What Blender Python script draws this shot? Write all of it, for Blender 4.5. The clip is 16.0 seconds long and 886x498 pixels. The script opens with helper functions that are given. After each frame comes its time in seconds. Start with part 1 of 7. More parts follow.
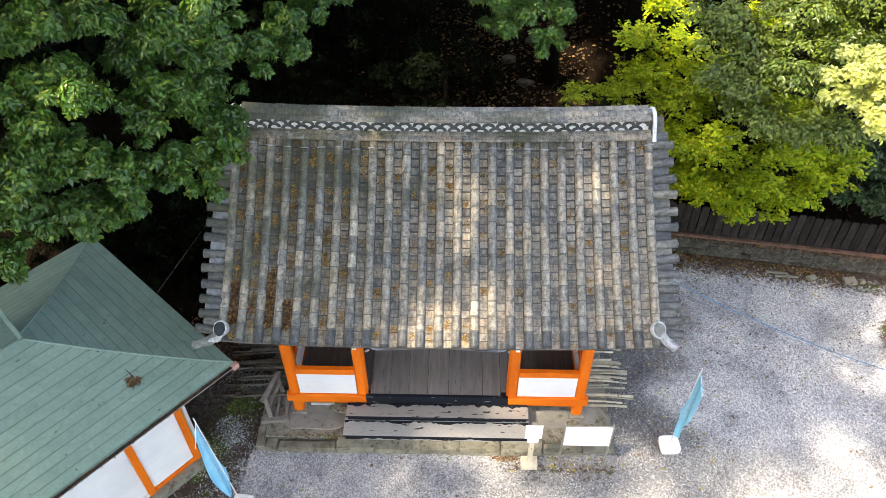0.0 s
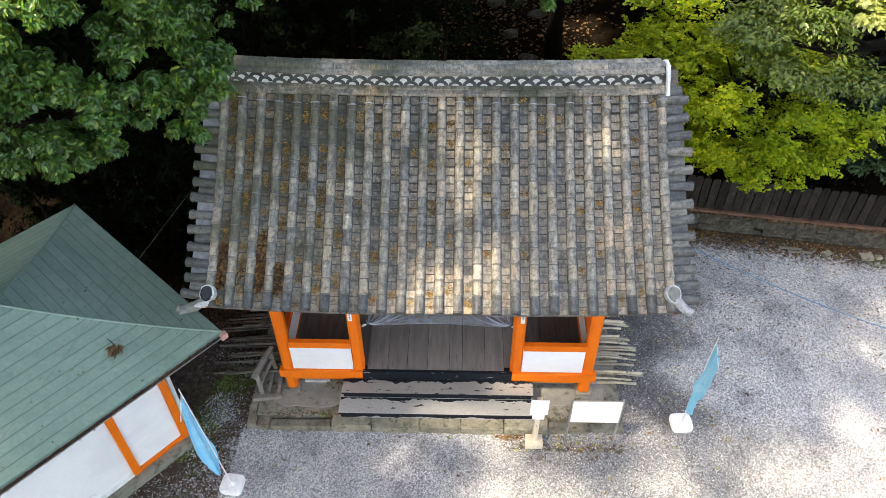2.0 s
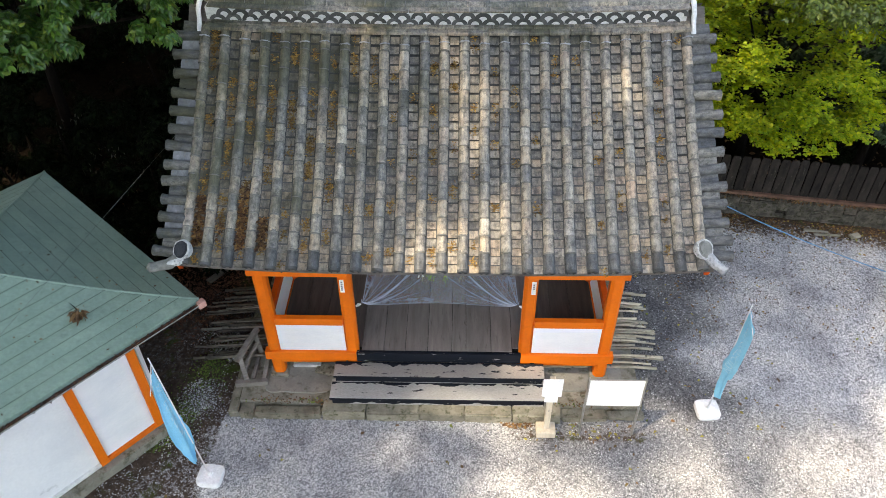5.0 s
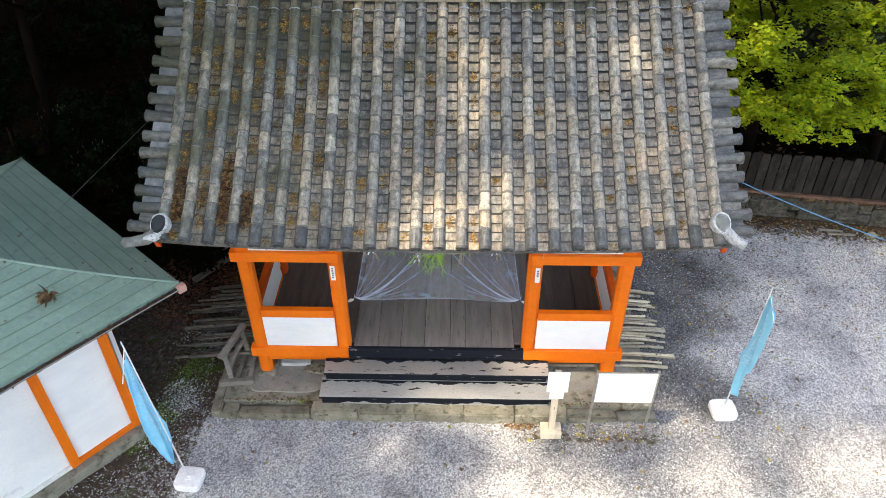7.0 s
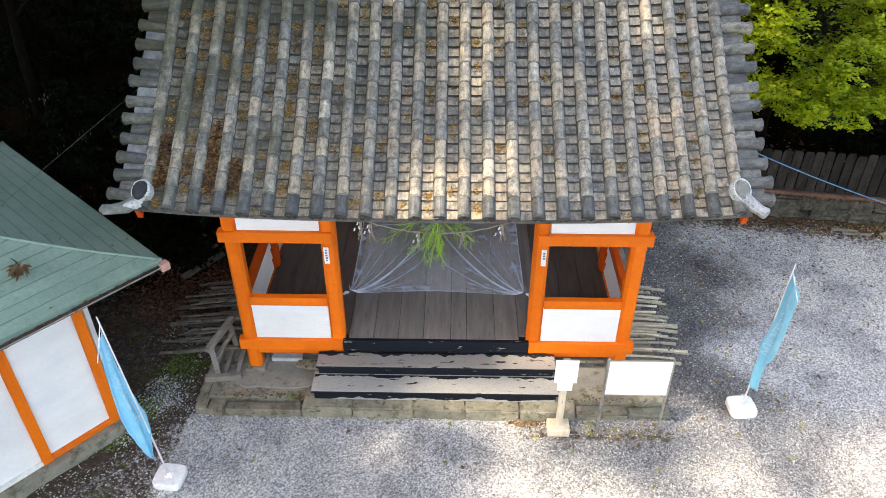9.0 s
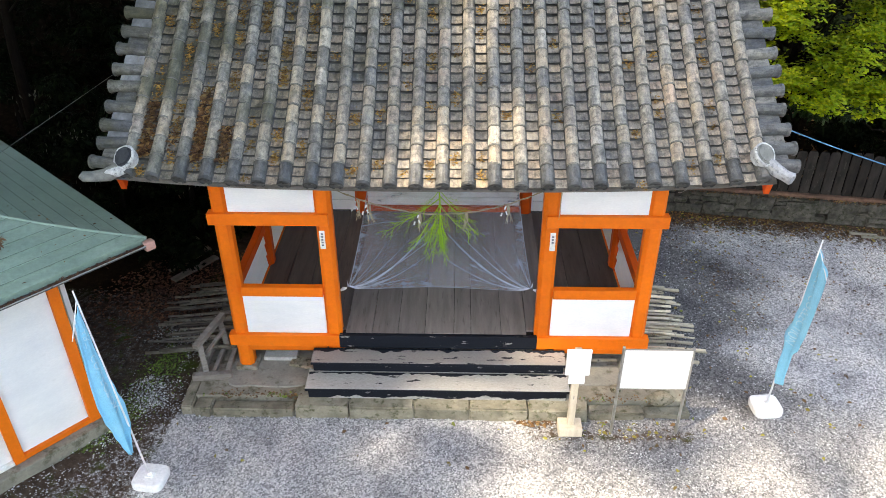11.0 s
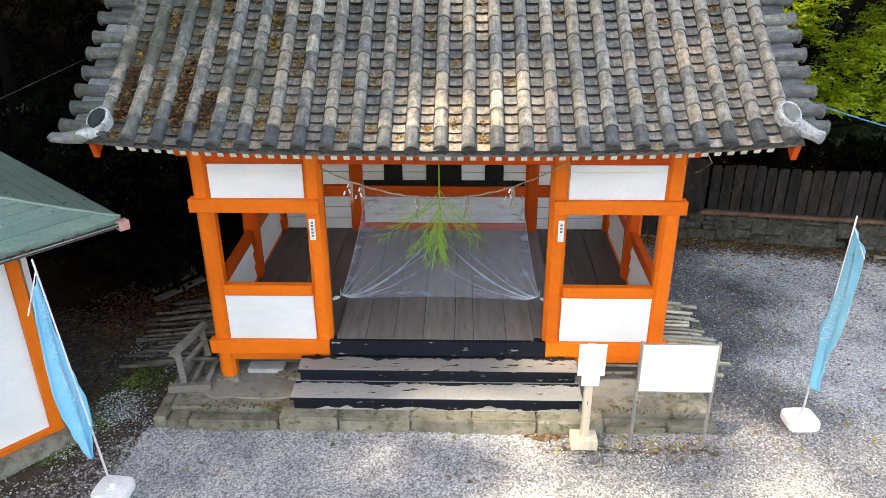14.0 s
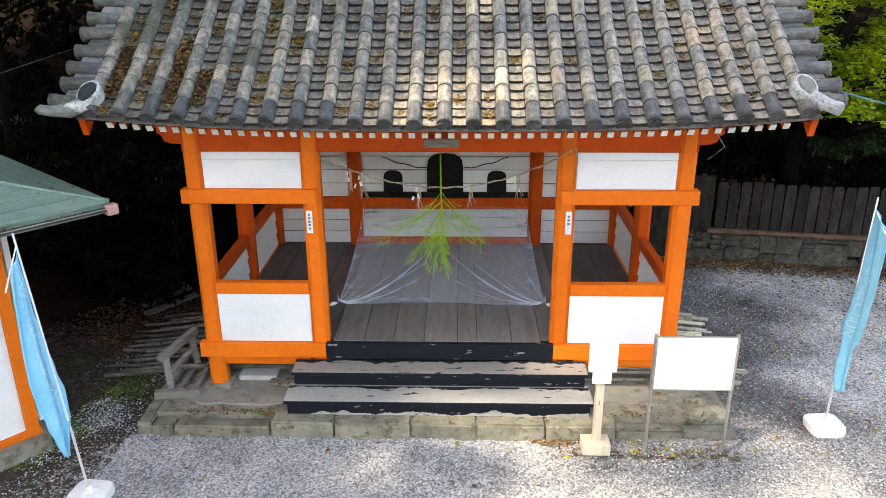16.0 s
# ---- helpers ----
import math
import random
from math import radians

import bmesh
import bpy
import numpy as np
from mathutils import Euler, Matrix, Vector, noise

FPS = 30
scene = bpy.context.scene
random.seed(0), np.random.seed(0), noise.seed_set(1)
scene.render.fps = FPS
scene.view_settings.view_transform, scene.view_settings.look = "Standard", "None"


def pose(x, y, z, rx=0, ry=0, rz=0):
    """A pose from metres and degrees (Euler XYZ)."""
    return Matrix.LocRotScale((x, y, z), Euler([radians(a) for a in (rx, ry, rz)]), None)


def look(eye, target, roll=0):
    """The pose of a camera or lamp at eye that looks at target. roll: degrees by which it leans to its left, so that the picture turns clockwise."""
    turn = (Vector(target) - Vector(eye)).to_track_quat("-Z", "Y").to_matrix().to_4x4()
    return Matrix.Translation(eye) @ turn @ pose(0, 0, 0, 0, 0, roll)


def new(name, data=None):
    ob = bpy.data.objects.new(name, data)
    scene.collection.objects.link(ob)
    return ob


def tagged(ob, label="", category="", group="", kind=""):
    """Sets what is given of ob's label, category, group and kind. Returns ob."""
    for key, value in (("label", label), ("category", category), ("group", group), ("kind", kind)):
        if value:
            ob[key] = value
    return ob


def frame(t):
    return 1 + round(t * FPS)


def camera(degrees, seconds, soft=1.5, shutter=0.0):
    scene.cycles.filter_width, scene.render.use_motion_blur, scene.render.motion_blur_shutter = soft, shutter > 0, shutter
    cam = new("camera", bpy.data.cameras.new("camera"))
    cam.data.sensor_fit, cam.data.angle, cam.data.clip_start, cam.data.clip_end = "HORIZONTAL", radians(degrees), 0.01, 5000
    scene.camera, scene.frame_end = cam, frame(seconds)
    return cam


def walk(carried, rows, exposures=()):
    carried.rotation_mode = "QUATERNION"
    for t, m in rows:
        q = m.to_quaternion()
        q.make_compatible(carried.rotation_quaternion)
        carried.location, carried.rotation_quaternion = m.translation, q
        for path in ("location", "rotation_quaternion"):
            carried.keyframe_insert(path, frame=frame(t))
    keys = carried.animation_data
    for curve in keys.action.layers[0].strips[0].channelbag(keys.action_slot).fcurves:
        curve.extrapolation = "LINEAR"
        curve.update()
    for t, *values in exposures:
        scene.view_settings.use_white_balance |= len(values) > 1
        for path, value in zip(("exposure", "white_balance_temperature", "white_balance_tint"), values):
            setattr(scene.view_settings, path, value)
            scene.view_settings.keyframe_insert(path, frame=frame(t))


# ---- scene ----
cam = camera(60.3, 16.0, soft=0.5)
PATH = [
    (0, (0.461, -8.4, 13.188), (0.415, -6.98, 11.779), -0.6),
    (0.5, (0.438, -8.366, 12.974), (0.394, -6.947, 11.565), -0.5),
    (1, (0.419, -8.34, 12.742), (0.377, -6.92, 11.333), -0.5),
    (1.5, (0.421, -8.346, 12.504), (0.38, -6.924, 11.098), -0.5),
    (2, (0.421, -8.34, 12.258), (0.378, -6.917, 10.853), -0.5),
    (2.5, (0.368, -8.341, 11.975), (0.327, -6.913, 10.576), -0.4),
    (3, (0.355, -8.36, 11.711), (0.316, -6.923, 10.32), -0.4),
    (3.5, (0.339, -8.375, 11.441), (0.302, -6.929, 10.059), -0.3),
    (4, (0.336, -8.332, 11.175), (0.297, -6.876, 9.805), -0.4),
    (6.5, (0.343, -8.213, 9.836), (0.307, -6.68, 8.553), -0.2),
    (7, (0.344, -8.226, 9.584), (0.309, -6.677, 8.319), -0.2),
    (7.5, (0.307, -8.185, 9.351), (0.276, -6.624, 8.102), -0.0),
    (8, (0.328, -8.203, 9.082), (0.298, -6.624, 7.855), 0.0),
    (8.5, (0.341, -8.251, 8.798), (0.306, -6.652, 7.598), -0.1),
    (9, (0.314, -8.262, 8.541), (0.282, -6.646, 7.364), -0.0),
    (9.5, (0.302, -8.272, 8.28), (0.265, -6.638, 7.128), -0.1),
    (12, (0.316, -8.258, 6.993), (0.276, -6.529, 5.988), -0.2),
    (12.5, (0.349, -8.234, 6.758), (0.305, -6.485, 5.787), -0.2),
    (13, (0.36, -8.221, 6.514), (0.312, -6.453, 5.581), -0.3),
    (13.5, (0.371, -8.23, 6.267), (0.32, -6.441, 5.373), -0.4),
    (14, (0.357, -8.218, 6.036), (0.305, -6.412, 5.179), -0.3),
    (14.5, (0.325, -8.195, 5.811), (0.275, -6.371, 4.992), -0.3),
    (15, (0.296, -8.176, 5.58), (0.247, -6.336, 4.798), -0.3),
    (15.5, (0.291, -8.185, 5.359), (0.243, -6.329, 4.616), -0.2),
    (16, (0.297, -8.194, 5.131), (0.25, -6.322, 4.428), -0.2),
]

walk(cam, [(t, look(eye, target, roll)) for t, eye, target, roll in PATH], [(0.0, 2.89, 8200, 9), (2.0, 2.79, 8200, 9), (4.0, 2.61, 8200, 9), (6.5, 2.83, 8200, 9), (9.0, 2.91, 8200, 9), (16.0, 2.95, 8250, 9)])

# ---- light ----
TO_SUN = Vector((-0.42, -0.30, 0.855)).normalized()
world = bpy.data.worlds.new("world")
scene.world = world
world.use_nodes = True
wn = world.node_tree.nodes
sky = wn.new("ShaderNodeTexSky")
sky.sky_type = 'NISHITA'
sky.sun_disc = False
sky.sun_elevation = math.asin(TO_SUN.z)
sky.sun_rotation = math.atan2(TO_SUN.x, TO_SUN.y)
sky.air_density, sky.dust_density = 1.0, 2.0
world.node_tree.links.new(sky.outputs[0], wn["Background"].inputs[0])
wn["Background"].inputs[1].default_value = 0.15
sun_data = bpy.data.lights.new("sun", 'SUN')
sun_data.energy, sun_data.angle, sun_data.color = 1.5, radians(2.5), (1.0, 0.95, 0.87)
sun = new("sun", sun_data)
sun.matrix_world = look((0, 0, 30), Vector((0, 0, 30)) - TO_SUN)


# ---- materials ----
def nodes_of(name):
    m = bpy.data.materials.new(name)
    m.use_nodes = True
    nt = m.node_tree
    return m, nt, nt.nodes["Principled BSDF"]


def add(nt, kind, **vals):
    n = nt.nodes.new(kind)
    for k, v in vals.items():
        n.inputs[k.replace("_", " ")].default_value = v
    return n


def noise_tex(nt, vec, scale, detail=4.0, rough=0.6):
    n = add(nt, "ShaderNodeTexNoise", Scale=scale, Detail=detail, Roughness=rough)
    nt.links.new(vec, n.inputs["Vector"])
    return n


def ramp(nt, fac, stops, constant=False):
    n = nt.nodes.new("ShaderNodeValToRGB")
    e = n.color_ramp.elements
    while len(e) < len(stops):
        e.new(0.5)
    for el, (p, c) in zip(e, stops):
        el.position, el.color = p, (*c, 1.0) if len(c) == 3 else c
    if constant:
        n.color_ramp.interpolation = 'CONSTANT'
    nt.links.new(fac, n.inputs[0])
    return n


def mix(nt, fac, a, b, mode='MIX'):
    n = nt.nodes.new("ShaderNodeMix")
    n.data_type, n.blend_type = 'RGBA', mode
    for sock, v in ((n.inputs[0], fac), (n.inputs[6], a), (n.inputs[7], b)):
        if hasattr(v, "is_output"):
            nt.links.new(v, sock)
        else:
            sock.default_value = v if isinstance(v, (int, float)) else (*v, 1.0)
    return n.outputs[2]


def bumped(nt, bsdf, height, strength, distance=0.01):
    b = add(nt, "ShaderNodeBump", Strength=strength, Distance=distance)
    nt.links.new(height, b.inputs["Height"])
    nt.links.new(b.outputs[0], bsdf.inputs["Normal"])


def coords(nt, stretch=None, shift=True, space="Object"):
    """Position with a random shift for each object, so that shared meshes do not repeat."""
    tc = nt.nodes.new("ShaderNodeTexCoord")
    out = tc.outputs[space]
    if shift:
        info = nt.nodes.new("ShaderNodeObjectInfo")
        mul = nt.nodes.new("ShaderNodeVectorMath")
        mul.operation = 'MULTIPLY_ADD'
        nt.links.new(info.outputs["Random"], mul.inputs[0])
        mul.inputs[1].default_value = (37.0, 53.0, 71.0)
        nt.links.new(out, mul.inputs[2])
        out = mul.outputs[0]
    if stretch:
        mp = nt.nodes.new("ShaderNodeMapping")
        mp.inputs["Scale"].default_value = stretch
        nt.links.new(out, mp.inputs[0])
        out = mp.outputs[0]
    return out


def surface(name, c1, c2, scale=3.0, rough=0.7, bump=0.3, fine=40.0, stretch=None, metal=0.0, stain=None, stain_at=0.6,
            vary=0.0, spec=0.4, depth=0.004, grainy=1.0):
    """Two-scale surface: broad tone, fine grain, an optional stain, and a small change of value from object to object."""
    m, nt, bsdf = nodes_of(name)
    v = coords(nt, stretch)
    broad = noise_tex(nt, v, scale, 5.0)
    grain = noise_tex(nt, v, fine, 3.0, 0.7)
    col = ramp(nt, broad.outputs["Fac"], [(0.3, c1), (0.7, c2)]).outputs[0]
    shade = ramp(nt, grain.outputs["Fac"], [(0.25, (1 - 0.2 * grainy,) * 3), (0.75, (1 + 0.12 * grainy,) * 3)]).outputs[0]
    col = mix(nt, 1.0, col, shade, 'MULTIPLY')
    if stain:
        st = noise_tex(nt, v, scale * 2.3, 6.0, 0.65)
        f = ramp(nt, st.outputs["Fac"], [(stain_at, (0, 0, 0)), (stain_at + 0.12, (1, 1, 1))]).outputs[0]
        col = mix(nt, f, col, stain)
    if vary:
        info = nt.nodes.new("ShaderNodeObjectInfo")
        k = ramp(nt, info.outputs["Random"], [(0.0, (1 - vary,) * 3), (1.0, (1 + vary,) * 3)]).outputs[0]
        col = mix(nt, 1.0, col, k, 'MULTIPLY')
    nt.links.new(col, bsdf.inputs["Base Color"])
    r = ramp(nt, grain.outputs["Fac"], [(0.2, (rough - 0.1,) * 3), (0.8, (min(1, rough + 0.1),) * 3)]).outputs[0]
    nt.links.new(r, bsdf.inputs["Roughness"])
    bsdf.inputs["Metallic"].default_value = metal
    bsdf.inputs["Specular IOR Level"].default_value = spec
    bumped(nt, bsdf, grain.outputs["Fac"], bump, depth)
    return m


def tile_material(name, island, slate=False, tone=1.0):
    """Old grey roof tile: each tile its own tone, pale lichen blotches, dark dirt, a little moss and the tree's shade
    painted in.
    """
    m, nt, bsdf = nodes_of(name)
    if island:
        rnd = nt.nodes.new("ShaderNodeNewGeometry").outputs["Random Per Island"]
    else:
        rnd = nt.nodes.new("ShaderNodeObjectInfo").outputs["Random"]
    geo = nt.nodes.new("ShaderNodeNewGeometry")
    pos = geo.outputs["Position"]
    base = ramp(nt, rnd, [(0.0, (0.060, 0.066, 0.078)), (0.10, (0.105, 0.112, 0.120)), (0.22, (0.175, 0.173, 0.165)), (0.34, (0.31, 0.255, 0.20)), (0.44, (0.145, 0.132, 0.122)), (0.54, (0.25, 0.243, 0.22)),
                          (0.64, (0.085, 0.095, 0.112)), (0.74, (0.225, 0.19, 0.155)), (0.84, (0.35, 0.295, 0.225)), (0.92, (0.27, 0.21, 0.175)), (1.0, (0.38, 0.36, 0.325))]).outputs[0]
    if slate:
        base = ramp(nt, rnd, [(0.0, (0.050, 0.056, 0.066)), (0.3, (0.105, 0.112, 0.122)), (0.6, (0.066, 0.073, 0.086)), (0.85, (0.15, 0.152, 0.15)), (1.0, (0.21, 0.205, 0.185))]).outputs[0]
    if not slate:
        base = mix(nt, 0.25, base, (0.205, 0.178, 0.148))
    broad = noise_tex(nt, pos, 0.9, 3.0, 0.6)
    base = mix(nt, 1.0, base, ramp(nt, broad.outputs["Fac"], [(0.35, (0.86, 0.88, 0.92)), (0.5, (1.03, 1.0, 0.97)), (0.65, (1.26, 1.14, 1.0))]).outputs[0], 'MULTIPLY')
    blotch = noise_tex(nt, pos, 9.0, 6.0, 0.75)
    f1 = ramp(nt, blotch.outputs["Fac"], [(0.42, (0, 0, 0)), (0.72, (0.4, 0.4, 0.4) if slate else (0.68, 0.68, 0.68))]).outputs[0]
    col = mix(nt, f1, base, (0.24, 0.235, 0.21) if slate else (0.36, 0.33, 0.265))
    dirt = noise_tex(nt, pos, 13.0, 5.0, 0.7)
    f2 = ramp(nt, dirt.outputs["Fac"], [(0.46, (0, 0, 0)), (0.64, (0.72, 0.72, 0.72))]).outputs[0]
    col = mix(nt, f2, col, (0.052, 0.050, 0.045))
    # moss and painted tree shade together darken the roof's upper left
    mossn = noise_tex(nt, pos, 1.1, 5.0, 0.65)
    xyz = nt.nodes.new("ShaderNodeVectorMath")
    xyz.operation = 'DOT_PRODUCT'
    nt.links.new(pos, xyz.inputs[0])
    xyz.inputs[1].default_value = (-0.045, 0.060, 0.0)
    moss_shade = nt.nodes.new("ShaderNodeMath")
    nt.links.new(xyz.outputs["Value"], moss_shade.inputs[0])
    nt.links.new(mossn.outputs["Fac"], moss_shade.inputs[1])
    f3 = ramp(nt, moss_shade.outputs[0], [(0.56, (0, 0, 0)), (0.72, (0.85, 0.85, 0.85))]).outputs[0]
    col = mix(nt, f3, col, (0.062, 0.062, 0.038))
    smear = noise_tex(nt, coords(nt, (26.0, 5.0, 5.0)), 1.0, 5.0, 0.7)
    col = mix(nt, 1.0, col, ramp(nt, smear.outputs["Fac"], [(0.32, (0.60, 0.62, 0.66)), (0.5, (1.0, 1.0, 1.0)), (0.68, (1.45, 1.40, 1.30))]).outputs[0], 'MULTIPLY')
    fine = noise_tex(nt, pos, 90.0, 3.0, 0.7)
    col = mix(nt, 1.0, col, ramp(nt, fine.outputs["Fac"], [(0.3, (0.75 * tone,) * 3), (0.7, (1.2 * tone,) * 3)]).outputs[0], 'MULTIPLY')
    nt.links.new(col, bsdf.inputs["Base Color"])
    bsdf.inputs["Roughness"].default_value = 0.62
    bsdf.inputs["Specular IOR Level"].default_value = 0.35
    bumped(nt, bsdf, fine.outputs["Fac"], 0.35, 0.004)
    return m


def leaf_material(name, colours, rough=0.4, trans=0.25, spec=0.5):
    """Leaves: each its own green, glossy skin and some light let through."""
    m, nt, bsdf = nodes_of(name)
    rnd = nt.nodes.new("ShaderNodeNewGeometry").outputs["Random Per Island"]
    n = len(colours)
    col = ramp(nt, rnd, [(i / max(1, n - 1), c) for i, c in enumerate(colours)]).outputs[0]
    pos = nt.nodes.new("ShaderNodeNewGeometry").outputs["Position"]
    k = noise_tex(nt, pos, 1.4, 3.0)
    col = mix(nt, 1.0, col, ramp(nt, k.outputs["Fac"], [(0.3, (0.65, 0.7, 0.7)), (0.7, (1.25, 1.2, 1.0))]).outputs[0], 'MULTIPLY')
    nt.links.new(col, bsdf.inputs["Base Color"])
    bsdf.inputs["Roughness"].default_value = rough
    bsdf.inputs["Specular IOR Level"].default_value = spec
    tr = nt.nodes.new("ShaderNodeBsdfTranslucent")
    nt.links.new(col, tr.inputs[0])
    ms = nt.nodes.new("ShaderNodeMixShader")
    ms.inputs[0].default_value = trans
    nt.links.new(bsdf.outputs[0], ms.inputs[1])
    nt.links.new(tr.outputs[0], ms.inputs[2])
    nt.links.new(ms.outputs[0], nt.nodes["Material Output"].inputs[0])
    return m


def island_material(name, stops, rough=0.85, bump=0.3, stain=((0.38, (0.55, 0.58, 0.66)), (0.62, (1.15, 1.13, 1.08)))):
    m, nt, bsdf = nodes_of(name)
    geo = nt.nodes.new("ShaderNodeNewGeometry")
    col = ramp(nt, geo.outputs["Random Per Island"], stops).outputs[0]
    k = noise_tex(nt, geo.outputs["Position"], 1.1, 5.0)
    col = mix(nt, 1.0, col, ramp(nt, k.outputs["Fac"], list(stain)).outputs[0], 'MULTIPLY')
    nt.links.new(col, bsdf.inputs["Base Color"])
    bsdf.inputs["Roughness"].default_value = rough
    g = noise_tex(nt, geo.outputs["Position"], 150.0, 2.0)
    bumped(nt, bsdf, g.outputs["Fac"], bump, 0.003)
    return m


def ground_material():
    """Gravel court with bare soil where the 'soil' attribute says, moss in it, the woods' shade painted in further off.
    """
    m, nt, bsdf = nodes_of("gravel_ground")
    pos = nt.nodes.new("ShaderNodeNewGeometry").outputs["Position"]
    vor = add(nt, "ShaderNodeTexVoronoi", Scale=52.0)
    nt.links.new(pos, vor.inputs["Vector"])
    grey = ramp(nt, vor.outputs["Color"], [(0.0, (0.115, 0.117, 0.122)), (0.3, (0.228, 0.231, 0.24)), (0.55, (0.365, 0.369, 0.378)), (0.9, (0.585, 0.589, 0.595))]).outputs[0]
    n1 = noise_tex(nt, pos, 1.1, 5.0)
    grey = mix(nt, 1.0, grey, ramp(nt, n1.outputs["Fac"], [(0.36, (0.70, 0.70, 0.72)), (0.48, (0.92, 0.92, 0.94)), (0.6, (1.08, 1.07, 1.05))]).outputs[0], 'MULTIPLY')
    # thin gravel, plus the hall's shade and the court's brighter light as tint
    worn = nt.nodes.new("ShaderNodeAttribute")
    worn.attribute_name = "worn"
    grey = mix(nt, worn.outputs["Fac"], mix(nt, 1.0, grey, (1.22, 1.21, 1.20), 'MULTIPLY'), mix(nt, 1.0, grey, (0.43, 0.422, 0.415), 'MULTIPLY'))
    dustn = noise_tex(nt, pos, 2.1, 8.0, 0.8)
    dusty = nt.nodes.new("ShaderNodeAttribute")
    dusty.attribute_name = "dust"
    df = nt.nodes.new("ShaderNodeMath")
    nt.links.new(dustn.outputs["Fac"], df.inputs[0])
    nt.links.new(dusty.outputs["Fac"], df.inputs[1])
    earth = mix(nt, noise_tex(nt, pos, 24.0, 5.0, 0.7).outputs["Fac"], (0.04, 0.036, 0.028), (0.33, 0.30, 0.245))
    grey = mix(nt, ramp(nt, df.outputs[0], [(1.15, (0, 0, 0)), (1.55, (0.85, 0.85, 0.85))]).outputs[0], grey, earth)
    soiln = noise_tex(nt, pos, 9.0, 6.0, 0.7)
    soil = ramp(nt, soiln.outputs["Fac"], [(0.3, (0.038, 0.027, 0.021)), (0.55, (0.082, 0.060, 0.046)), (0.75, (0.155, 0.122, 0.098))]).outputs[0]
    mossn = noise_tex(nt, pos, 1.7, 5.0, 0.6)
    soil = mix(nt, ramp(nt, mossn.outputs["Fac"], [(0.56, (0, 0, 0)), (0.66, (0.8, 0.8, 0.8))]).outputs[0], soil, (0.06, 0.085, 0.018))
    # near-black ground: the woods' deep shade is put into this colour
    wood_shade = ramp(nt, soiln.outputs["Fac"], [(0.3, (0.005, 0.0038, 0.003)), (0.55, (0.011, 0.008, 0.0055)), (0.75, (0.026, 0.018, 0.012))]).outputs[0]
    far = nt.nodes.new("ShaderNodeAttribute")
    far.attribute_name = "wood_shade"
    soil = mix(nt, far.outputs["Fac"], soil, wood_shade)
    att = nt.nodes.new("ShaderNodeAttribute")
    att.attribute_name = "soil"
    rag = noise_tex(nt, pos, 11.0, 8.0, 0.85)
    sm = nt.nodes.new("ShaderNodeMath")
    sm.operation = 'MULTIPLY_ADD'
    nt.links.new(rag.outputs["Fac"], sm.inputs[0])
    sm.inputs[1].default_value = 0.9
    nt.links.new(att.outputs["Fac"], sm.inputs[2])
    f = ramp(nt, sm.outputs[0], [(0.90, (0, 0, 0)), (0.97, (1, 1, 1))]).outputs[0]
    col = mix(nt, f, grey, soil)
    nt.links.new(col, bsdf.inputs["Base Color"])
    bsdf.inputs["Roughness"].default_value = 1.0
    bsdf.inputs["Specular IOR Level"].default_value = 0.0
    bumped(nt, bsdf, vor.outputs["Distance"], 0.6, 0.012)
    return m


def worn_paint(name, paint, under, at, stretch=(2.0, 9.0, 9.0), scale=1.6, rough=0.6, spec=0.3):
    """Paint that has flaked along the grain and shows what lies below."""
    m, nt, bsdf = nodes_of(name)
    v = coords(nt, stretch)
    a = noise_tex(nt, v, scale, 7.0, 0.65)
    f = ramp(nt, a.outputs["Fac"], [(at, (0, 0, 0)), (at + 0.02, (1, 1, 1))]).outputs[0]
    b = noise_tex(nt, v, scale * 9, 4.0, 0.7)
    p = mix(nt, 1.0, paint, ramp(nt, b.outputs["Fac"], [(0.3, (0.75, 0.75, 0.75)), (0.7, (1.2, 1.2, 1.2))]).outputs[0], 'MULTIPLY')
    u = mix(nt, 1.0, under, ramp(nt, b.outputs["Fac"], [(0.3, (0.7, 0.7, 0.7)), (0.7, (1.2, 1.2, 1.2))]).outputs[0], 'MULTIPLY')
    nt.links.new(mix(nt, f, p, u), bsdf.inputs["Base Color"])
    bsdf.inputs["Roughness"].default_value = rough
    bsdf.inputs["Specular IOR Level"].default_value = spec
    bumped(nt, bsdf, mix(nt, 0.5, a.outputs["Fac"], f), 0.5, 0.004)
    return m


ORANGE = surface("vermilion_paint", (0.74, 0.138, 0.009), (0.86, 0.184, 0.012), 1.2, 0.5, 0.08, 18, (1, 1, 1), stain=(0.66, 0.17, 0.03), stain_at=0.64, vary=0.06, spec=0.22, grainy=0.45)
# red of beams and rafters; also carries the interior's shade on inner posts
RED = surface("red_and_shaded_paint", (0.50, 0.058, 0.006), (0.64, 0.090, 0.008), 1.5, 0.55, 0.1, 20, stain=(0.34, 0.035, 0.012), stain_at=0.64, vary=0.08, spec=0.15, grainy=0.6)
WHITE = surface("white_board_paint", (0.76, 0.77, 0.79), (0.86, 0.86, 0.86), 1.4, 0.6, 0.04, 25, (1, 1, 3), stain=(0.70, 0.71, 0.71), stain_at=0.66, vary=0.05, grainy=0.3)
MILDEW = surface("mildewed_white_board", (0.74, 0.75, 0.77), (0.86, 0.86, 0.86), 0.9, 0.6, 0.04, 25, (1, 1, 1.6), stain=(0.42, 0.43, 0.43), stain_at=0.66, grainy=0.4)
WHITE_TIP = surface("white_end_paint", (0.72, 0.7, 0.62), (0.82, 0.8, 0.73), 9, 0.6, 0.1, 30)
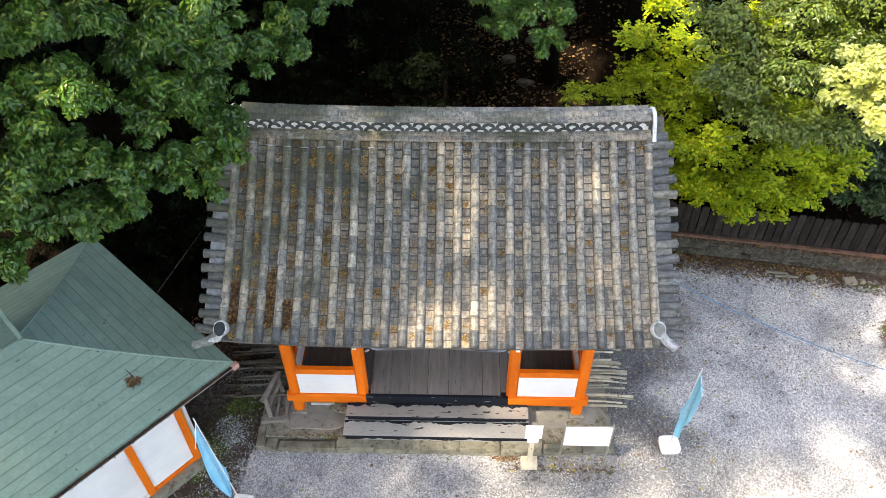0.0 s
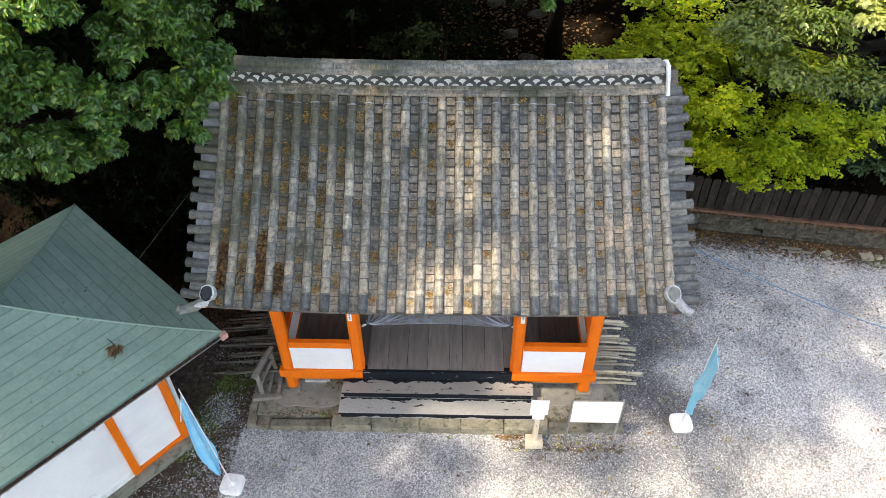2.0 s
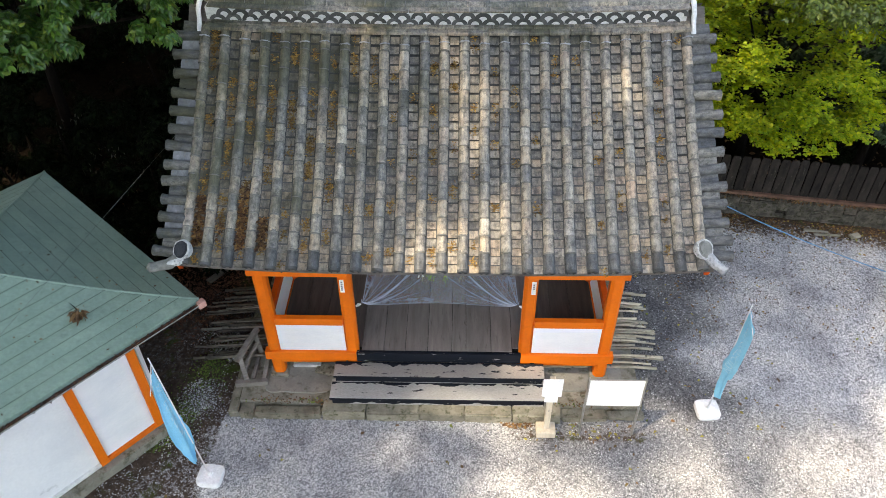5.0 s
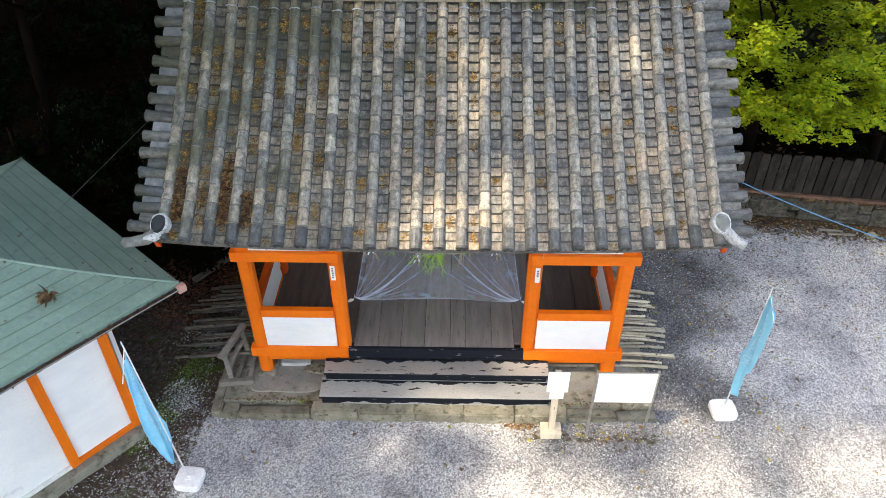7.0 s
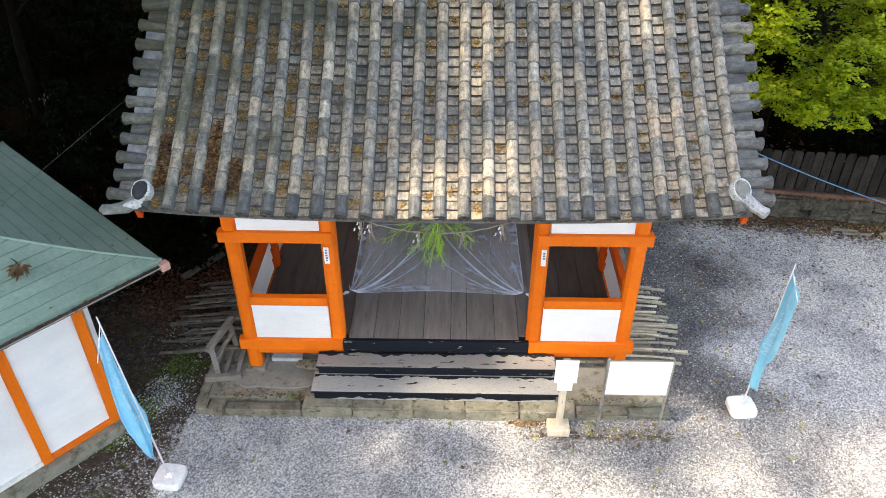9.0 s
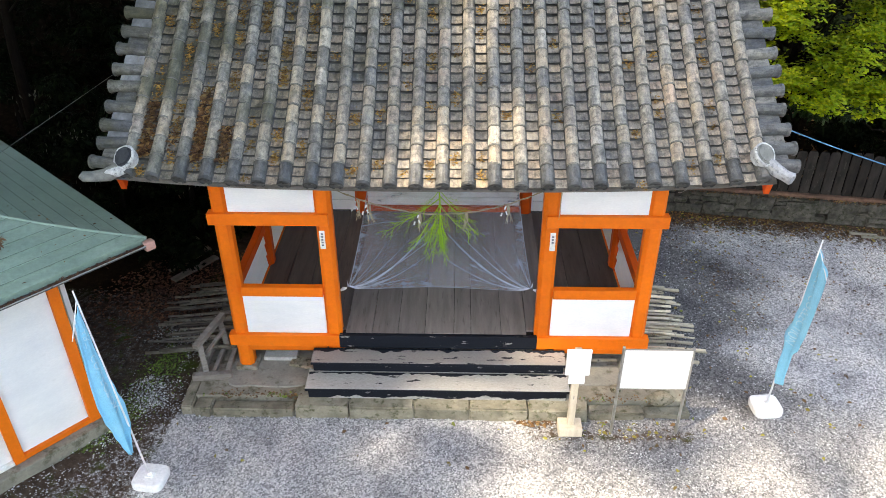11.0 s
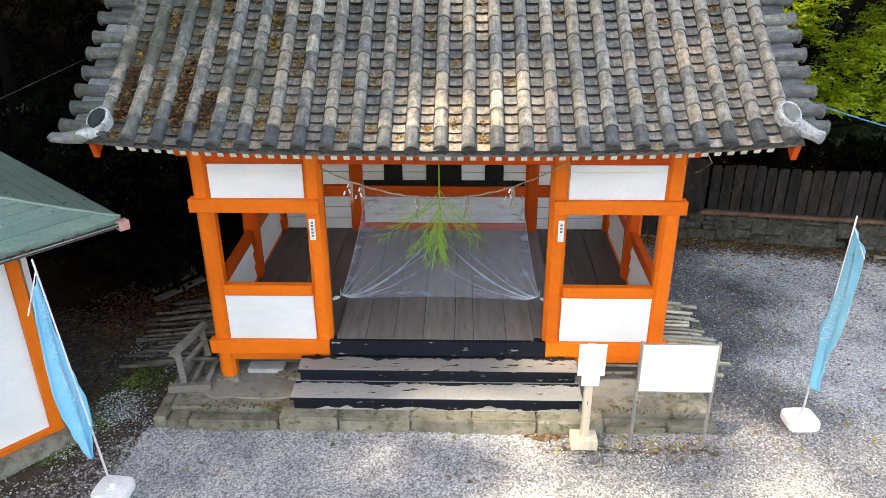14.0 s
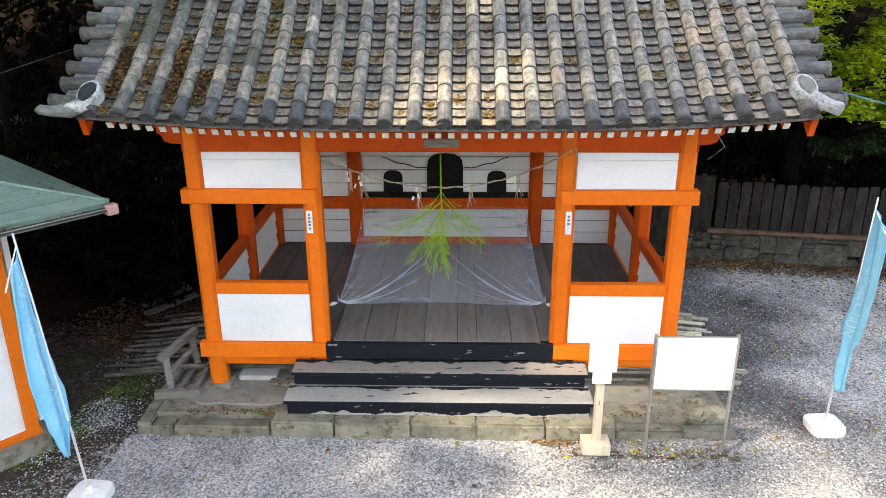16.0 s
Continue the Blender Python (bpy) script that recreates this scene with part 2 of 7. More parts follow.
PLASTER = surface("white_plaster", (0.62, 0.62, 0.6), (0.8, 0.8, 0.78), 4, 0.8, 0.3, 30, stain=(0.35, 0.35, 0.34), stain_at=0.62)
WHITE_END = surface("white_lime_plaster", (0.70, 0.70, 0.69), (0.82, 0.82, 0.80), 6, 0.8, 0.4, 30, stain=(0.45, 0.45, 0.43), stain_at=0.66)
RING_PLASTER = surface("greying_white_plaster", (0.36, 0.365, 0.37), (0.66, 0.66, 0.65), 14, 0.8, 0.6, 40, stain=(0.15, 0.155, 0.16), stain_at=0.53)
OLDPLASTER = surface("greyed_lime_plaster", (0.24, 0.245, 0.255), (0.46, 0.465, 0.47), 9, 0.7, 0.4, 40, stain=(0.16, 0.165, 0.18), stain_at=0.52)
PLASTIC = surface("white_plastic", (0.8, 0.81, 0.82), (0.84, 0.84, 0.84), 3, 0.4, 0.05, 20)
BOARD = surface("blank_white_board", (0.82, 0.82, 0.82), (0.86, 0.86, 0.86), 2, 0.35, 0.05, 20)
GREYWOOD = surface("weathered_grey_wood", (0.16, 0.14, 0.12), (0.27, 0.245, 0.22), 2.5, 0.8, 0.5, 30, (3, 3, 14), stain=(0.09, 0.08, 0.07), stain_at=0.62, vary=0.15)
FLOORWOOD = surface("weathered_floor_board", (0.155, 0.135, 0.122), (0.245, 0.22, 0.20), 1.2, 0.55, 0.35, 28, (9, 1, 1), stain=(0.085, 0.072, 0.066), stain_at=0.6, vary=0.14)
# side-bay boards: the shade under the roof is put into this darker wood
FLOOR_SHADED = surface("shaded_floor_board", (0.058, 0.046, 0.039), (0.115, 0.095, 0.082), 1.2, 0.5, 0.35, 28, (9, 1, 1), stain=(0.035, 0.028, 0.025), stain_at=0.6, vary=0.2)
NEWWOOD = surface("pale_cut_wood", (0.52, 0.44, 0.33), (0.66, 0.58, 0.46), 2, 0.65, 0.3, 30, (8, 8, 1))
BLACK = worn_paint("black_paint_worn", (0.010, 0.0125, 0.019), (0.30, 0.29, 0.27), 0.63, spec=0.12)
TREAD = worn_paint("worn_step_tread", (0.36, 0.35, 0.33), (0.010, 0.012, 0.018), 0.62, spec=0.2)
TREAD_DARK = worn_paint("worn_step_tread_brown", (0.27, 0.248, 0.23), (0.010, 0.012, 0.018), 0.60, spec=0.2)
STONE = surface("weathered_kerb_stone", (0.135, 0.124, 0.092), (0.29, 0.268, 0.21), 4.0, 0.85, 0.8, 22, stain=(0.075, 0.076, 0.04), stain_at=0.54, vary=0.15, depth=0.01)
CONCRETE = surface("old_concrete", (0.18, 0.17, 0.135), (0.30, 0.28, 0.23), 2.0, 0.85, 0.6, 26, stain=(0.10, 0.092, 0.06), stain_at=0.50, depth=0.008)
CEMENT = surface("smooth_grey_cement", (0.19, 0.185, 0.165), (0.30, 0.29, 0.255), 2.4, 0.85, 0.4, 30, stain=(0.12, 0.115, 0.085), stain_at=0.56, depth=0.005)
PALE_BLOCK = surface("pale_concrete_block", (0.40, 0.40, 0.39), (0.55, 0.55, 0.53), 5, 0.85, 0.4, 40)
ROCK = surface("rough_field_stone", (0.15, 0.132, 0.095), (0.30, 0.27, 0.205), 7, 0.9, 1.0, 24, stain=(0.06, 0.058, 0.035), stain_at=0.52, vary=0.2, depth=0.015)
FOOTING = surface("dark_mossy_footing_stone", (0.026, 0.023, 0.019), (0.125, 0.112, 0.094), 6.5, 0.9, 1.0, 16, stain=(0.030, 0.032, 0.016), stain_at=0.50, vary=0.2, depth=0.015)
FENCEWOOD = surface("dark_fence_board", (0.013, 0.011, 0.0105), (0.038, 0.032, 0.028), 2.0, 0.85, 0.5, 26, (5, 5, 1.5), stain=(0.085, 0.08, 0.065), stain_at=0.60, vary=0.35, spec=0.12)
RUSTRAIL = surface("red_brown_rail", (0.07, 0.036, 0.025), (0.20, 0.105, 0.07), 5, 0.75, 0.3, 26)
GREENROOF = surface("green_roof_steel", (0.175, 0.268, 0.222), (0.232, 0.332, 0.276), 2.2, 0.42, 0.12, 22, stain=(0.135, 0.205, 0.172), stain_at=0.60, vary=0.06, spec=0.5)
ROOFSEAM = surface("dirt_in_roof_seam", (0.025, 0.036, 0.031), (0.075, 0.105, 0.09), 3, 0.8, 0.2, 30)
METAL = surface("dull_galvanised_metal", (0.32, 0.31, 0.29), (0.42, 0.41, 0.39), 6, 0.45, 0.1, 30, metal=0.7)
DARKMETAL = surface("dark_gutter", (0.05, 0.05, 0.055), (0.09, 0.085, 0.085), 5, 0.5, 0.1, 30)
PINK = surface("faded_pink_gutter_end", (0.5, 0.27, 0.23), (0.6, 0.34, 0.29), 5, 0.6, 0.1, 30)
DARK = surface("painted_recess_black", (0.006, 0.006, 0.006), (0.012, 0.011, 0.01), 3, 0.9, 0.1, 20)
BAMBOO_GREY = surface("grey_old_bamboo", (0.33, 0.285, 0.21), (0.58, 0.51, 0.385), 4, 0.6, 0.2, 30, stain=(0.06, 0.05, 0.04), stain_at=0.57, vary=0.35)
# left-hand poles: the shade beside the house is put into their darker colour
BAMBOO_SHADED = surface("shaded_bamboo", (0.075, 0.066, 0.054), (0.19, 0.17, 0.14), 4, 0.75, 0.3, 30, stain=(0.03, 0.027, 0.022), stain_at=0.55, vary=0.45)
BARK = surface("dark_bark", (0.006, 0.0045, 0.004), (0.014, 0.0105, 0.008), 4, 0.9, 0.8, 20, (6, 6, 1), depth=0.02, spec=0.08)
ROPE = surface("straw_rope_fibre", (0.30, 0.25, 0.16), (0.48, 0.42, 0.29), 30, 0.8, 0.5, 80)
PAPER = surface("white_paper", (0.74, 0.74, 0.72), (0.82, 0.82, 0.8), 5, 0.7, 0.1, 30)
INK = surface("grey_ink", (0.12, 0.13, 0.16), (0.2, 0.2, 0.24), 5, 0.7, 0.05, 30)
CYAN = surface("light_blue_flag_cloth", (0.17, 0.52, 0.74), (0.26, 0.62, 0.80), 2.5, 0.7, 0.25, 60)
PALEPRINT = surface("white_flag_print", (0.34, 0.62, 0.78), (0.50, 0.72, 0.83), 6, 0.7, 0.1, 40)
BLUECABLE = surface("blue_cable_sheath", (0.05, 0.19, 0.36), (0.09, 0.27, 0.45), 6, 0.5, 0.05, 30)
DARKCABLE = surface("grey_cable_sheath", (0.09, 0.105, 0.10), (0.15, 0.17, 0.16), 6, 0.6, 0.05, 30)
TWIG_GREEN = surface("fresh_green_twig", (0.24, 0.50, 0.012), (0.44, 0.70, 0.03), 12, 0.6, 0.1, 40)
PALE_TILE = surface("pale_bedding_tile", (0.11, 0.115, 0.125), (0.29, 0.295, 0.31), 6, 0.8, 0.4, 40, stain=(0.2, 0.19, 0.16), stain_at=0.58, vary=0.2)
TILE_RIM = surface("pale_worn_tile_rim", (0.12, 0.115, 0.103), (0.24, 0.225, 0.19), 9, 0.7, 0.3, 50, vary=0.2)
DISC = surface("dark_slate_disc", (0.022, 0.025, 0.031), (0.055, 0.06, 0.068), 14, 0.75, 0.4, 50, stain=(0.12, 0.12, 0.115), stain_at=0.66, spec=0.15)
ORN_TILE = surface("weathered_ornament_tile", (0.10, 0.105, 0.10), (0.25, 0.25, 0.225), 9, 0.75, 0.5, 40, stain=(0.42, 0.42, 0.41), stain_at=0.60, depth=0.008)
DARKTILE = surface("dark_scale_tile", (0.042, 0.043, 0.044), (0.10, 0.10, 0.096), 6, 0.6, 0.3, 40, vary=0.3)
TILE = tile_material("grey_roof_tile", False, False, 1.27)
SLATE = tile_material("dark_slate_tile", False, True)
# flat tiles toned down: the shade between the rolls is put into their colour
PAN_TILE = tile_material("shaded_flat_roof_tile", False, False, 0.9)
PAN_STUFF = tile_material("shaded_flat_roof_tile_joined", True, False, 0.9)
TILE_STUFF = tile_material("grey_roof_tile_joined", True, False, 1.2)
GRAVEL = island_material("gravel_stones", [(0.0, (0.095, 0.096, 0.102)), (0.22, (0.21, 0.212, 0.22)), (0.45, (0.35, 0.353, 0.362)), (0.7, (0.51, 0.514, 0.522)), (1.0, (0.72, 0.722, 0.72))]
                         , stain=((0.36, (0.62, 0.62, 0.65)), (0.48, (0.92, 0.92, 0.94)), (0.6, (1.1, 1.09, 1.06))))
MOSS = island_material("ochre_moss", [(0.0, (0.15, 0.072, 0.018)), (0.5, (0.30, 0.16, 0.038)), (1.0, (0.44, 0.29, 0.08))])
WEED = island_material("low_green_weed", [(0.0, (0.05, 0.085, 0.014)), (0.5, (0.10, 0.165, 0.024)), (1.0, (0.18, 0.24, 0.04))])
RUSTFALL = island_material("rust_brown_fallen_leaf", [(0.0, (0.035, 0.018, 0.010)), (0.4, (0.10, 0.045, 0.018)), (0.75, (0.19, 0.095, 0.03)), (1.0, (0.34, 0.21, 0.06))])
RUSSET = island_material("russet_leaf_litter", [(0.0, (0.05, 0.018, 0.009)), (0.5, (0.11, 0.042, 0.02)), (1.0, (0.22, 0.11, 0.06))])
DRYLEAF = island_material("dry_ochre_leaf", [(0.0, (0.05, 0.020, 0.010)), (0.35, (0.12, 0.05, 0.02)), (0.7, (0.24, 0.12, 0.04)), (1.0, (0.42, 0.25, 0.09))])
LITTER = island_material("brown_leaf_litter", [(0.0, (0.06, 0.03, 0.015)), (0.5, (0.13, 0.07, 0.03)), (1.0, (0.26, 0.15, 0.06))])
YELLOWFALL = island_material("fallen_yellow_leaf", [(0.0, (0.20, 0.15, 0.03)), (0.3, (0.40, 0.36, 0.05)), (0.45, (0.13, 0.07, 0.03)), (0.8, (0.20, 0.11, 0.04)), (1.0, (0.20, 0.26, 0.04))])
LEAF_CAMPHOR = leaf_material("broad_evergreen_leaf", [(0.024, 0.082, 0.018), (0.05, 0.135, 0.024), (0.10, 0.215, 0.034), (0.036, 0.105, 0.024), (0.23, 0.31, 0.05)], 0.28, 0.2, 0.5)
LEAF_OLIVE = leaf_material("olive_evergreen_leaf", [(0.055, 0.095, 0.012), (0.09, 0.14, 0.016), (0.13, 0.18, 0.022), (0.06, 0.10, 0.016), (0.22, 0.25, 0.04)], 0.32, 0.25, 0.45)
LEAF_MAPLE = leaf_material("yellow_green_leaf", [(0.14, 0.25, 0.010), (0.28, 0.40, 0.014), (0.43, 0.51, 0.02), (0.18, 0.30, 0.013), (0.60, 0.59, 0.03)], 0.55, 0.4)
# full sunlight is put into these leaf colours, which makes them pale
LEAF_BRIGHT = leaf_material("pale_sunlit_leaf", [(0.36, 0.42, 0.10), (0.52, 0.56, 0.20), (0.66, 0.68, 0.34)], 0.5, 0.45)
LEAF_SHRUB = leaf_material("bluish_shrub_leaf", [(0.014, 0.034, 0.016), (0.024, 0.052, 0.022), (0.04, 0.075, 0.03)], 0.4, 0.1, 0.3)
# the woods' deep shade and a few glints are put into these colours
LEAF_SHADE = leaf_material("shaded_wood_leaf", [(0.002, 0.004, 0.002), (0.003, 0.006, 0.003), (0.004, 0.008, 0.003), (0.010, 0.016, 0.007)], 0.65, 0.03, 0.03)

m, nt, bsdf = nodes_of("clear_plastic_film")
v = coords(nt)
w = noise_tex(nt, coords(nt, (1.0, 2.2, 1.0)), 2.6, 6.0, 0.65)
bsdf.inputs["Base Color"].default_value = (0.72, 0.79, 0.90, 1)
bsdf.inputs["Roughness"].default_value = 0.22
tr = nt.nodes.new("ShaderNodeBsdfTransparent")
ms = nt.nodes.new("ShaderNodeMixShader")
veil = nt.nodes.new("ShaderNodeAttribute")
veil.attribute_name = "veil"
thickness = nt.nodes.new("ShaderNodeMath")
thickness.use_clamp = True
nt.links.new(ramp(nt, w.outputs["Fac"], [(0.32, (0.14, 0.14, 0.14)), (0.5, (0.20, 0.20, 0.20)), (0.68, (0.33, 0.33, 0.33))]).outputs[0], thickness.inputs[0])
nt.links.new(veil.outputs["Fac"], thickness.inputs[1])
nt.links.new(thickness.outputs[0], ms.inputs[0])
nt.links.new(tr.outputs[0], ms.inputs[1])
nt.links.new(bsdf.outputs[0], ms.inputs[2])
nt.links.new(ms.outputs[0], nt.nodes["Material Output"].inputs[0])
FILM = m


# ---- mesh helpers ----
def mesh_of(name, bm, material, smooth=False):
    me = bpy.data.meshes.new(name)
    bm.normal_update()
    bm.to_mesh(me)
    bm.free()
    if smooth:
        for p in me.polygons:
            p.use_smooth = True
    me.materials.append(material)
    return me


def part(name, bm, material, parent=None, label="", smooth=False):
    ob = new(name, mesh_of(name, bm, material, smooth))
    ob.parent = parent
    return tagged(ob, label)


def empty(name, at=(0, 0, 0), **tags):
    ob = new(name)
    ob.location = at
    ob.empty_display_size = 0.2
    return tagged(ob, **tags)


def under(ob, parent):
    """Parent an object whose mesh is given in world metres to a thing that stands at a place of its own."""
    ob.parent = parent
    ob.matrix_parent_inverse = Matrix.Translation(parent.location).inverted()
    return ob


def box(bm, x0, x1, y0, y1, z0, z1, bevel=0.0, m=None):
    g = bmesh.ops.create_cube(bm, size=1.0)
    vs = g["verts"]
    mat = Matrix.Translation(((x0 + x1) / 2, (y0 + y1) / 2, (z0 + z1) / 2)) @ Matrix.Diagonal((x1 - x0, y1 - y0, z1 - z0, 1))
    bmesh.ops.transform(bm, matrix=(m @ mat) if m else mat, verts=vs)
    if bevel:
        es = list({e for v in vs for e in v.link_edges})
        bmesh.ops.bevel(bm, geom=es, offset=bevel, segments=1, affect='EDGES')
    return bm


def boxed(*a, **k):
    return box(bmesh.new(), *a, **k)


def tube(bm, pts, radii, seg=8, caps=True):
    """A round bar along points."""
    rings = []
    pts = [Vector(p) for p in pts]
    for i, p in enumerate(pts):
        d = (pts[min(i + 1, len(pts) - 1)] - pts[max(i - 1, 0)]).normalized()
        a = d.cross(Vector((0, 0, 1)) if abs(d.z) < 0.9 else Vector((1, 0, 0))).normalized()
        b = d.cross(a)
        r = radii[i] if isinstance(radii, (list, tuple)) else radii
        rings.append([bm.verts.new(p + r * (a * math.cos(t) + b * math.sin(t))) for t in (2 * math.pi * k / seg for k in range(seg))])
    for r0, r1 in zip(rings, rings[1:]):
        for k in range(seg):
            bm.faces.new((r0[k], r0[(k + 1) % seg], r1[(k + 1) % seg], r1[k]))
    if caps:
        bm.faces.new(rings[0][::-1])
        bm.faces.new(rings[-1])
    return bm


def tubed(pts, radii, seg=8):
    return tube(bmesh.new(), pts, radii, seg)


def np_mesh(name, verts, faces, material, smooth=False):
    """A mesh from arrays: verts n x 3, faces m x k of equal sides."""
    me = bpy.data.meshes.new(name)
    k = faces.shape[1]
    me.vertices.add(len(verts))
    me.vertices.foreach_set("co", np.ascontiguousarray(verts, dtype=np.float32).ravel())
    me.loops.add(faces.size)
    me.loops.foreach_set("vertex_index", faces.astype(np.int32).ravel())
    me.polygons.add(len(faces))
    me.polygons.foreach_set("loop_start", np.arange(0, faces.size, k, dtype=np.int32))
    me.polygons.foreach_set("loop_total", np.full(len(faces), k, dtype=np.int32))
    if smooth:
        me.polygons.foreach_set("use_smooth", np.ones(len(faces), dtype=bool))
    me.materials.append(material)
    me.update(calc_edges=True)
    me.validate()
    return me


def unit(a):
    return a / np.maximum(1e-9, np.linalg.norm(a, axis=1, keepdims=True))


def leaf_mesh(name, pos, fwd, nor, length, width, material):
    """Folded, pointed leaves at pos that point along fwd with their upper side along nor."""
    f = unit(fwd)
    n = unit(nor - f * np.sum(nor * f, 1, keepdims=True))
    s = np.cross(f, n)
    L, W = length[:, None], width[:, None]
    v = np.stack([pos, pos + f * L * 0.33 + s * W * 0.5 + n * W * 0.16, pos + f * L * 0.7 + s * W * 0.36 + n * W * 0.08,
                  pos + f * L - n * L * 0.12, pos + f * L * 0.7 - s * W * 0.36 + n * W * 0.08, pos + f * L * 0.33 - s * W * 0.5 + n * W * 0.16], 1)
    i = (np.arange(len(pos)) * 6)[:, None]
    faces = np.concatenate([i + np.array([[0, 1, 2, 3]]), i + np.array([[0, 3, 4, 5]])])
    return np_mesh(name, v.reshape(-1, 3), faces, material)


def plain_leaf_mesh(name, pos, fwd, nor, length, width, material):
    """Four-cornered leaves for crowns that are seen in deep shade or not at all."""
    f = unit(fwd)
    n = unit(nor - f * np.sum(nor * f, 1, keepdims=True))
    q = np.cross(f, n)
    L, W = length[:, None], width[:, None]
    v = np.stack([pos, pos + f * L * 0.45 + q * W * 0.5, pos + f * L - n * L * 0.1, pos + f * L * 0.45 - q * W * 0.5], 1)
    return np_mesh(name, v.reshape(-1, 3), (np.arange(len(pos)) * 4)[:, None] + np.arange(4)[None], material)


def crown_mesh(name, lobes, clusters, size, material, seed, plain=False, per=8, flat=0.75, droop=0.3, slim=0.45, shell=0.6, sprays=False):
    """Leaf rosettes on the ends of unseen twigs, spread over rounded lobes (x, y, z, radius)."""
    rng = np.random.default_rng(seed)
    lob = np.array(lobes, dtype=float)
    w = lob[:, 3] ** 2
    pick = rng.choice(len(lob), clusters, p=w / w.sum())
    d = unit(rng.normal(size=(clusters, 3)))
    d[:, 2] = np.where(d[:, 2] < -0.45, -d[:, 2], d[:, 2])
    rad = lob[pick, 3] * (shell + (1.08 - shell) * rng.random(clusters) ** 0.6)
    # each lobe breaks up into sprays, so that its outline is uneven
    spray = unit(rng.normal(size=(len(lob), 22, 3)))
    near = np.max(np.einsum('ci,csi->cs', d, spray[pick]), 1)
    rad *= 0.55 + 0.5 * np.clip((near - 0.55) / 0.4, 0, 1)
    c = lob[pick, :3] + d * rad[:, None] * np.array([1, 1, flat])
    if sprays:
        # layered sprays: leaves in two ranks along a thin, nearly level twig
        c = lob[pick, :3] + d * (lob[pick, 3] * (0.15 + 0.85 * rng.random(clusters) ** 0.5))[:, None] * np.array([1.15, 1.15, flat])
        out = d * np.array([1, 1, 0.25]) + 0.5 * rng.normal(size=d.shape) * np.array([1, 1, 0.3])
        out = unit(out - np.array([0, 0, droop * 0.6]))
        side = unit(np.cross(out, np.array([0, 0, 1.0])))
        up = np.cross(side, out)
        i = np.tile(np.arange(per), clusters)
        out, side, up, c = (np.repeat(q, per, 0) for q in (out, side, up, c))
        k = len(c)
        turn = np.where(i % 2 == 0, 1.0, -1.0)[:, None]
        at = c + out * ((i // 2 + rng.random(k) * 0.7) * size * 0.85)[:, None] + up * (rng.normal(size=k) * size * 0.25)[:, None]
        f = side * turn * (0.5 + 0.6 * rng.random((k, 1))) + out * (0.5 + 0.5 * rng.random((k, 1))) - np.array([0, 0, droop]) * rng.random((k, 1))
        L = size * (0.6 + 0.7 * rng.random(k))
        make = plain_leaf_mesh if plain else leaf_mesh
        return make(name, at, f, up + 0.35 * rng.normal(size=(k, 3)), L, L * slim * (0.8 + 0.4 * rng.random(k)), material)
    axis = unit(d + np.array([0, 0, 0.35]) + 0.35 * rng.normal(size=d.shape))
    c, axis = np.repeat(c, per, 0), np.repeat(axis, per, 0)
    k = len(c)
    ref = unit(np.cross(axis, unit(rng.normal(size=(k, 3)))))
    f = ref * 0.9 + axis * (0.15 + 0.5 * rng.random((k, 1))) - np.array([0, 0, droop])
    L = size * (0.65 + 0.7 * rng.random(k))
    make = plain_leaf_mesh if plain else leaf_mesh
    return make(name, c + axis * (rng.random((k, 1)) - 0.5) * size * 1.5, f, axis + 0.25 * rng.normal(size=(k, 3)), L, L * slim * (0.8 + 0.4 * rng.random(k)), material)


def broken(lobes, seed, n=7):
    """Each lobe broken into smaller uneven ones."""
    r = random.Random(seed)
    out = []
    for x, y, z, q in lobes:
        out.append((x, y, z, q * 0.62))
        for _ in range(n):
            a, h = r.uniform(0, 6.283), r.uniform(-0.45, 0.5)
            d = q * r.uniform(0.45, 0.85)
            out.append((x + d * math.cos(a), y + d * math.sin(a), z + h * q, q * r.uniform(0.24, 0.46)))
    return out


def tree(name, base, height, lobes, clusters, size, leaf, seed, label, radius=0.2, lean=(0, 0), category="tree", limb_every=1, limb=0.3, split=7, **kw):
    root = empty(name, base, label=label, category=category)
    rnd = random.Random(seed)
    b = Vector(base)
    top = b + Vector((lean[0], lean[1], height))
    pts = [b + (top - b) * t + Vector((rnd.uniform(-.12, .12), rnd.uniform(-.12, .12), 0)) * (0.2 < t < 1) for t in (0, 0.2, 0.45, 0.7, 1.0)]
    under(part("trunk", tubed(pts, [radius * 1.35, radius, radius * 0.8, radius * 0.55, radius * 0.2], 9), BARK, smooth=True), root)
    for i, (x, y, z, r) in enumerate(lobes):
        if i % limb_every:
            continue
        t = min(0.95, max(0.35, (z - b.z - 1.0) / height * 0.85))
        p0 = b + (top - b) * t
        p2 = Vector((x, y, z))
        p1 = p0.lerp(p2, 0.5) + Vector((0, 0, -0.25))
        under(part("limb", tubed([p0, p1, p2], [radius * limb, radius * limb * 0.6, radius * 0.05], 5), BARK, smooth=True), root)
    under(new("crown", crown_mesh("crown", broken(lobes, seed, split) if split else lobes, clusters, size, leaf, seed, **kw)), root)
    return root


# ---- ground ----
def sstep(a, b, v):
    t = np.clip((v - a) / (b - a), 0, 1)
    return t * t * (3 - 2 * t)


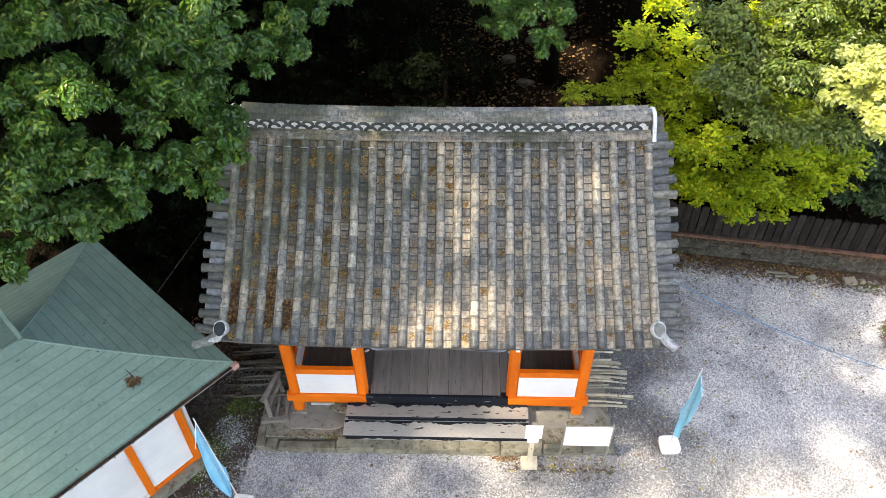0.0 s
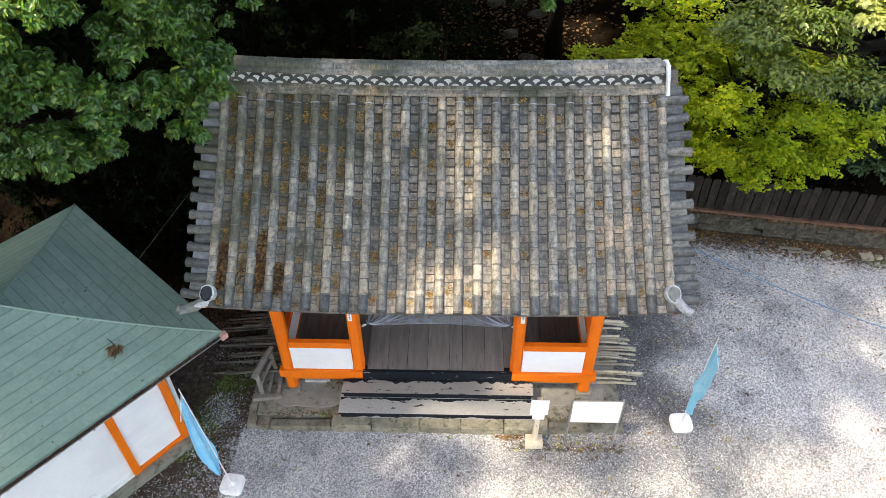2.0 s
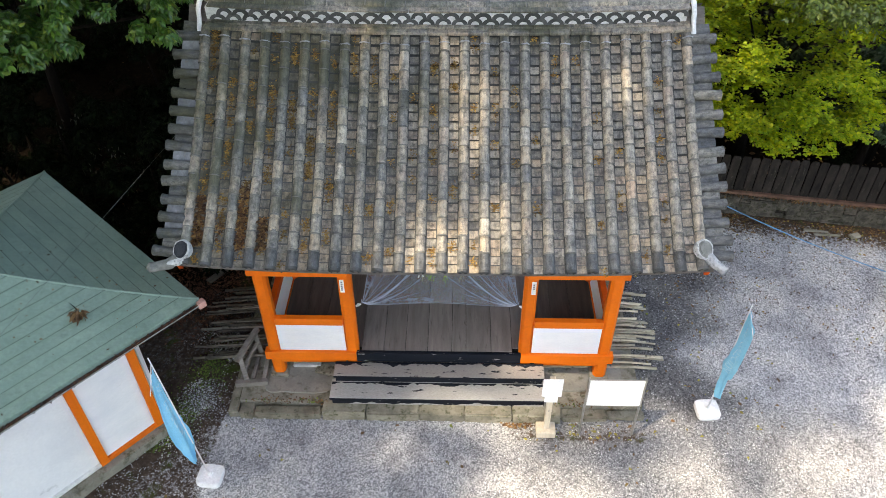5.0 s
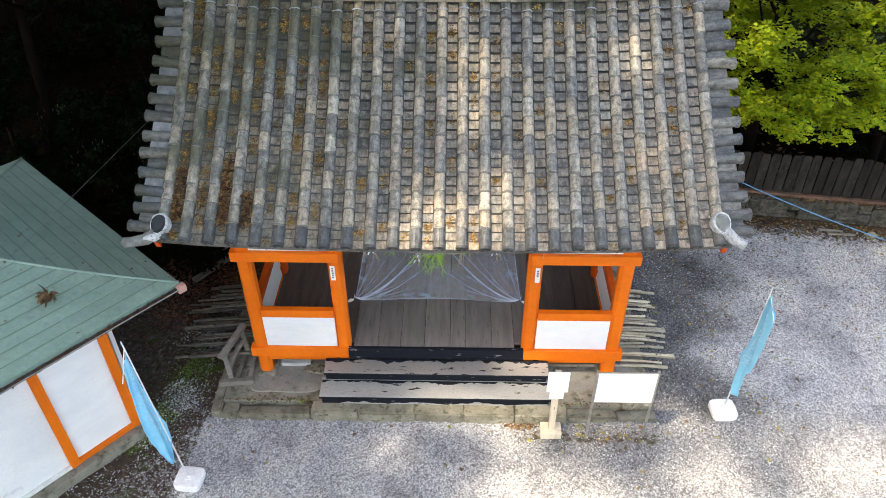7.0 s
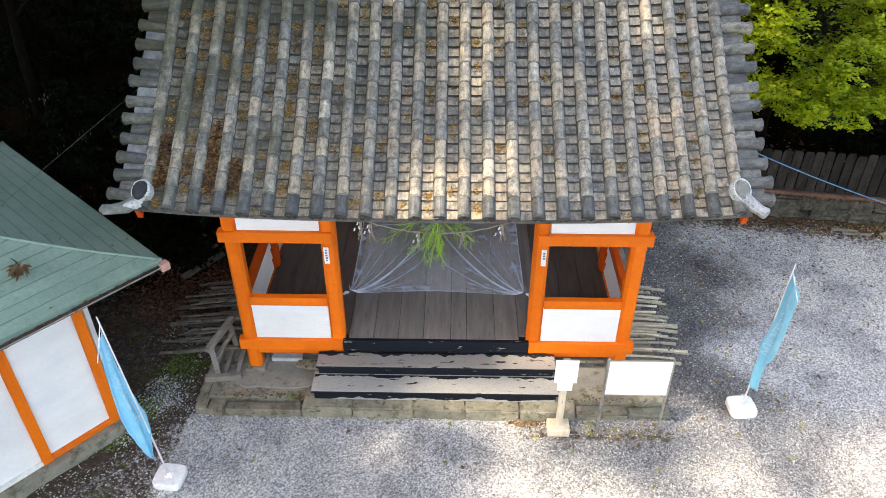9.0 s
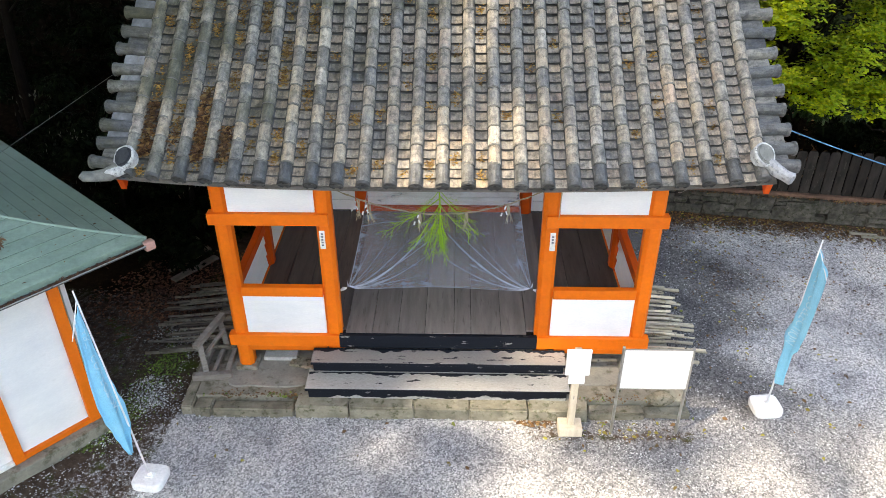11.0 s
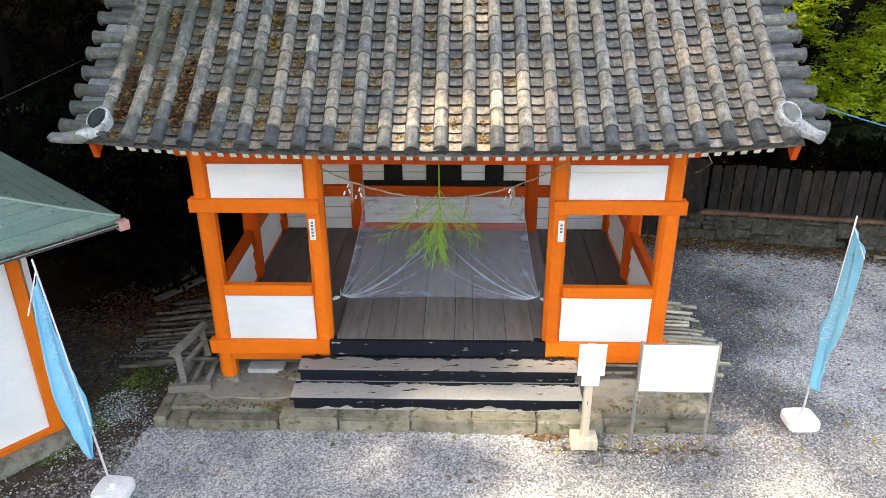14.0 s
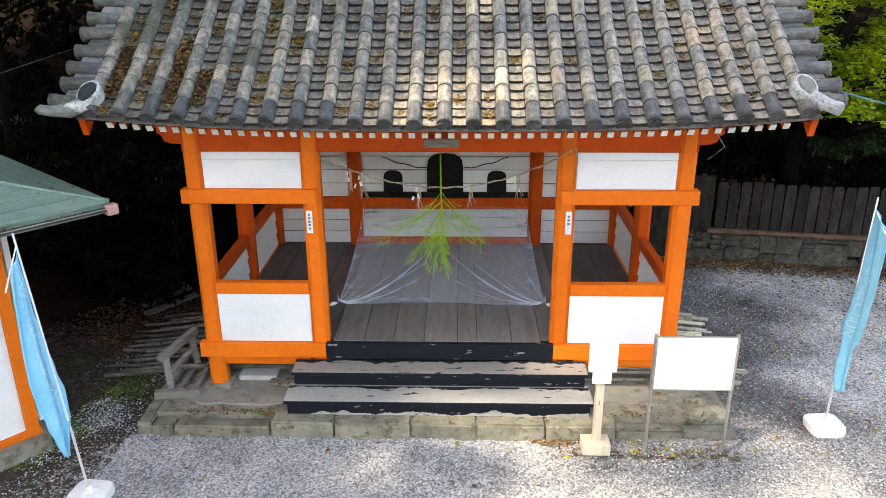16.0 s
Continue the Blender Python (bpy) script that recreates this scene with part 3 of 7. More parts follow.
def ground_height(x, y):
    bank = 0.55 * sstep(5.0, 5.6, y + 0.17 * (x - 7)) * sstep(3.9, 4.6, x)
    hill = 0.42 * np.maximum(0, y - 8.5) * sstep(8.5, 12, y) * (1 - sstep(40, 60, y)) + 14 * sstep(40, 60, y)
    side = 0.25 * np.maximum(0, -x - 14)
    return bank + hill + np.minimum(side, 8) * sstep(-14, -18, x)


def build_ground():
    axis = np.concatenate([np.linspace(-900, -60, 8), np.linspace(-40, -13, 10), np.linspace(-12, 14, 131), np.linspace(15, 40, 12), np.linspace(60, 900, 8)])
    ay = np.concatenate([np.linspace(-900, -40, 8), np.linspace(-25, -6, 10), np.linspace(-5, 14, 96), np.linspace(15, 62, 24), np.linspace(80, 900, 8)])
    X, Y = np.meshgrid(axis, ay)
    rng = np.random.default_rng(3)
    Z = ground_height(X, Y)
    Z = Z + np.where((np.abs(X) < 13) & (np.abs(Y) < 14), 0.012 * rng.normal(size=X.shape), 0) - 0.012
    n = len(axis)
    idx = np.arange(X.size).reshape(X.shape)
    faces = np.stack([idx[:-1, :-1].ravel(), idx[:-1, 1:].ravel(), idx[1:, 1:].ravel(), idx[1:, :-1].ravel()], 1)
    me = np_mesh("ground", np.stack([X.ravel(), Y.ravel(), Z.ravel()], 1), faces, ground_material(), True)
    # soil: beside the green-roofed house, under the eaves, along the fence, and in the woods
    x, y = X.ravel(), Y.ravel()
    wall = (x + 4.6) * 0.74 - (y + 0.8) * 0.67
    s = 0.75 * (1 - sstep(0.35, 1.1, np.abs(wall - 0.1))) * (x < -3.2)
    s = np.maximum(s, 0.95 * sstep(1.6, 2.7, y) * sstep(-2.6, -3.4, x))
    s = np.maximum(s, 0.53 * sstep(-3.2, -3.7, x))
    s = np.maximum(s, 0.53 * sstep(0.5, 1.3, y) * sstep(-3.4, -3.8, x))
    s = np.maximum(s, sstep(-9, -13, y))
    s = np.maximum(s, (0.30 + 0.25 * sstep(3.5, 4.5, y + 0.17 * (x - 7))) * sstep(1.2, 2.6, y + 0.17 * (x - 7)) * sstep(3.2, 3.8, x))
    s = np.maximum(s, 1.0 * sstep(4.42, 4.9, y + 0.17 * (x - 7)))
    s = np.maximum(s, 0.50 * (1 - sstep(0.05, 0.55, np.abs(y + 1.0))) * sstep(0.6, 1.4, x) * (1 - sstep(3.4, 4.2, x)))
    s = np.maximum(s, 0.6 * (1 - sstep(0.4, 1.0, np.hypot(x - 10.2, (y - 2.1) * 0.7))))
    s = np.maximum(s, 1.0 * sstep(11, 14, x))
    # where the woods' shade is painted on the ground
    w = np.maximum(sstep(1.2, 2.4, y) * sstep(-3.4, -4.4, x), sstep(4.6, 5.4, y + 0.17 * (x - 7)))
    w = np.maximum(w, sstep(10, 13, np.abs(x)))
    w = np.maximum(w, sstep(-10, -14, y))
    # beside the hall thin, soil-dark gravel with shade painted in; open court paler
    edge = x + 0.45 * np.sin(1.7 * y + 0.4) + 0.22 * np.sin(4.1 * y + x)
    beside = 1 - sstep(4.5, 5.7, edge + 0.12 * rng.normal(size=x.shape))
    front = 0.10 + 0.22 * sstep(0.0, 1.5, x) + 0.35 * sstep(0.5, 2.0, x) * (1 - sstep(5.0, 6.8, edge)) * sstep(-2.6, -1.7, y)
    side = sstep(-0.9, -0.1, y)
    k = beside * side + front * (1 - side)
    dust = sstep(-1.35, -0.95, y + 0.06 * np.sin(3 * x)) * (1 - sstep(-0.72, -0.6, y)) * sstep(0.2, 1.2, x) * (1 - sstep(3.0, 4.0, x))
    dust = np.maximum(dust, 0.55 * sstep(3.3, 3.7, x) * (1 - sstep(3.9, 4.3, x)) * sstep(-0.9, -0.6, y) * (1 - sstep(0.0, 0.5, y)))
    dust = np.clip(dust, 0, 1) * (0.85 + 0.2 * np.sin(2.3 * x + 1.0) + 0.1 * rng.normal(size=x.shape))
    me.attributes.new("dust", 'FLOAT', 'POINT').data.foreach_set("value", dust.astype(np.float32))
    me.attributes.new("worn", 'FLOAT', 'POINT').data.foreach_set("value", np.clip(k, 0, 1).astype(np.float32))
    me.attributes.new("wood_shade", 'FLOAT', 'POINT').data.foreach_set("value", w.astype(np.float32))
    att = me.attributes.new("soil", 'FLOAT', 'POINT')
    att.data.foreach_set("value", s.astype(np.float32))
    tagged(new("ground", me), "grey gravel court with bare mossy soil towards the woods", "ground", kind="structure")


build_ground()


def build_gravel():
    rng = np.random.default_rng(11)
    n = 90000
    x, y = rng.uniform(-5.2, 9.8, n), rng.uniform(-3.4, 4.6, n)
    keep = ~((x > -3.35) & (x < 3.5) & (y > -0.72)) & ~((x > 0.3) & (x < 3.7) & (y > -1.1) & (rng.random(n) < 0.6)) & ~((x < -3.4) & (rng.random(n) < 0.25)) & ~((x > 3.4) & (x < 4.9 + 0.4 * rng.normal(size=n)) & (y > -0.7) & (rng.random(n) < 0.62)) & ~((x < -3.6) & (y > 0.4) & (rng.random(n) < 0.15 + 0.5 * (y > 1.6))) & ~((y + 0.17 * (x - 7) > 3.7) & (rng.random(n) < 0.6)) & (y + 0.17 * (x - 7) < 4.45) & (((x + 4.6) * 0.74 - (y + 0.8) * 0.67 > 0.35 + 0.5 * rng.normal(size=n)) | ((rng.random(n) < 0.55) & ((x + 4.6) * 0.74 - (y + 0.8) * 0.67 > 0.1)))
    x, y = x[keep], y[keep]
    # stones kicked into the soil between the house and the hall, in drifts
    k = 9000
    ex, ey = rng.normal(-3.95, 0.30, k), rng.uniform(-1.3, 2.0, k)
    drift = np.sin(4.1 * ex + 1.3 * ey) * np.sin(3.3 * ey - 2.0 * ex + 0.7) + 0.35 * rng.normal(size=k)
    ok = (drift > 0.12) & (ex < -3.49) & ((ex + 4.6) * 0.74 - (ey + 0.8) * 0.67 > -1.2 + 0.9 * (ey < 0.3)) & ~((np.abs(ex + 3.99) < 0.2) & (np.abs(ey - 0.33) < 0.25))
    x, y = np.concatenate([x, ex[ok]]), np.concatenate([y, ey[ok]])
    n = len(x)
    r = 0.006 + 0.010 * rng.random(n) ** 1.6
    o = np.array([[1, 0, 0], [0, 1, 0], [-1, 0, 0], [0, -1, 0], [0, 0, 0.7], [0, 0, -0.5]], float)
    v = o[None] * r[:, None, None] * (0.7 + 0.6 * rng.random((n, 6, 3)))
    a = rng.random(n) * 6.28
    ca, sa = np.cos(a)[:, None], np.sin(a)[:, None]
    v = np.stack([v[:, :, 0] * ca - v[:, :, 1] * sa, v[:, :, 0] * sa + v[:, :, 1] * ca, v[:, :, 2]], 2)
    v += np.stack([x, y, ground_height(x, y) + r * 0.3], 1)[:, None, :]
    f = np.array([[0, 1, 4], [1, 2, 4], [2, 3, 4], [3, 0, 4], [1, 0, 5], [2, 1, 5], [3, 2, 5], [0, 3, 5]])
    faces = (np.arange(n) * 6)[:, None, None] + f[None]
    tagged(new("gravel", np_mesh("gravel", v.reshape(-1, 3), faces.reshape(-1, 3), GRAVEL)), "loose white and grey gravel stones over the court", "gravel", kind="stuff")


build_gravel()


def scattered(name, pts, length, material, label, category, seed, lift=0.008, tilt=0.35):
    """Dry leaves that lie about, flat on what is below them."""
    rng = np.random.default_rng(seed)
    p = np.array(pts, float)
    n = len(p)
    a = rng.random(n) * 6.28
    f = np.stack([np.cos(a), np.sin(a), tilt * (rng.random(n) - 0.5)], 1)
    nor = np.array([0, 0, 1.0]) + 0.4 * rng.normal(size=(n, 3))
    L = length * (0.5 + rng.random(n))
    p[:, 2] += lift
    tagged(new(name, leaf_mesh(name, p, f, nor, L, L * 0.6, material)), label, category, kind="stuff")


def court_leaves():
    rng = np.random.default_rng(21)
    n = 420
    x, y = rng.uniform(-4.3, 9.5, n), rng.uniform(-3, 4.0, n)
    x[:190], y[:190] = rng.normal(4.6, 0.8, 190), rng.uniform(-1.0, 4.2, 190)
    keep = ~((x > -3.4) & (x < 3.5) & (y > -0.75))
    x, y = x[keep], y[keep]
    x2 = 3.6 + 6.0 * rng.random(900) ** 1.2
    y2 = 4.62 - 0.17 * (x2 - 7) - np.abs(rng.normal(size=900)) * 0.32
    x3, y3 = rng.normal(2.7, 0.5, 60), rng.normal(-0.95, 0.15, 60)
    x = np.concatenate([x, x2[:220], x3])
    y = np.concatenate([y, y2[:220], y3])
    scattered("fallen_leaves", np.stack([x, y, np.zeros_like(x)], 1), 0.055, YELLOWFALL, "fallen yellow and brown leaves lying on the gravel", "leaf litter", 22)
    x2 = 3.6 + 6.2 * rng.random(2600) ** 1.1
    y2 = 4.66 - 0.17 * (x2 - 7) - np.abs(rng.normal(size=2600)) * 0.26
    x4, y4 = rng.uniform(4.2, 9.8, 1100), 4.4 - 3.6 * rng.random(1100) ** 1.5
    x4, y4 = np.concatenate([x4, x2]), np.concatenate([y4, y2])
    scattered("fence_leaf_litter", np.stack([x4, y4, ground_height(x4, y4)], 1), 0.042, RUSTFALL, "rust-brown dead leaves drifted against the fence and strewn on the gravel", "leaf litter", 25)
    u = rng.random(900) * 7.0
    x5, y5 = 4.30 + 0.988 * u, 5.16 - 0.151 * u - 0.02 + 0.05 * rng.normal(size=900)
    scattered("ledge_leaf_litter", np.stack([x5, y5 - 0.03, np.full(900, 0.508)], 1), 0.045, RUSTFALL, "rust-brown leaves lying along the ledge of the fence footing", "leaf litter", 26)
    n = 5000
    x, y = rng.uniform(-9, 10, n), rng.uniform(0.5, 13, n)
    keep = (((x < -3.0) & (rng.random(n) < 0.06)) | ((y > 5.0) & (x > -3.0))) & ~((x > 4.4) & (y < 5.3)) & ~((x < -4.3) & (y < 2.2)) & ~((np.abs(x) < 3.2) & (y < 4.6))
    x, y = x[keep], y[keep]
    x = np.concatenate([x, rng.uniform(-0.5, 4.2, 2600)])
    y = np.concatenate([y, rng.uniform(7.5, 13.5, 2600)])
    scattered("wood_floor_litter", np.stack([x, y, ground_height(x, y)], 1), 0.10, LITTER, "brown dead leaves covering the shaded wood floor", "leaf litter", 23)
    n = 3000
    x, y = rng.normal(-4.5, 0.6, n), rng.normal(2.1, 0.55, n)
    keep = (x < -3.45) & ((x + 4.6) * 0.74 - (y + 0.8) * 0.67 > -3.0) & (y > 0.8)
    x, y = x[keep], y[keep]
    scattered("small_leaf_litter", np.stack([x, y, ground_height(x, y)], 1), 0.045, RUSSET, "small russet leaf bits on the soil beside the hall", "leaf litter", 24)


court_leaves()


def low_weeds():
    """Small weeds and moss in the bare soil beside the house and in the joint behind the kerb stones."""
    rng = np.random.default_rng(33)
    P = []
    for cx, cy, sx, sy, k, z in ((-3.99, 0.33, 0.15, 0.19, 480, 0.0), (-4.45, -0.75, 0.25, 0.22, 800, 0.0), (-4.7, -1.15, 0.22, 0.16, 620, 0.0), (-3.7, 0.9, 0.3, 0.4, 160, 0.0), (-4.2, -0.2, 0.3, 0.3, 160, 0.0)):
        P.append(np.stack([rng.normal(cx, sx, k), rng.normal(cy, sy, k), np.full(k, z)], 1))
    k = 260
    x = rng.uniform(-3.2, 3.3, k)
    x = x[(rng.random(k) < 0.5 + 0.5 * np.sin(x * 5.3) * np.sin(x * 1.9))]
    P.append(np.stack([x, rng.normal(-0.505, 0.02, len(x)), np.full(len(x), 0.168)], 1))
    scattered("low_weeds", np.concatenate(P), 0.036, WEED, "low green weeds and moss in the bare soil", "weeds", 34, 0.006, 1.2)


low_weeds()


def joint_litter():
    rng = np.random.default_rng(36)
    x = np.concatenate([rng.uniform(-3.1, -1.8, 150), rng.uniform(1.9, 3.4, 90)])
    y = -0.50 + 0.03 * rng.normal(size=len(x)) + np.where(rng.random(len(x)) < 0.2, 0.12 * rng.random(len(x)), 0)
    scattered("platform_litter", np.stack([x, y, np.full(len(x), 0.166)], 1), 0.03, LITTER, "brown leaf bits and soil caught on the platform's edge", "leaf litter", 37)
    x = rng.uniform(1.1, 1.75, 90)
    scattered("kerb_litter", np.stack([x, rng.normal(-0.80, 0.03, 90), np.zeros(90)], 1), 0.06, LITTER, "dead leaves gathered at the foot of the kerb", "leaf litter", 38)


joint_litter()

# ---- stone platform ----
platform = tagged(part("stone_platform", boxed(-3.30, 3.45, -0.50, 4.0, -0.1, 0.165, 0.01), CONCRETE), "low old concrete platform edged with worn kerb stones", "platform", kind="structure")


def kerb(x0, x1, y0, y1, h, seed, tip=0.02):
    rnd = random.Random(seed)
    bm = boxed(x0 + 0.003, x1 - 0.003, y0, y1, -0.1, h)
    bmesh.ops.bevel(bm, geom=[e for e in bm.edges], offset=tip, segments=2, affect='EDGES')
    for v in bm.verts:
        v.co += Vector((rnd.uniform(-1, 1), rnd.uniform(-1, 1), rnd.uniform(-1, 1))) * 0.011
    part("kerb_stone", bm, STONE, platform)


for i, (a, b) in enumerate([(-1.89, -1.16), (-1.16, -0.27), (-0.27, 0.48), (0.48, 1.27), (1.27, 2.08)]):
    kerb(a, b, -0.745, -0.50, 0.185, i, 0.016)
kerb(-3.02, -1.90, -0.745, -0.56, 0.125, 7)
kerb(-3.28, -3.03, -0.74, -0.50, 0.13, 8)
kerb(2.09, 2.85, -0.70, -0.51, 0.10, 9)
kerb(2.86, 3.48, -0.66, -0.51, 0.08, 10)
for i, (a, b) in enumerate([(-0.72, -0.02), (-0.01, 0.85), (0.86, 1.9)]):
    rnd = random.Random(20 + i)
    bm = boxed(-3.46, -3.29, a, b, -0.1, 0.15)
    bmesh.ops.bevel(bm, geom=list(bm.edges), offset=0.02, segments=2, affect='EDGES')
    for v in bm.verts:
        v.co += Vector((rnd.uniform(-1, 1), rnd.uniform(-1, 1), rnd.uniform(-1, 1))) * 0.008
    part("kerb_stone", bm, STONE, platform)


def lump(bm, c, r, seed, squash=(1, 1, 0.5)):
    rnd = random.Random(seed)
    g = bmesh.ops.create_icosphere(bm, subdivisions=2, radius=1.0)
    for v in g["verts"]:
        k = 1 + 0.28 * noise.noise(v.co * 1.6 + Vector((seed * 3.1, 0, 0))) + 0.10 * noise.noise(v.co * 4.5 + Vector((seed * 1.7, 5, 0)))
        v.co = Vector((v.co.x * r * squash[0] * k, v.co.y * r * squash[1] * k, v.co.z * r * squash[2] * k)) + Vector(c)
    return bm


for i, (x, y, r, sq) in enumerate([(2.52, -0.30, 0.10, (1.0, 0.8, 0.75)), (2.72, -0.12, 0.12, (1.2, 0.7, 0.7)), (3.06, -0.20, 0.14, (1.5, 0.55, 0.7)), (3.10, -0.47, 0.15, (1.4, 0.7, 0.65)), (-1.62, 0.05, 0.13, (1.3, 0.8, 0.5))]):
    part("bedded_stone", lump(bmesh.new(), (x, y, 0.165), r, i + 1, sq), ROCK, platform)

def cement_skin(x0, x1, y0, y1, seed):
    """A thin, uneven skin of cement over the old platform, broken along its edge."""
    bm = bmesh.new()
    n = 64
    top, low = [], []
    for i in range(n):
        a = 2 * math.pi * i / n
        ca, sa = math.cos(a), math.sin(a)
        x = (x0 + x1) / 2 + (x1 - x0) / 2 * math.copysign(abs(ca) ** 0.35, ca)
        y = (y0 + y1) / 2 + (y1 - y0) / 2 * math.copysign(abs(sa) ** 0.35, sa)
        w = 0.03 * noise.noise(Vector((x * 3, y * 3, seed))) + 0.012 * noise.noise(Vector((x * 11, y * 11, seed)))
        top.append(bm.verts.new((x + w, y + w, 0.186)))
        low.append(bm.verts.new((x + w * 1.4, y + w * 1.4 - 0.006, 0.16)))
    for i in range(n):
        bm.faces.new((low[i], low[(i + 1) % n], top[(i + 1) % n], top[i]))
    bm.faces.new(top)
    bmesh.ops.recalc_face_normals(bm, faces=bm.faces)
    part("cement_skin", bm, CEMENT, platform, "smooth grey cement skin")


cement_skin(-2.98, -1.70, -0.33, 1.2, 3)
cement_skin(1.82, 3.18, -0.22, 1.2, 8)
part("concrete_block", boxed(-2.50, -2.02, 0.20, 0.52, 0.187, 0.255, 0.008), PALE_BLOCK, platform, "pale concrete block")
bm = boxed(-2.10, -1.72, 0.02, 0.24, 0.187, 0.235)
bmesh.ops.bevel(bm, geom=list(bm.edges), offset=0.015, segments=1, affect='EDGES')
bmesh.ops.rotate(bm, cent=(-1.9, 0.13, 0.2), matrix=Matrix.Rotation(radians(-14), 3, 'Z'), verts=bm.verts)
for v in bm.verts:
    v.co += 0.02 * noise.noise_vector(v.co * 7.0)
part("flat_stone", bm, ROCK, platform)

# ---- shrine hall ----
C = 0.04
hall = empty("shrine_hall", (C, 1.85, 0.165), label="small open shrine hall, vermilion posts, white panels, grey tiles", category="shrine")


def hall_part(name, bm, material, label="", smooth=False, parent=None):
    ob = part(name, bm, material, None, label, smooth)
    ob.parent = parent or hall
    ob.matrix_parent_inverse = Matrix.Translation(hall.location).inverted()
    return ob


def sub_part(name, bm, material, parent, label=""):
    ob = part(name, bm, material, parent, label)
    ob.matrix_parent_inverse = Matrix.Identity(4)
    return ob


def post(x, y, z0, z1, w=0.105, material=ORANGE):
    bm = boxed(x - w, x + w, y - w, y + w, z0, z1)
    bmesh.ops.bevel(bm, geom=[e for e in bm.edges if abs(e.verts[0].co.z - e.verts[1].co.z) > 0.1], offset=0.045, segments=1, affect='EDGES')
    return hall_part("post", bm, material)


# rear and side posts hold the interior's shade as a deeper red
for dx in (-2.75, -1.44, 1.44, 2.75):
    post(C + dx, 0.15, 0.235, 3.5)
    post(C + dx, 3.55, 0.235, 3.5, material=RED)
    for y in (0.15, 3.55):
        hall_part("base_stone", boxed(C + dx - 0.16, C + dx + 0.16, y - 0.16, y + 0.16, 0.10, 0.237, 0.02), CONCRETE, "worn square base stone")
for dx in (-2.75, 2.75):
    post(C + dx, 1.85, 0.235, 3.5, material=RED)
for s in (-1, 1):
    xo, xi = C + s * 2.91, C + s * 1.375
    a, b = min(xo, xi), max(xo, xi)
    hall_part("sill_beam", boxed(a, b, 0.0, 0.13, 0.63, 0.82, 0.006), ORANGE)
    hall_part("lower_beam", boxed(a + 0.25, b - 0.2, 0.06, 0.15, 0.505, 0.632, 0.005), ORANGE)
    hall_part("tie_beam", boxed(a, b + (0.0 if s < 0 else 0), 0.0, 0.13, 2.585, 2.75, 0.006), ORANGE)
    pa, pb = sorted((C + s * 2.645, C + s * 1.545))
    hall_part("middle_rail", boxed(pa, pb, 0.04, 0.14, 1.452, 1.60, 0.006), ORANGE)
    hall_part("lower_panel", boxed(pa, pb, 0.06, 0.09, 0.825, 1.455), WHITE, "white painted lower panel")
    for z0, z1 in ((2.752, 3.085), (3.088, 3.17)):
        hall_part("upper_board", boxed(pa, pb, 0.062, 0.085, z0, z1, 0.002), WHITE)
    # side walls
    x = C + s * 2.75
    for y0, y1 in ((0.255, 1.745), (1.955, 3.445)):
        # side rails and ties take the same shade-deepened red
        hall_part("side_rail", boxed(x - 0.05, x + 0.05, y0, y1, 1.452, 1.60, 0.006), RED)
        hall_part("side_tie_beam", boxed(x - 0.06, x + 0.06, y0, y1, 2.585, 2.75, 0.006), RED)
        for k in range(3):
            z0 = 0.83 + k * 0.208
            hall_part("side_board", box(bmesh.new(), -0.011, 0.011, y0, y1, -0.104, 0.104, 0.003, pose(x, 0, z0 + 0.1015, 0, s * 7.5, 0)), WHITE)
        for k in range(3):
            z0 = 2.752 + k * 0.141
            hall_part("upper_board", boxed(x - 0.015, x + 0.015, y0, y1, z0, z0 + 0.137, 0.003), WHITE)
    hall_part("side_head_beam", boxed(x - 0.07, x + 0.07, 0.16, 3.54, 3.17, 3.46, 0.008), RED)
    hall_part("floor_side_beam", boxed(x - 0.07, x + 0.07, 0.26, 3.44, 0.6, 0.79, 0.006), ORANGE)
    # back wall of the side bays
    for k in range(3):
        z0 = 0.83 + k * 0.197
        hall_part("back_board", boxed(pa, pb, 3.56, 3.585, z0, z0 + 0.186, 0.005), WHITE)
    for k in range(7):
        z0 = 1.617 + k * 0.222
        hall_part("back_board", boxed(pa, pb, 3.56, 3.585, z0, z0 + 0.211, 0.005), WHITE)
    hall_part("back_rail", boxed(pa, pb, 3.49, 3.6, 1.425, 1.61, 0.006), RED)
    # plank slips on the inner posts
    px = C + s * 1.475
    slip = hall_part("paper_slip", boxed(px - 0.035, px + 0.035, 0.038, 0.043, 2.225, 2.495), PAPER, "white paper slip with worn writing")
    for k in range(5 if s < 0 else 3):
        z0 = 2.27 + k * 0.042 + (0.07 if s > 0 else 0)
        hall_part("writing_bar", boxed(px - 0.014, px + 0.014, 0.034, 0.0375, z0, z0 + 0.024), INK, parent=None).parent = slip
for ob in [o for o in bpy.data.objects if o.name.startswith("writing_bar")]:
    ob.matrix_parent_inverse = Matrix.Identity(4)

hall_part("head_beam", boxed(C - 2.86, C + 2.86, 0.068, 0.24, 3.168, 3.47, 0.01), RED)
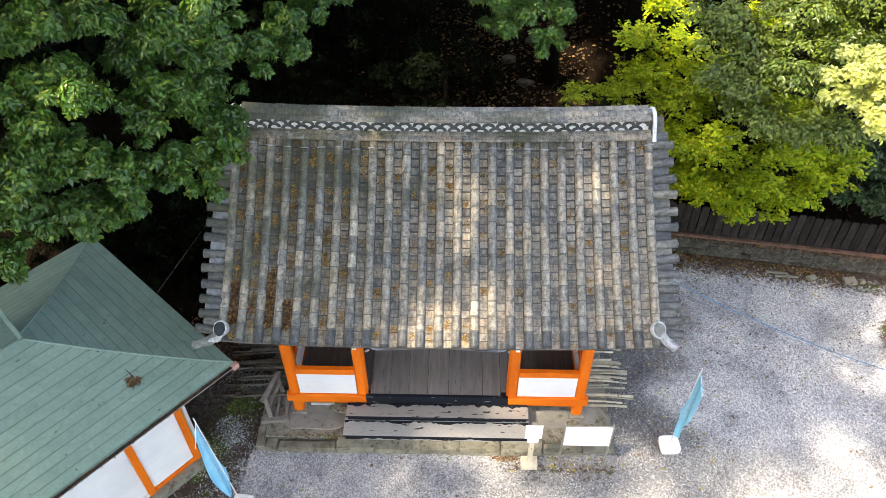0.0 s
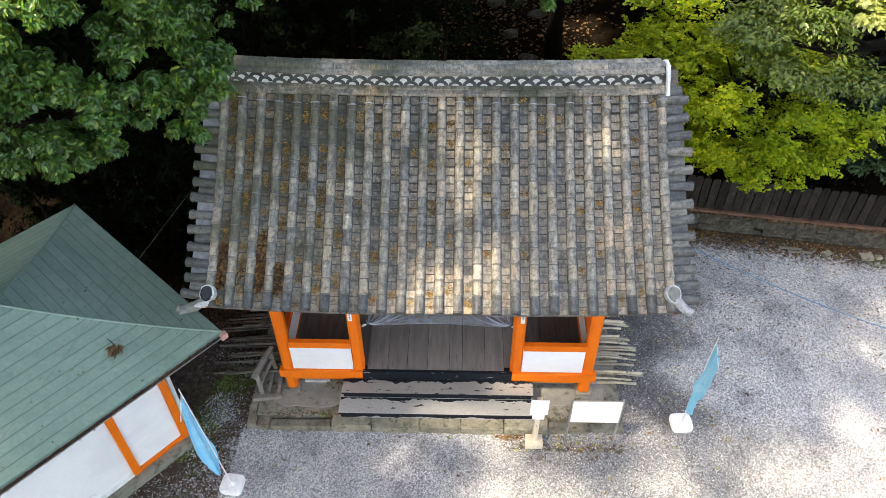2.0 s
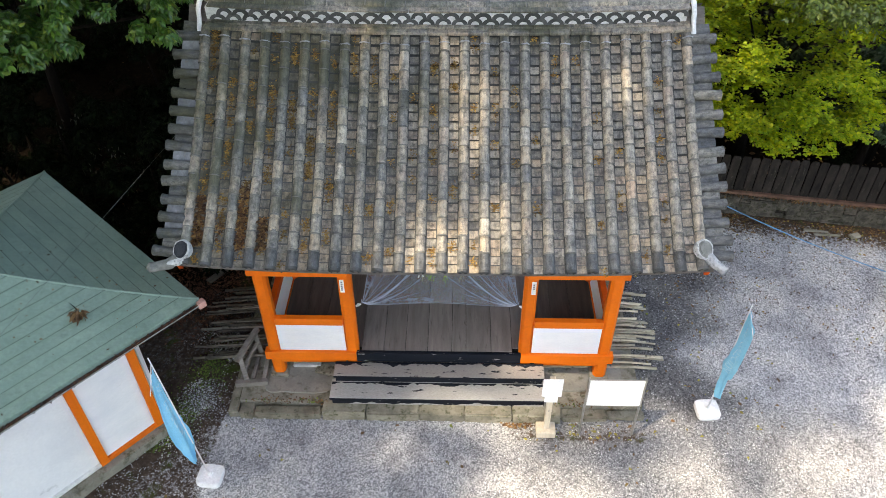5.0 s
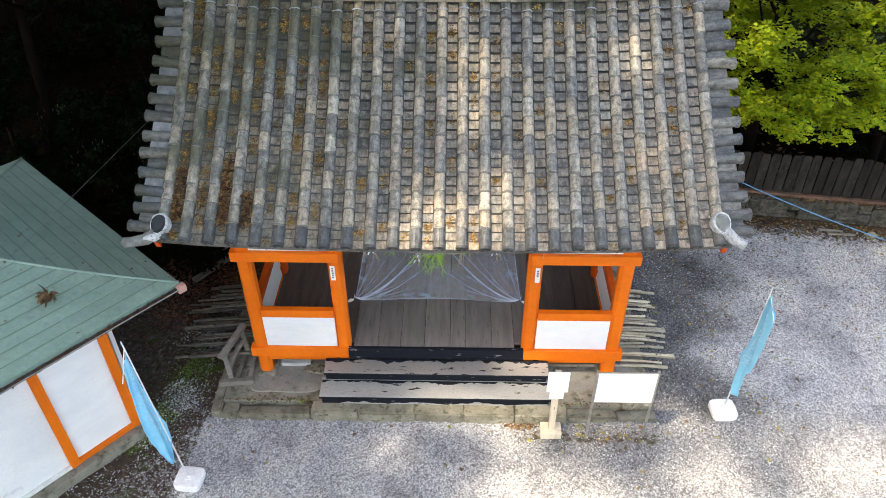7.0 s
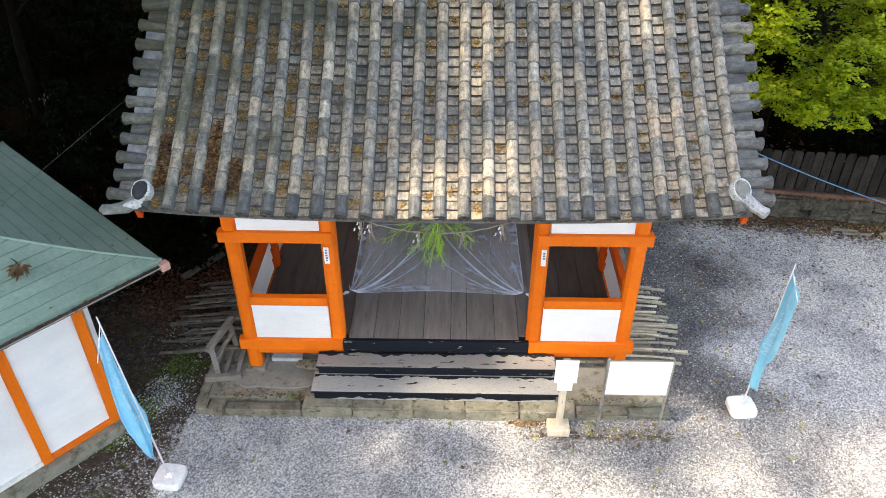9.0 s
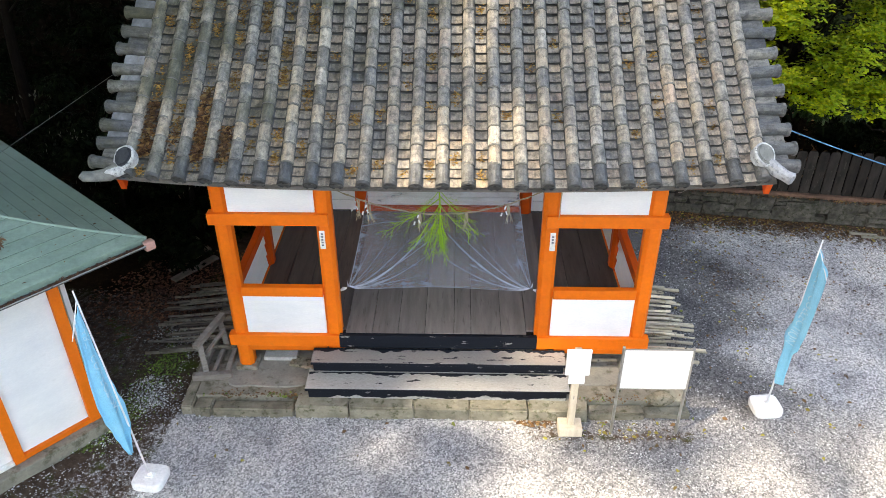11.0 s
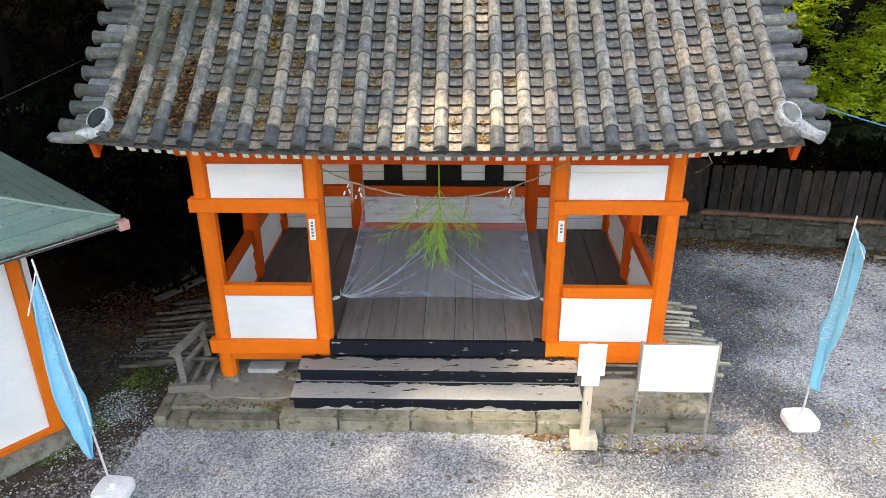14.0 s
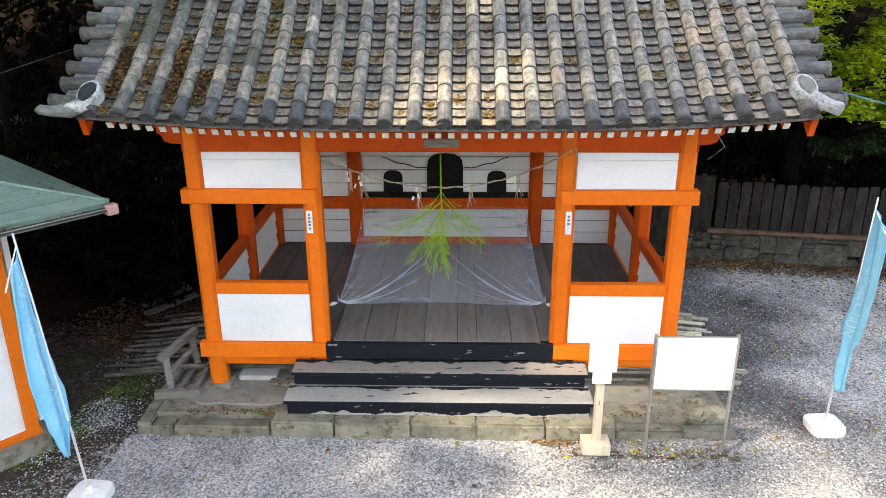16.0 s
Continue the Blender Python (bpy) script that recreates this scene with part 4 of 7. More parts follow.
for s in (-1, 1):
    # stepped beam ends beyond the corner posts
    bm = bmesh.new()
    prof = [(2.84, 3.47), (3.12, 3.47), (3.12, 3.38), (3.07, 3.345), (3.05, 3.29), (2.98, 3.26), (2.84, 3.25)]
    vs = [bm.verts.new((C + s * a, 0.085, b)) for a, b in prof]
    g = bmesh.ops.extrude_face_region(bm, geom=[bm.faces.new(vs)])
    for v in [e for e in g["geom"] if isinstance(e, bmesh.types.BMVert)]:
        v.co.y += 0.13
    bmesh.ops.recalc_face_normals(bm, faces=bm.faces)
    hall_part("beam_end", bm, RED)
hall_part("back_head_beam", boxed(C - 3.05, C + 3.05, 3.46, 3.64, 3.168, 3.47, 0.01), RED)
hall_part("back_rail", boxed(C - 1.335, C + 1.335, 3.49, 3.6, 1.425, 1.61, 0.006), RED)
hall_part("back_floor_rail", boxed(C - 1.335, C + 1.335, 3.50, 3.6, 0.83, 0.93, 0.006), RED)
for k in range(3):
    z0 = 0.935 + k * 0.165
    hall_part("back_board", boxed(C - 1.335, C + 1.335, 3.56, 3.585, z0, z0 + 0.157, 0.005), WHITE)
for k in range(7):
    z0 = 1.617 + k * 0.222
    hall_part("back_board", boxed(C - 1.335, C + 1.335, 3.56, 3.585, z0, z0 + 0.211, 0.005), WHITE)
hall_part("window_sill", boxed(C - 1.32, C + 1.32, 3.505, 3.555, 1.614, 1.70, 0.004), FENCEWOOD, "dark wooden sill under the arched openings")


def arch(cx, w, z0, z1):
    """A bell-shaped window with a thin frame, built as a flat panel; the darkness behind it is painted black."""
    bm = bmesh.new()
    prof = [(-w, z0), (-w * 0.98, z0 + (z1 - z0) * 0.55)]
    for k in range(9):
        t = math.pi * (1 - k / 8)
        prof.append((w * 0.98 * math.copysign(abs(math.cos(t)) ** 0.75, math.cos(t)), z0 + (z1 - z0) * (0.68 + 0.32 * math.sin(t) ** 0.8)))
    prof += [(w * 0.98, z0 + (z1 - z0) * 0.55), (w, z0)]
    vs = [bm.verts.new((cx + a, 3.535, b)) for a, b in prof]
    f = bm.faces.new(vs)
    g = bmesh.ops.extrude_face_region(bm, geom=[f])
    for v in [e for e in g["geom"] if isinstance(e, bmesh.types.BMVert)]:
        v.co.y += 0.02
    bmesh.ops.recalc_face_normals(bm, faces=bm.faces)
    hall_part("arched_window", bm, DARK, "flat black panel standing for a dark arched opening")


arch(C + 0.0, 0.29, 1.66, 2.33)
arch(C - 0.83, 0.155, 1.66, 2.05)
arch(C + 0.82, 0.155, 1.66, 2.05)
hall_part("name_plaque", boxed(-0.115, 0.275, 0.005, 0.03, 3.235, 3.33, 0.004), GREYWOOD, "blank pale wooden plaque")

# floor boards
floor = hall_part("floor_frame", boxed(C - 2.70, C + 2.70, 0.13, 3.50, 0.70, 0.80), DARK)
edges = [-2.66, -2.30, -1.93, -1.58, -1.25, -0.88, -0.52, -0.145, 0.26, 0.50, 0.92, 1.27, 1.60, 1.98, 2.33, 2.74]
for a, b in zip(edges, edges[1:]):
    ob = part("floor_board", boxed(a + 0.004, b - 0.004, 0.075 if abs((a + b) / 2 - C) < 1.3 else 0.16, 3.5, 0.802, 0.832, 0.003), FLOORWOOD if abs((a + b) / 2 - C) < 1.45 else FLOOR_SHADED, floor)
hall_part("floor_fascia", boxed(C - 1.37, C + 1.37, 0.0, 0.07, 0.615, 0.828, 0.006), BLACK, "black painted floor edge, paint flaking")

# steps
steps = empty("wooden_steps", (C, -0.28, 0.165), label="two wide wooden steps, grey treads and flaking black risers", category="steps")
for name, bm, material in (("riser", boxed(-1.68, 1.77, -0.26, -0.20, 0.41, 0.565, 0.004), BLACK), ("tread", boxed(-1.70, 1.80, -0.30, 0.0, 0.567, 0.605, 0.006), TREAD_DARK),
                           ("riser", boxed(-1.72, 1.80, -0.555, -0.50, 0.167, 0.355, 0.004), BLACK), ("tread", boxed(-1.75, 1.83, -0.595, -0.20, 0.357, 0.395, 0.006), TREAD),
                           ("nosing", boxed(-1.70, 1.80, -0.312, -0.301, 0.562, 0.600, 0.003), BLACK), ("nosing", boxed(-1.75, 1.83, -0.607, -0.596, 0.352, 0.390, 0.003), BLACK),
                           ("side_board", boxed(-1.70, -1.66, -0.5, 0.0, 0.167, 0.356), BLACK), ("side_board", boxed(1.75, 1.79, -0.5, 0.0, 0.167, 0.356), BLACK)):
    under(part(name, bm, material), steps)


def paint_rest(x0, x1, y, z, side, seed):
    """What is left of the black paint along one edge of a tread: a ragged strip."""
    rnd = random.Random(seed)
    bm = bmesh.new()
    n = 150
    top, low = [], []
    for k in range(n + 1):
        x = x0 + (x1 - x0) * k / n
        w = max(0.0, 0.04 + 0.075 * noise.noise(Vector((x * 2.3, seed, 0))) + 0.045 * noise.noise(Vector((x * 9.0, seed, 3))) + 0.02 * noise.noise(Vector((x * 27.0, seed, 5))) + rnd.uniform(-0.004, 0.004))
        low.append(bm.verts.new((x, y, z)))
        top.append(bm.verts.new((x, y + side * (w + 0.001), z)))
    for k in range(n):
        bm.faces.new((low[k], low[k + 1], top[k + 1], top[k]))
    bmesh.ops.recalc_face_normals(bm, faces=bm.faces)
    under(part("paint_rest", bm, BLACK, None, "ragged rest of black paint"), steps)


paint_rest(-1.70, 1.80, 0.0, 0.6065, -1, 3)
paint_rest(-1.74, 1.82, -0.261, 0.3965, -1, 5)

def bare_strip(x0, x1, y, z, seed):
    """Where the black paint has peeled along the foot of a riser."""
    bm = bmesh.new()
    n = 170
    low, top = [], []
    for k in range(n + 1):
        x = x0 + (x1 - x0) * k / n
        w = 0.035 + 0.05 * noise.noise(Vector((x * 2.1, seed, 1))) + 0.035 * noise.noise(Vector((x * 8.0, seed, 3))) + 0.015 * noise.noise(Vector((x * 30.0, seed, 5)))
        low.append(bm.verts.new((x, y, z)))
        top.append(bm.verts.new((x, y, z + max(0.0015, w))))
    for k in range(n):
        bm.faces.new((low[k], low[k + 1], top[k + 1], top[k]))
    bmesh.ops.recalc_face_normals(bm, faces=bm.faces)
    under(part("bare_strip", bm, TREAD, None, "strip of bare pale wood"), steps)


bare_strip(-1.45, 1.79, -0.5575, 0.186, 4)

# ---- roof ----
RX, PITCH, D_END = 0.13, 0.283, 2.55


def roof_xyz(x, d, h=0.0):
    u = (x - RX) / 3.4
    lift = 0.11 * min(1.3, abs(u)) ** 3
    slope = 0.66 + 0.13 * d
    n = math.hypot(1, slope)
    return Vector((x, -1.0 + d - h * slope / n, 3.685 + 0.66 * d + 0.065 * d * d + lift + h / n))


def roof_frame(x, d, h=0.0):
    slope = 0.66 + 0.13 * d
    up = Vector((0, 1, slope)).normalized()
    du = 0.02
    side = (roof_xyz(x + du, d) - roof_xyz(x - du, d)).normalized()
    nor = side.cross(up).normalized()
    m = Matrix((side, nor.cross(side), nor)).transposed().to_4x4()
    m.translation = roof_xyz(x, d, h)
    return m


def col_x(i, d):
    return RX + (i - 12) * PITCH * (1 - 0.012 * d)


def deck_mesh(sign):
    bm = bmesh.new()
    rows = []
    for j in range(9):
        d = -0.03 + (D_END + 0.25) * j / 8
        rows.append([])
        for i in range(13):
            p = roof_xyz(RX - 3.55 + 7.1 * i / 12, d, -0.05)
            rows[-1].append(bm.verts.new((p.x, p.y if sign > 0 else 3.7 - p.y, p.z)))
    for r0, r1 in zip(rows, rows[1:]):
        for k in range(12):
            bm.faces.new((r0[k], r0[k + 1], r1[k + 1], r1[k]))
    bmesh.ops.solidify(bm, geom=bm.faces[:], thickness=0.04)
    return bm


roof = hall_part("roof", deck_mesh(1), GREYWOOD, "grey round-tile roof with patches of ochre moss")
hall_part("roof_back_deck", deck_mesh(-1), GREYWOOD)


def roof_piece(name, mesh, m, parent=None):
    ob = new(name, mesh)
    ob.parent = parent or roof
    ob.matrix_basis = m
    return ob


def arc(r, n=8, a0=0.0, a1=math.pi):
    return [(r * math.cos(a0 + (a1 - a0) * k / n), r * math.sin(a0 + (a1 - a0) * k / n)) for k in range(n + 1)]


def roll_bm(length, r0=0.072, r1=0.066, disc=False):
    bm = bmesh.new()
    low = [bm.verts.new((x, 0, z)) for x, z in arc(r0)]
    lip = [bm.verts.new((x, 0.014, z)) for x, z in arc(r0 * 1.0)]
    collar = [bm.verts.new((x, 0.020, z)) for x, z in arc(r0 * 0.975)]
    up = [bm.verts.new((x, length, z)) for x, z in arc(r1)]
    inn = [bm.verts.new((x, 0.004, z)) for x, z in arc(r0 - 0.018)]
    for k in range(8):
        if not disc:
            bm.faces.new((low[k + 1], low[k], lip[k], lip[k + 1])).material_index = 2
            bm.faces.new((lip[k + 1], lip[k], collar[k], collar[k + 1])).material_index = 1
        else:
            bm.faces.new((low[k + 1], low[k], lip[k], lip[k + 1]))
            bm.faces.new((lip[k + 1], lip[k], collar[k], collar[k + 1]))
        bm.faces.new((collar[k + 1], collar[k], up[k], up[k + 1]))
        bm.faces.new((inn[k + 1], inn[k], low[k], low[k + 1])).material_index = 0 if disc else 1
    if disc:
        ring = []
        for r, y in ((r0 * 1.06, -0.012), (r0 * 0.86, -0.018), (r0 * 0.8, -0.004), (r0 * 0.35, -0.004), (r0 * 0.3, -0.014)):
            ring.append([bm.verts.new((r * math.cos(t), y, r * math.sin(t))) for t in (2 * math.pi * k / 12 for k in range(12))])
        back = [bm.verts.new((r0 * 1.06 * math.cos(t), 0.02, r0 * 1.06 * math.sin(t))) for t in (2 * math.pi * k / 12 for k in range(12))]
        for a, b in zip([back] + ring, ring):
            for k in range(12):
                bm.faces.new((a[k], a[(k + 1) % 12], b[(k + 1) % 12], b[k]))
        for a in ring:
            for v in a:
                for q in v.link_faces:
                    q.material_index = 1
        bm.faces.new(ring[-1]).material_index = 1
        bm.faces.new(back[::-1])
    bmesh.ops.recalc_face_normals(bm, faces=bm.faces)
    for v in bm.verts:
        v.co.z *= 1.1
    return bm


def pan_bm(length, w=0.13, rise=0.02, sag=0.028, thick=0.02, joint=False):
    """A flat, slightly dished tile; with joint, dirt and painted shade lie along its sides and under the tile above."""
    bm = bmesh.new()
    side = 0.061 if joint else w * 0.5
    xs = [-w, -side, 0, side, w]
    zs = [0, -sag * 0.8, -sag, -sag * 0.8, 0]
    low = [bm.verts.new((x, 0, z + rise)) for x, z in zip(xs, zs)]
    k0 = 0.655 if joint else 0.5
    mid = [bm.verts.new((x, length * k0, z + rise * (1 - k0))) for x, z in zip(xs, zs)]
    up = [bm.verts.new((x, length, z)) for x, z in zip(xs, zs)]
    bot = [bm.verts.new((x, 0.003, z + rise - thick)) for x, z in zip(xs, zs)]
    for k in range(4):
        edge = joint and k in (0, 3)
        bm.faces.new((low[k], low[k + 1], mid[k + 1], mid[k])).material_index = 1 if edge else 0
        bm.faces.new((mid[k], mid[k + 1], up[k + 1], up[k])).material_index = 1 if joint else 0
        bm.faces.new((bot[k], bot[k + 1], low[k + 1], low[k])).material_index = 1 if joint else 0
    return bm


ROLLS, PANS = 13, 26


def row_d(j, rows):
    return D_END * j / rows


STEP = 3.22 / ROLLS
ROLL_MESH = mesh_of("round_tile", roll_bm(STEP + 0.03), TILE, True)
EAVE_MESH = mesh_of("eave_tile", roll_bm(STEP + 0.03, 0.074, 0.066, True), SLATE)
EAVE_MESH.materials.append(DARKTILE)
PAN_MESH = mesh_of("flat_tile", pan_bm(STEP / 2 + 0.045, rise=0.036, sag=0.042, thick=0.015, joint=True), PAN_TILE)
for me in (ROLL_MESH, PAN_MESH):
    me.materials.append(DARKTILE)
    me.materials.append(TILE_RIM)
jit = random.Random(5)


def wobble(k=1.0):
    return pose(jit.uniform(-.004, .004) * k, jit.uniform(-.006, .006) * k, jit.uniform(-.003, .003) * k, jit.uniform(-.7, .7) * k, jit.uniform(-.8, .8) * k, jit.uniform(-1.0, 1.0) * k)


def joined(meshes, name, material, parent):
    """One mesh out of (mesh, pose) pairs, for the pieces too many to be parts."""
    vs, fs, ids, n = [], [], [], 0
    for me, m in meshes:
        co = np.empty(len(me.vertices) * 3, np.float32)
        me.vertices.foreach_get("co", co)
        mm = np.array(m)
        vs.append(co.reshape(-1, 3) @ mm[:3, :3].T + mm[:3, 3])
        fs += [tuple(n + i for i in p.vertices) for p in me.polygons]
        ids += [p.material_index for p in me.polygons]
        n += len(me.vertices)
    out = bpy.data.meshes.new(name)
    out.from_pydata(np.concatenate(vs).tolist(), [], fs)
    for mat in (material, DARKTILE, TILE_RIM):
        out.materials.append(mat)
    out.polygons.foreach_set("material_index", ids)
    ob = new(name, out)
    ob.parent = parent
    return tagged(ob, kind="stuff")


rest, rest_pans = [], []
for j in range(ROLLS):
    for i in range(25):
        d = row_d(j, ROLLS)
        m = roof_frame(col_x(i, d), d, 0.012) @ wobble()
        if j == ROLLS - 1:
            # the top row dips under the ridge
            rest.append((ROLL_MESH, m @ pose(0, 0, 0, -7, 0, 0)))
        elif j == 0:
            roof_piece("eave_tile", EAVE_MESH, m)
        else:
            roof_piece("round_tile", ROLL_MESH, m)
for j in range(PANS):
    for i in range(24):
        d = row_d(j, PANS) - 0.015
        x = (col_x(i, d) + col_x(i + 1, d)) / 2
        m = roof_frame(x, d, 0.02) @ wobble(0.8)
        if j < 12:
            roof_piece("flat_tile", PAN_MESH, m)
        else:
            rest_pans.append((PAN_MESH, m))
MIRROR = Matrix.Translation((0, 3.7, 0)) @ Matrix.Diagonal((1, -1, 1, 1))
back_rows = []
for j in range(ROLLS):
    for i in range(25):
        d = row_d(j, ROLLS)
        back_rows.append((EAVE_MESH if j == 0 else ROLL_MESH, MIRROR @ roof_frame(col_x(i, d), d, 0.012)))
for j in range(PANS):
    for i in range(24):
        d = row_d(j, PANS) - 0.015
        back_rows.append((PAN_MESH, MIRROR @ roof_frame((col_x(i, d) + col_x(i + 1, d)) / 2, d, 0.02)))
joined(rest, "upper_tiles", TILE_STUFF, roof)
joined(rest_pans, "upper_flat_tiles", PAN_STUFF, roof)
joined(back_rows, "back_slope_tiles", TILE_STUFF, roof)

# verge tiles: short rolls that look out sideways, paler bedding tiles between them
VERGE_MESH = mesh_of("verge_tile", roll_bm(0.38, 0.072, 0.064, True), SLATE)
VERGE_MESH.materials.append(SLATE)
BED_MESH = mesh_of("bedding_tile", pan_bm(0.30, 0.075, 0.0, -0.012, 0.03), PALE_TILE)
BED_GREY = mesh_of("bedding_tile", pan_bm(0.30, 0.075, 0.0, -0.012, 0.03), SLATE)
for s in (-1, 1):
    for j in range(ROLLS):
        d = 0.12 + row_d(j, ROLLS) * 0.985
        x = col_x(0 if s < 0 else 24, d) + s * 0.385
        base = roof_frame(x, d, -0.045)
        m = base @ pose(0, 0, 0, 0, 0, -90 if s < 0 else 90) @ pose(jit.uniform(-.012, .012), jit.uniform(-.02, .02), 0, 7 + jit.uniform(-3, 3), 0, jit.uniform(-5, 5))
        roof_piece("verge_tile", VERGE_MESH, m)
        m = roof_frame(x - s * 0.07, d + 0.1, -0.05) @ pose(0, 0, 0, 0, 0, -90 if s < 0 else 90) @ pose(0, 0, 0, 7, 0, jit.uniform(-2, 2))
        roof_piece("bedding_tile", BED_MESH if s < 0 and j % 3 else BED_GREY, m)


# main ridge
def ridge_z(x):
    return 0.075 * min(1.2, abs((x - RX) / 3.4)) ** 2.5


bm = bmesh.new()
rows = []
for k in range(13):
    x = RX - 3.3 + 6.6 * k / 12
    z = ridge_z(x)
    rows.append([bm.verts.new((x, y, h + z)) for y, h in ((1.667, 5.55), (2.033, 5.55), (2.033, 6.04), (1.667, 6.04))])
for a, b in zip(rows, rows[1:]):
    for i in range(4):
        bm.faces.new((a[i], b[i], b[(i + 1) % 4], a[(i + 1) % 4]))
bm.faces.new(rows[0])
bm.faces.new(rows[-1][::-1])
bmesh.ops.recalc_face_normals(bm, faces=bm.faces)
ridge = hall_part("main_ridge", bm, PLASTER, "tall tile ridge with a white-plastered scale pattern")
SLAB = mesh_of("ridge_slab", box(bmesh.new(), -0.138, 0.138, -0.36, 0.36, 0, 0.045, 0.006), TILE)
FRONT = mesh_of("ridge_slab", box(bmesh.new(), -0.136, 0.136, -0.385, -0.19, 0, 0.044, 0.007), TILE)
SLAB2 = mesh_of("ridge_slab", box(bmesh.new(), -0.138, 0.138, -0.215, 0.215, 0, 0.024, 0.004), TILE)
SLAB3 = mesh_of("ridge_slab", box(bmesh.new(), -0.138, 0.138, -0.275, -0.15, 0, 0.022, 0.004), TILE)


def scale_bm():
    """A half ring that lies against the ridge's face."""
    bm = bmesh.new()
    a, b = arc(0.114, 8), arc(0.058, 8)
    for y in (-0.195,):
        o = [bm.verts.new((x, y, z * 0.86)) for x, z in a]
        i = [bm.verts.new((x, y, z * 0.86)) for x, z in b]
        for k in range(8):
            bm.faces.new((o[k], o[k + 1], i[k + 1], i[k]))
        o2 = [bm.verts.new((x, y * 0.8, z * 0.86)) for x, z in a]
        i2 = [bm.verts.new((x, y * 0.8, z * 0.86)) for x, z in b]
        for k in range(8):
            bm.faces.new((o[k], o2[k], o2[k + 1], o[k + 1]))
            bm.faces.new((i[k + 1], i2[k + 1], i2[k], i[k]))
    bmesh.ops.recalc_face_normals(bm, faces=bm.faces)
    return bm


SCALE = mesh_of("ridge_scale_tile", scale_bm(), DARKTILE)
cap = roll_bm(0.30, 0.076, 0.071)
bmesh.ops.transform(cap, matrix=Matrix.Rotation(radians(-90), 4, 'Z'), verts=cap.verts)
CAP = mesh_of("ridge_cap_tile", cap, TILE, True)
CAP.materials.append(DARKTILE)
CAP.materials.append(TILE_RIM)
RY, RZ = 1.85, 5.685
for k in range(24):
    x = RX - 3.22 + k * 0.28
    dz = ridge_z(x)
    lap = 1.0 if k < 23 else 0.0
    tilt = pose(x, RY, RZ + dz, 0, math.degrees(-math.copysign(0.3 * abs((x - RX) / 3.4) ** 1.5 * 0.3, x - RX)), 0)
    roof_piece("ridge_slab", SLAB, tilt @ pose(jit.uniform(-.004, .004), 0, 0), ridge)
    roof_piece("ridge_slab", SLAB, tilt @ pose(0.13 * lap, 0.0, 0.05) @ Matrix.Diagonal((1, 0.82, 1, 1)), ridge)
    for turn in (0, 180):
        roof_piece("ridge_slab", FRONT, tilt @ pose(0.04 * lap, 0, 0.120 + jit.uniform(-.003, .003), 0, 0, turn), ridge)
        roof_piece("ridge_slab", SLAB3, tilt @ pose(0.11 * lap, 0, 0.165 + jit.uniform(-.002, .002), 0, 0, turn), ridge)
    roof_piece("ridge_slab", SLAB2, tilt @ pose(0.06 * lap, jit.uniform(-.008, .008), 0.364, 0, 0, jit.uniform(-1, 1)), ridge)
    roof_piece("ridge_cap_tile", CAP, tilt @ pose(-0.14, jit.uniform(-.006, .006), 0.387, 0, jit.uniform(-1, 1), 0) @ Matrix.Diagonal((1, 1, 0.58, 1)), ridge)
for k in range(29):
    for row in range(2):
        x = RX - 3.15 + k * 0.223 + (0.1115 if row else 0)
        for turn in (0, 180):
            roof_piece("ridge_scale_tile", SCALE, pose(x + jit.uniform(-.008, .008), RY, RZ + ridge_z(x) + 0.186 + row * 0.084 + jit.uniform(-.006, .006), jit.uniform(-2, 2), jit.uniform(-5, 5), turn) @ Matrix.Diagonal((jit.uniform(0.94, 1.08), 1 + 0.03 * row, jit.uniform(0.86, 1.04), 1)), ridge)
for s in (-1, 1):
    # a hand-laid roll of plaster down both slopes of the ridge's end
    x = RX + s * 3.385
    rim = [(x, 1.85 + a, b) for a, b in ((-0.41, 5.73), (-0.36, 5.82), (-0.29, 5.90), (-0.24, 5.98), (-0.19, 6.08), (-0.08, 6.155), (0.08, 6.155), (0.19, 6.08), (0.24, 5.98), (0.29, 5.90), (0.36, 5.82))]
    bm = tubed(rim, [0.028, 0.04, 0.038, 0.034, 0.035, 0.038, 0.038, 0.035, 0.034, 0.038, 0.03], 8)
    for v in bm.verts:
        v.co += 0.012 * noise.noise_vector(v.co * 9.0)
    hall_part("ridge_end_plaster", bm, WHITE_END, "white plastered ridge end", True)


# lime mortar where the rolls run under the ridge
for i in range(25):
    m = roof_frame(col_x(i, 2.44), 2.44 + jit.uniform(-0.02, 0.02), 0.014)
    bm = tubed([m @ Vector((x, jit.uniform(-0.006, 0.006), z)) for x, z in arc(0.076, 8, 0.35, 2.8)], [0.004] + [jit.uniform(0.006, 0.013) for _ in range(7)] + [0.004], 5)
    hall_part("mortar", bm, OLDPLASTER, "", True)


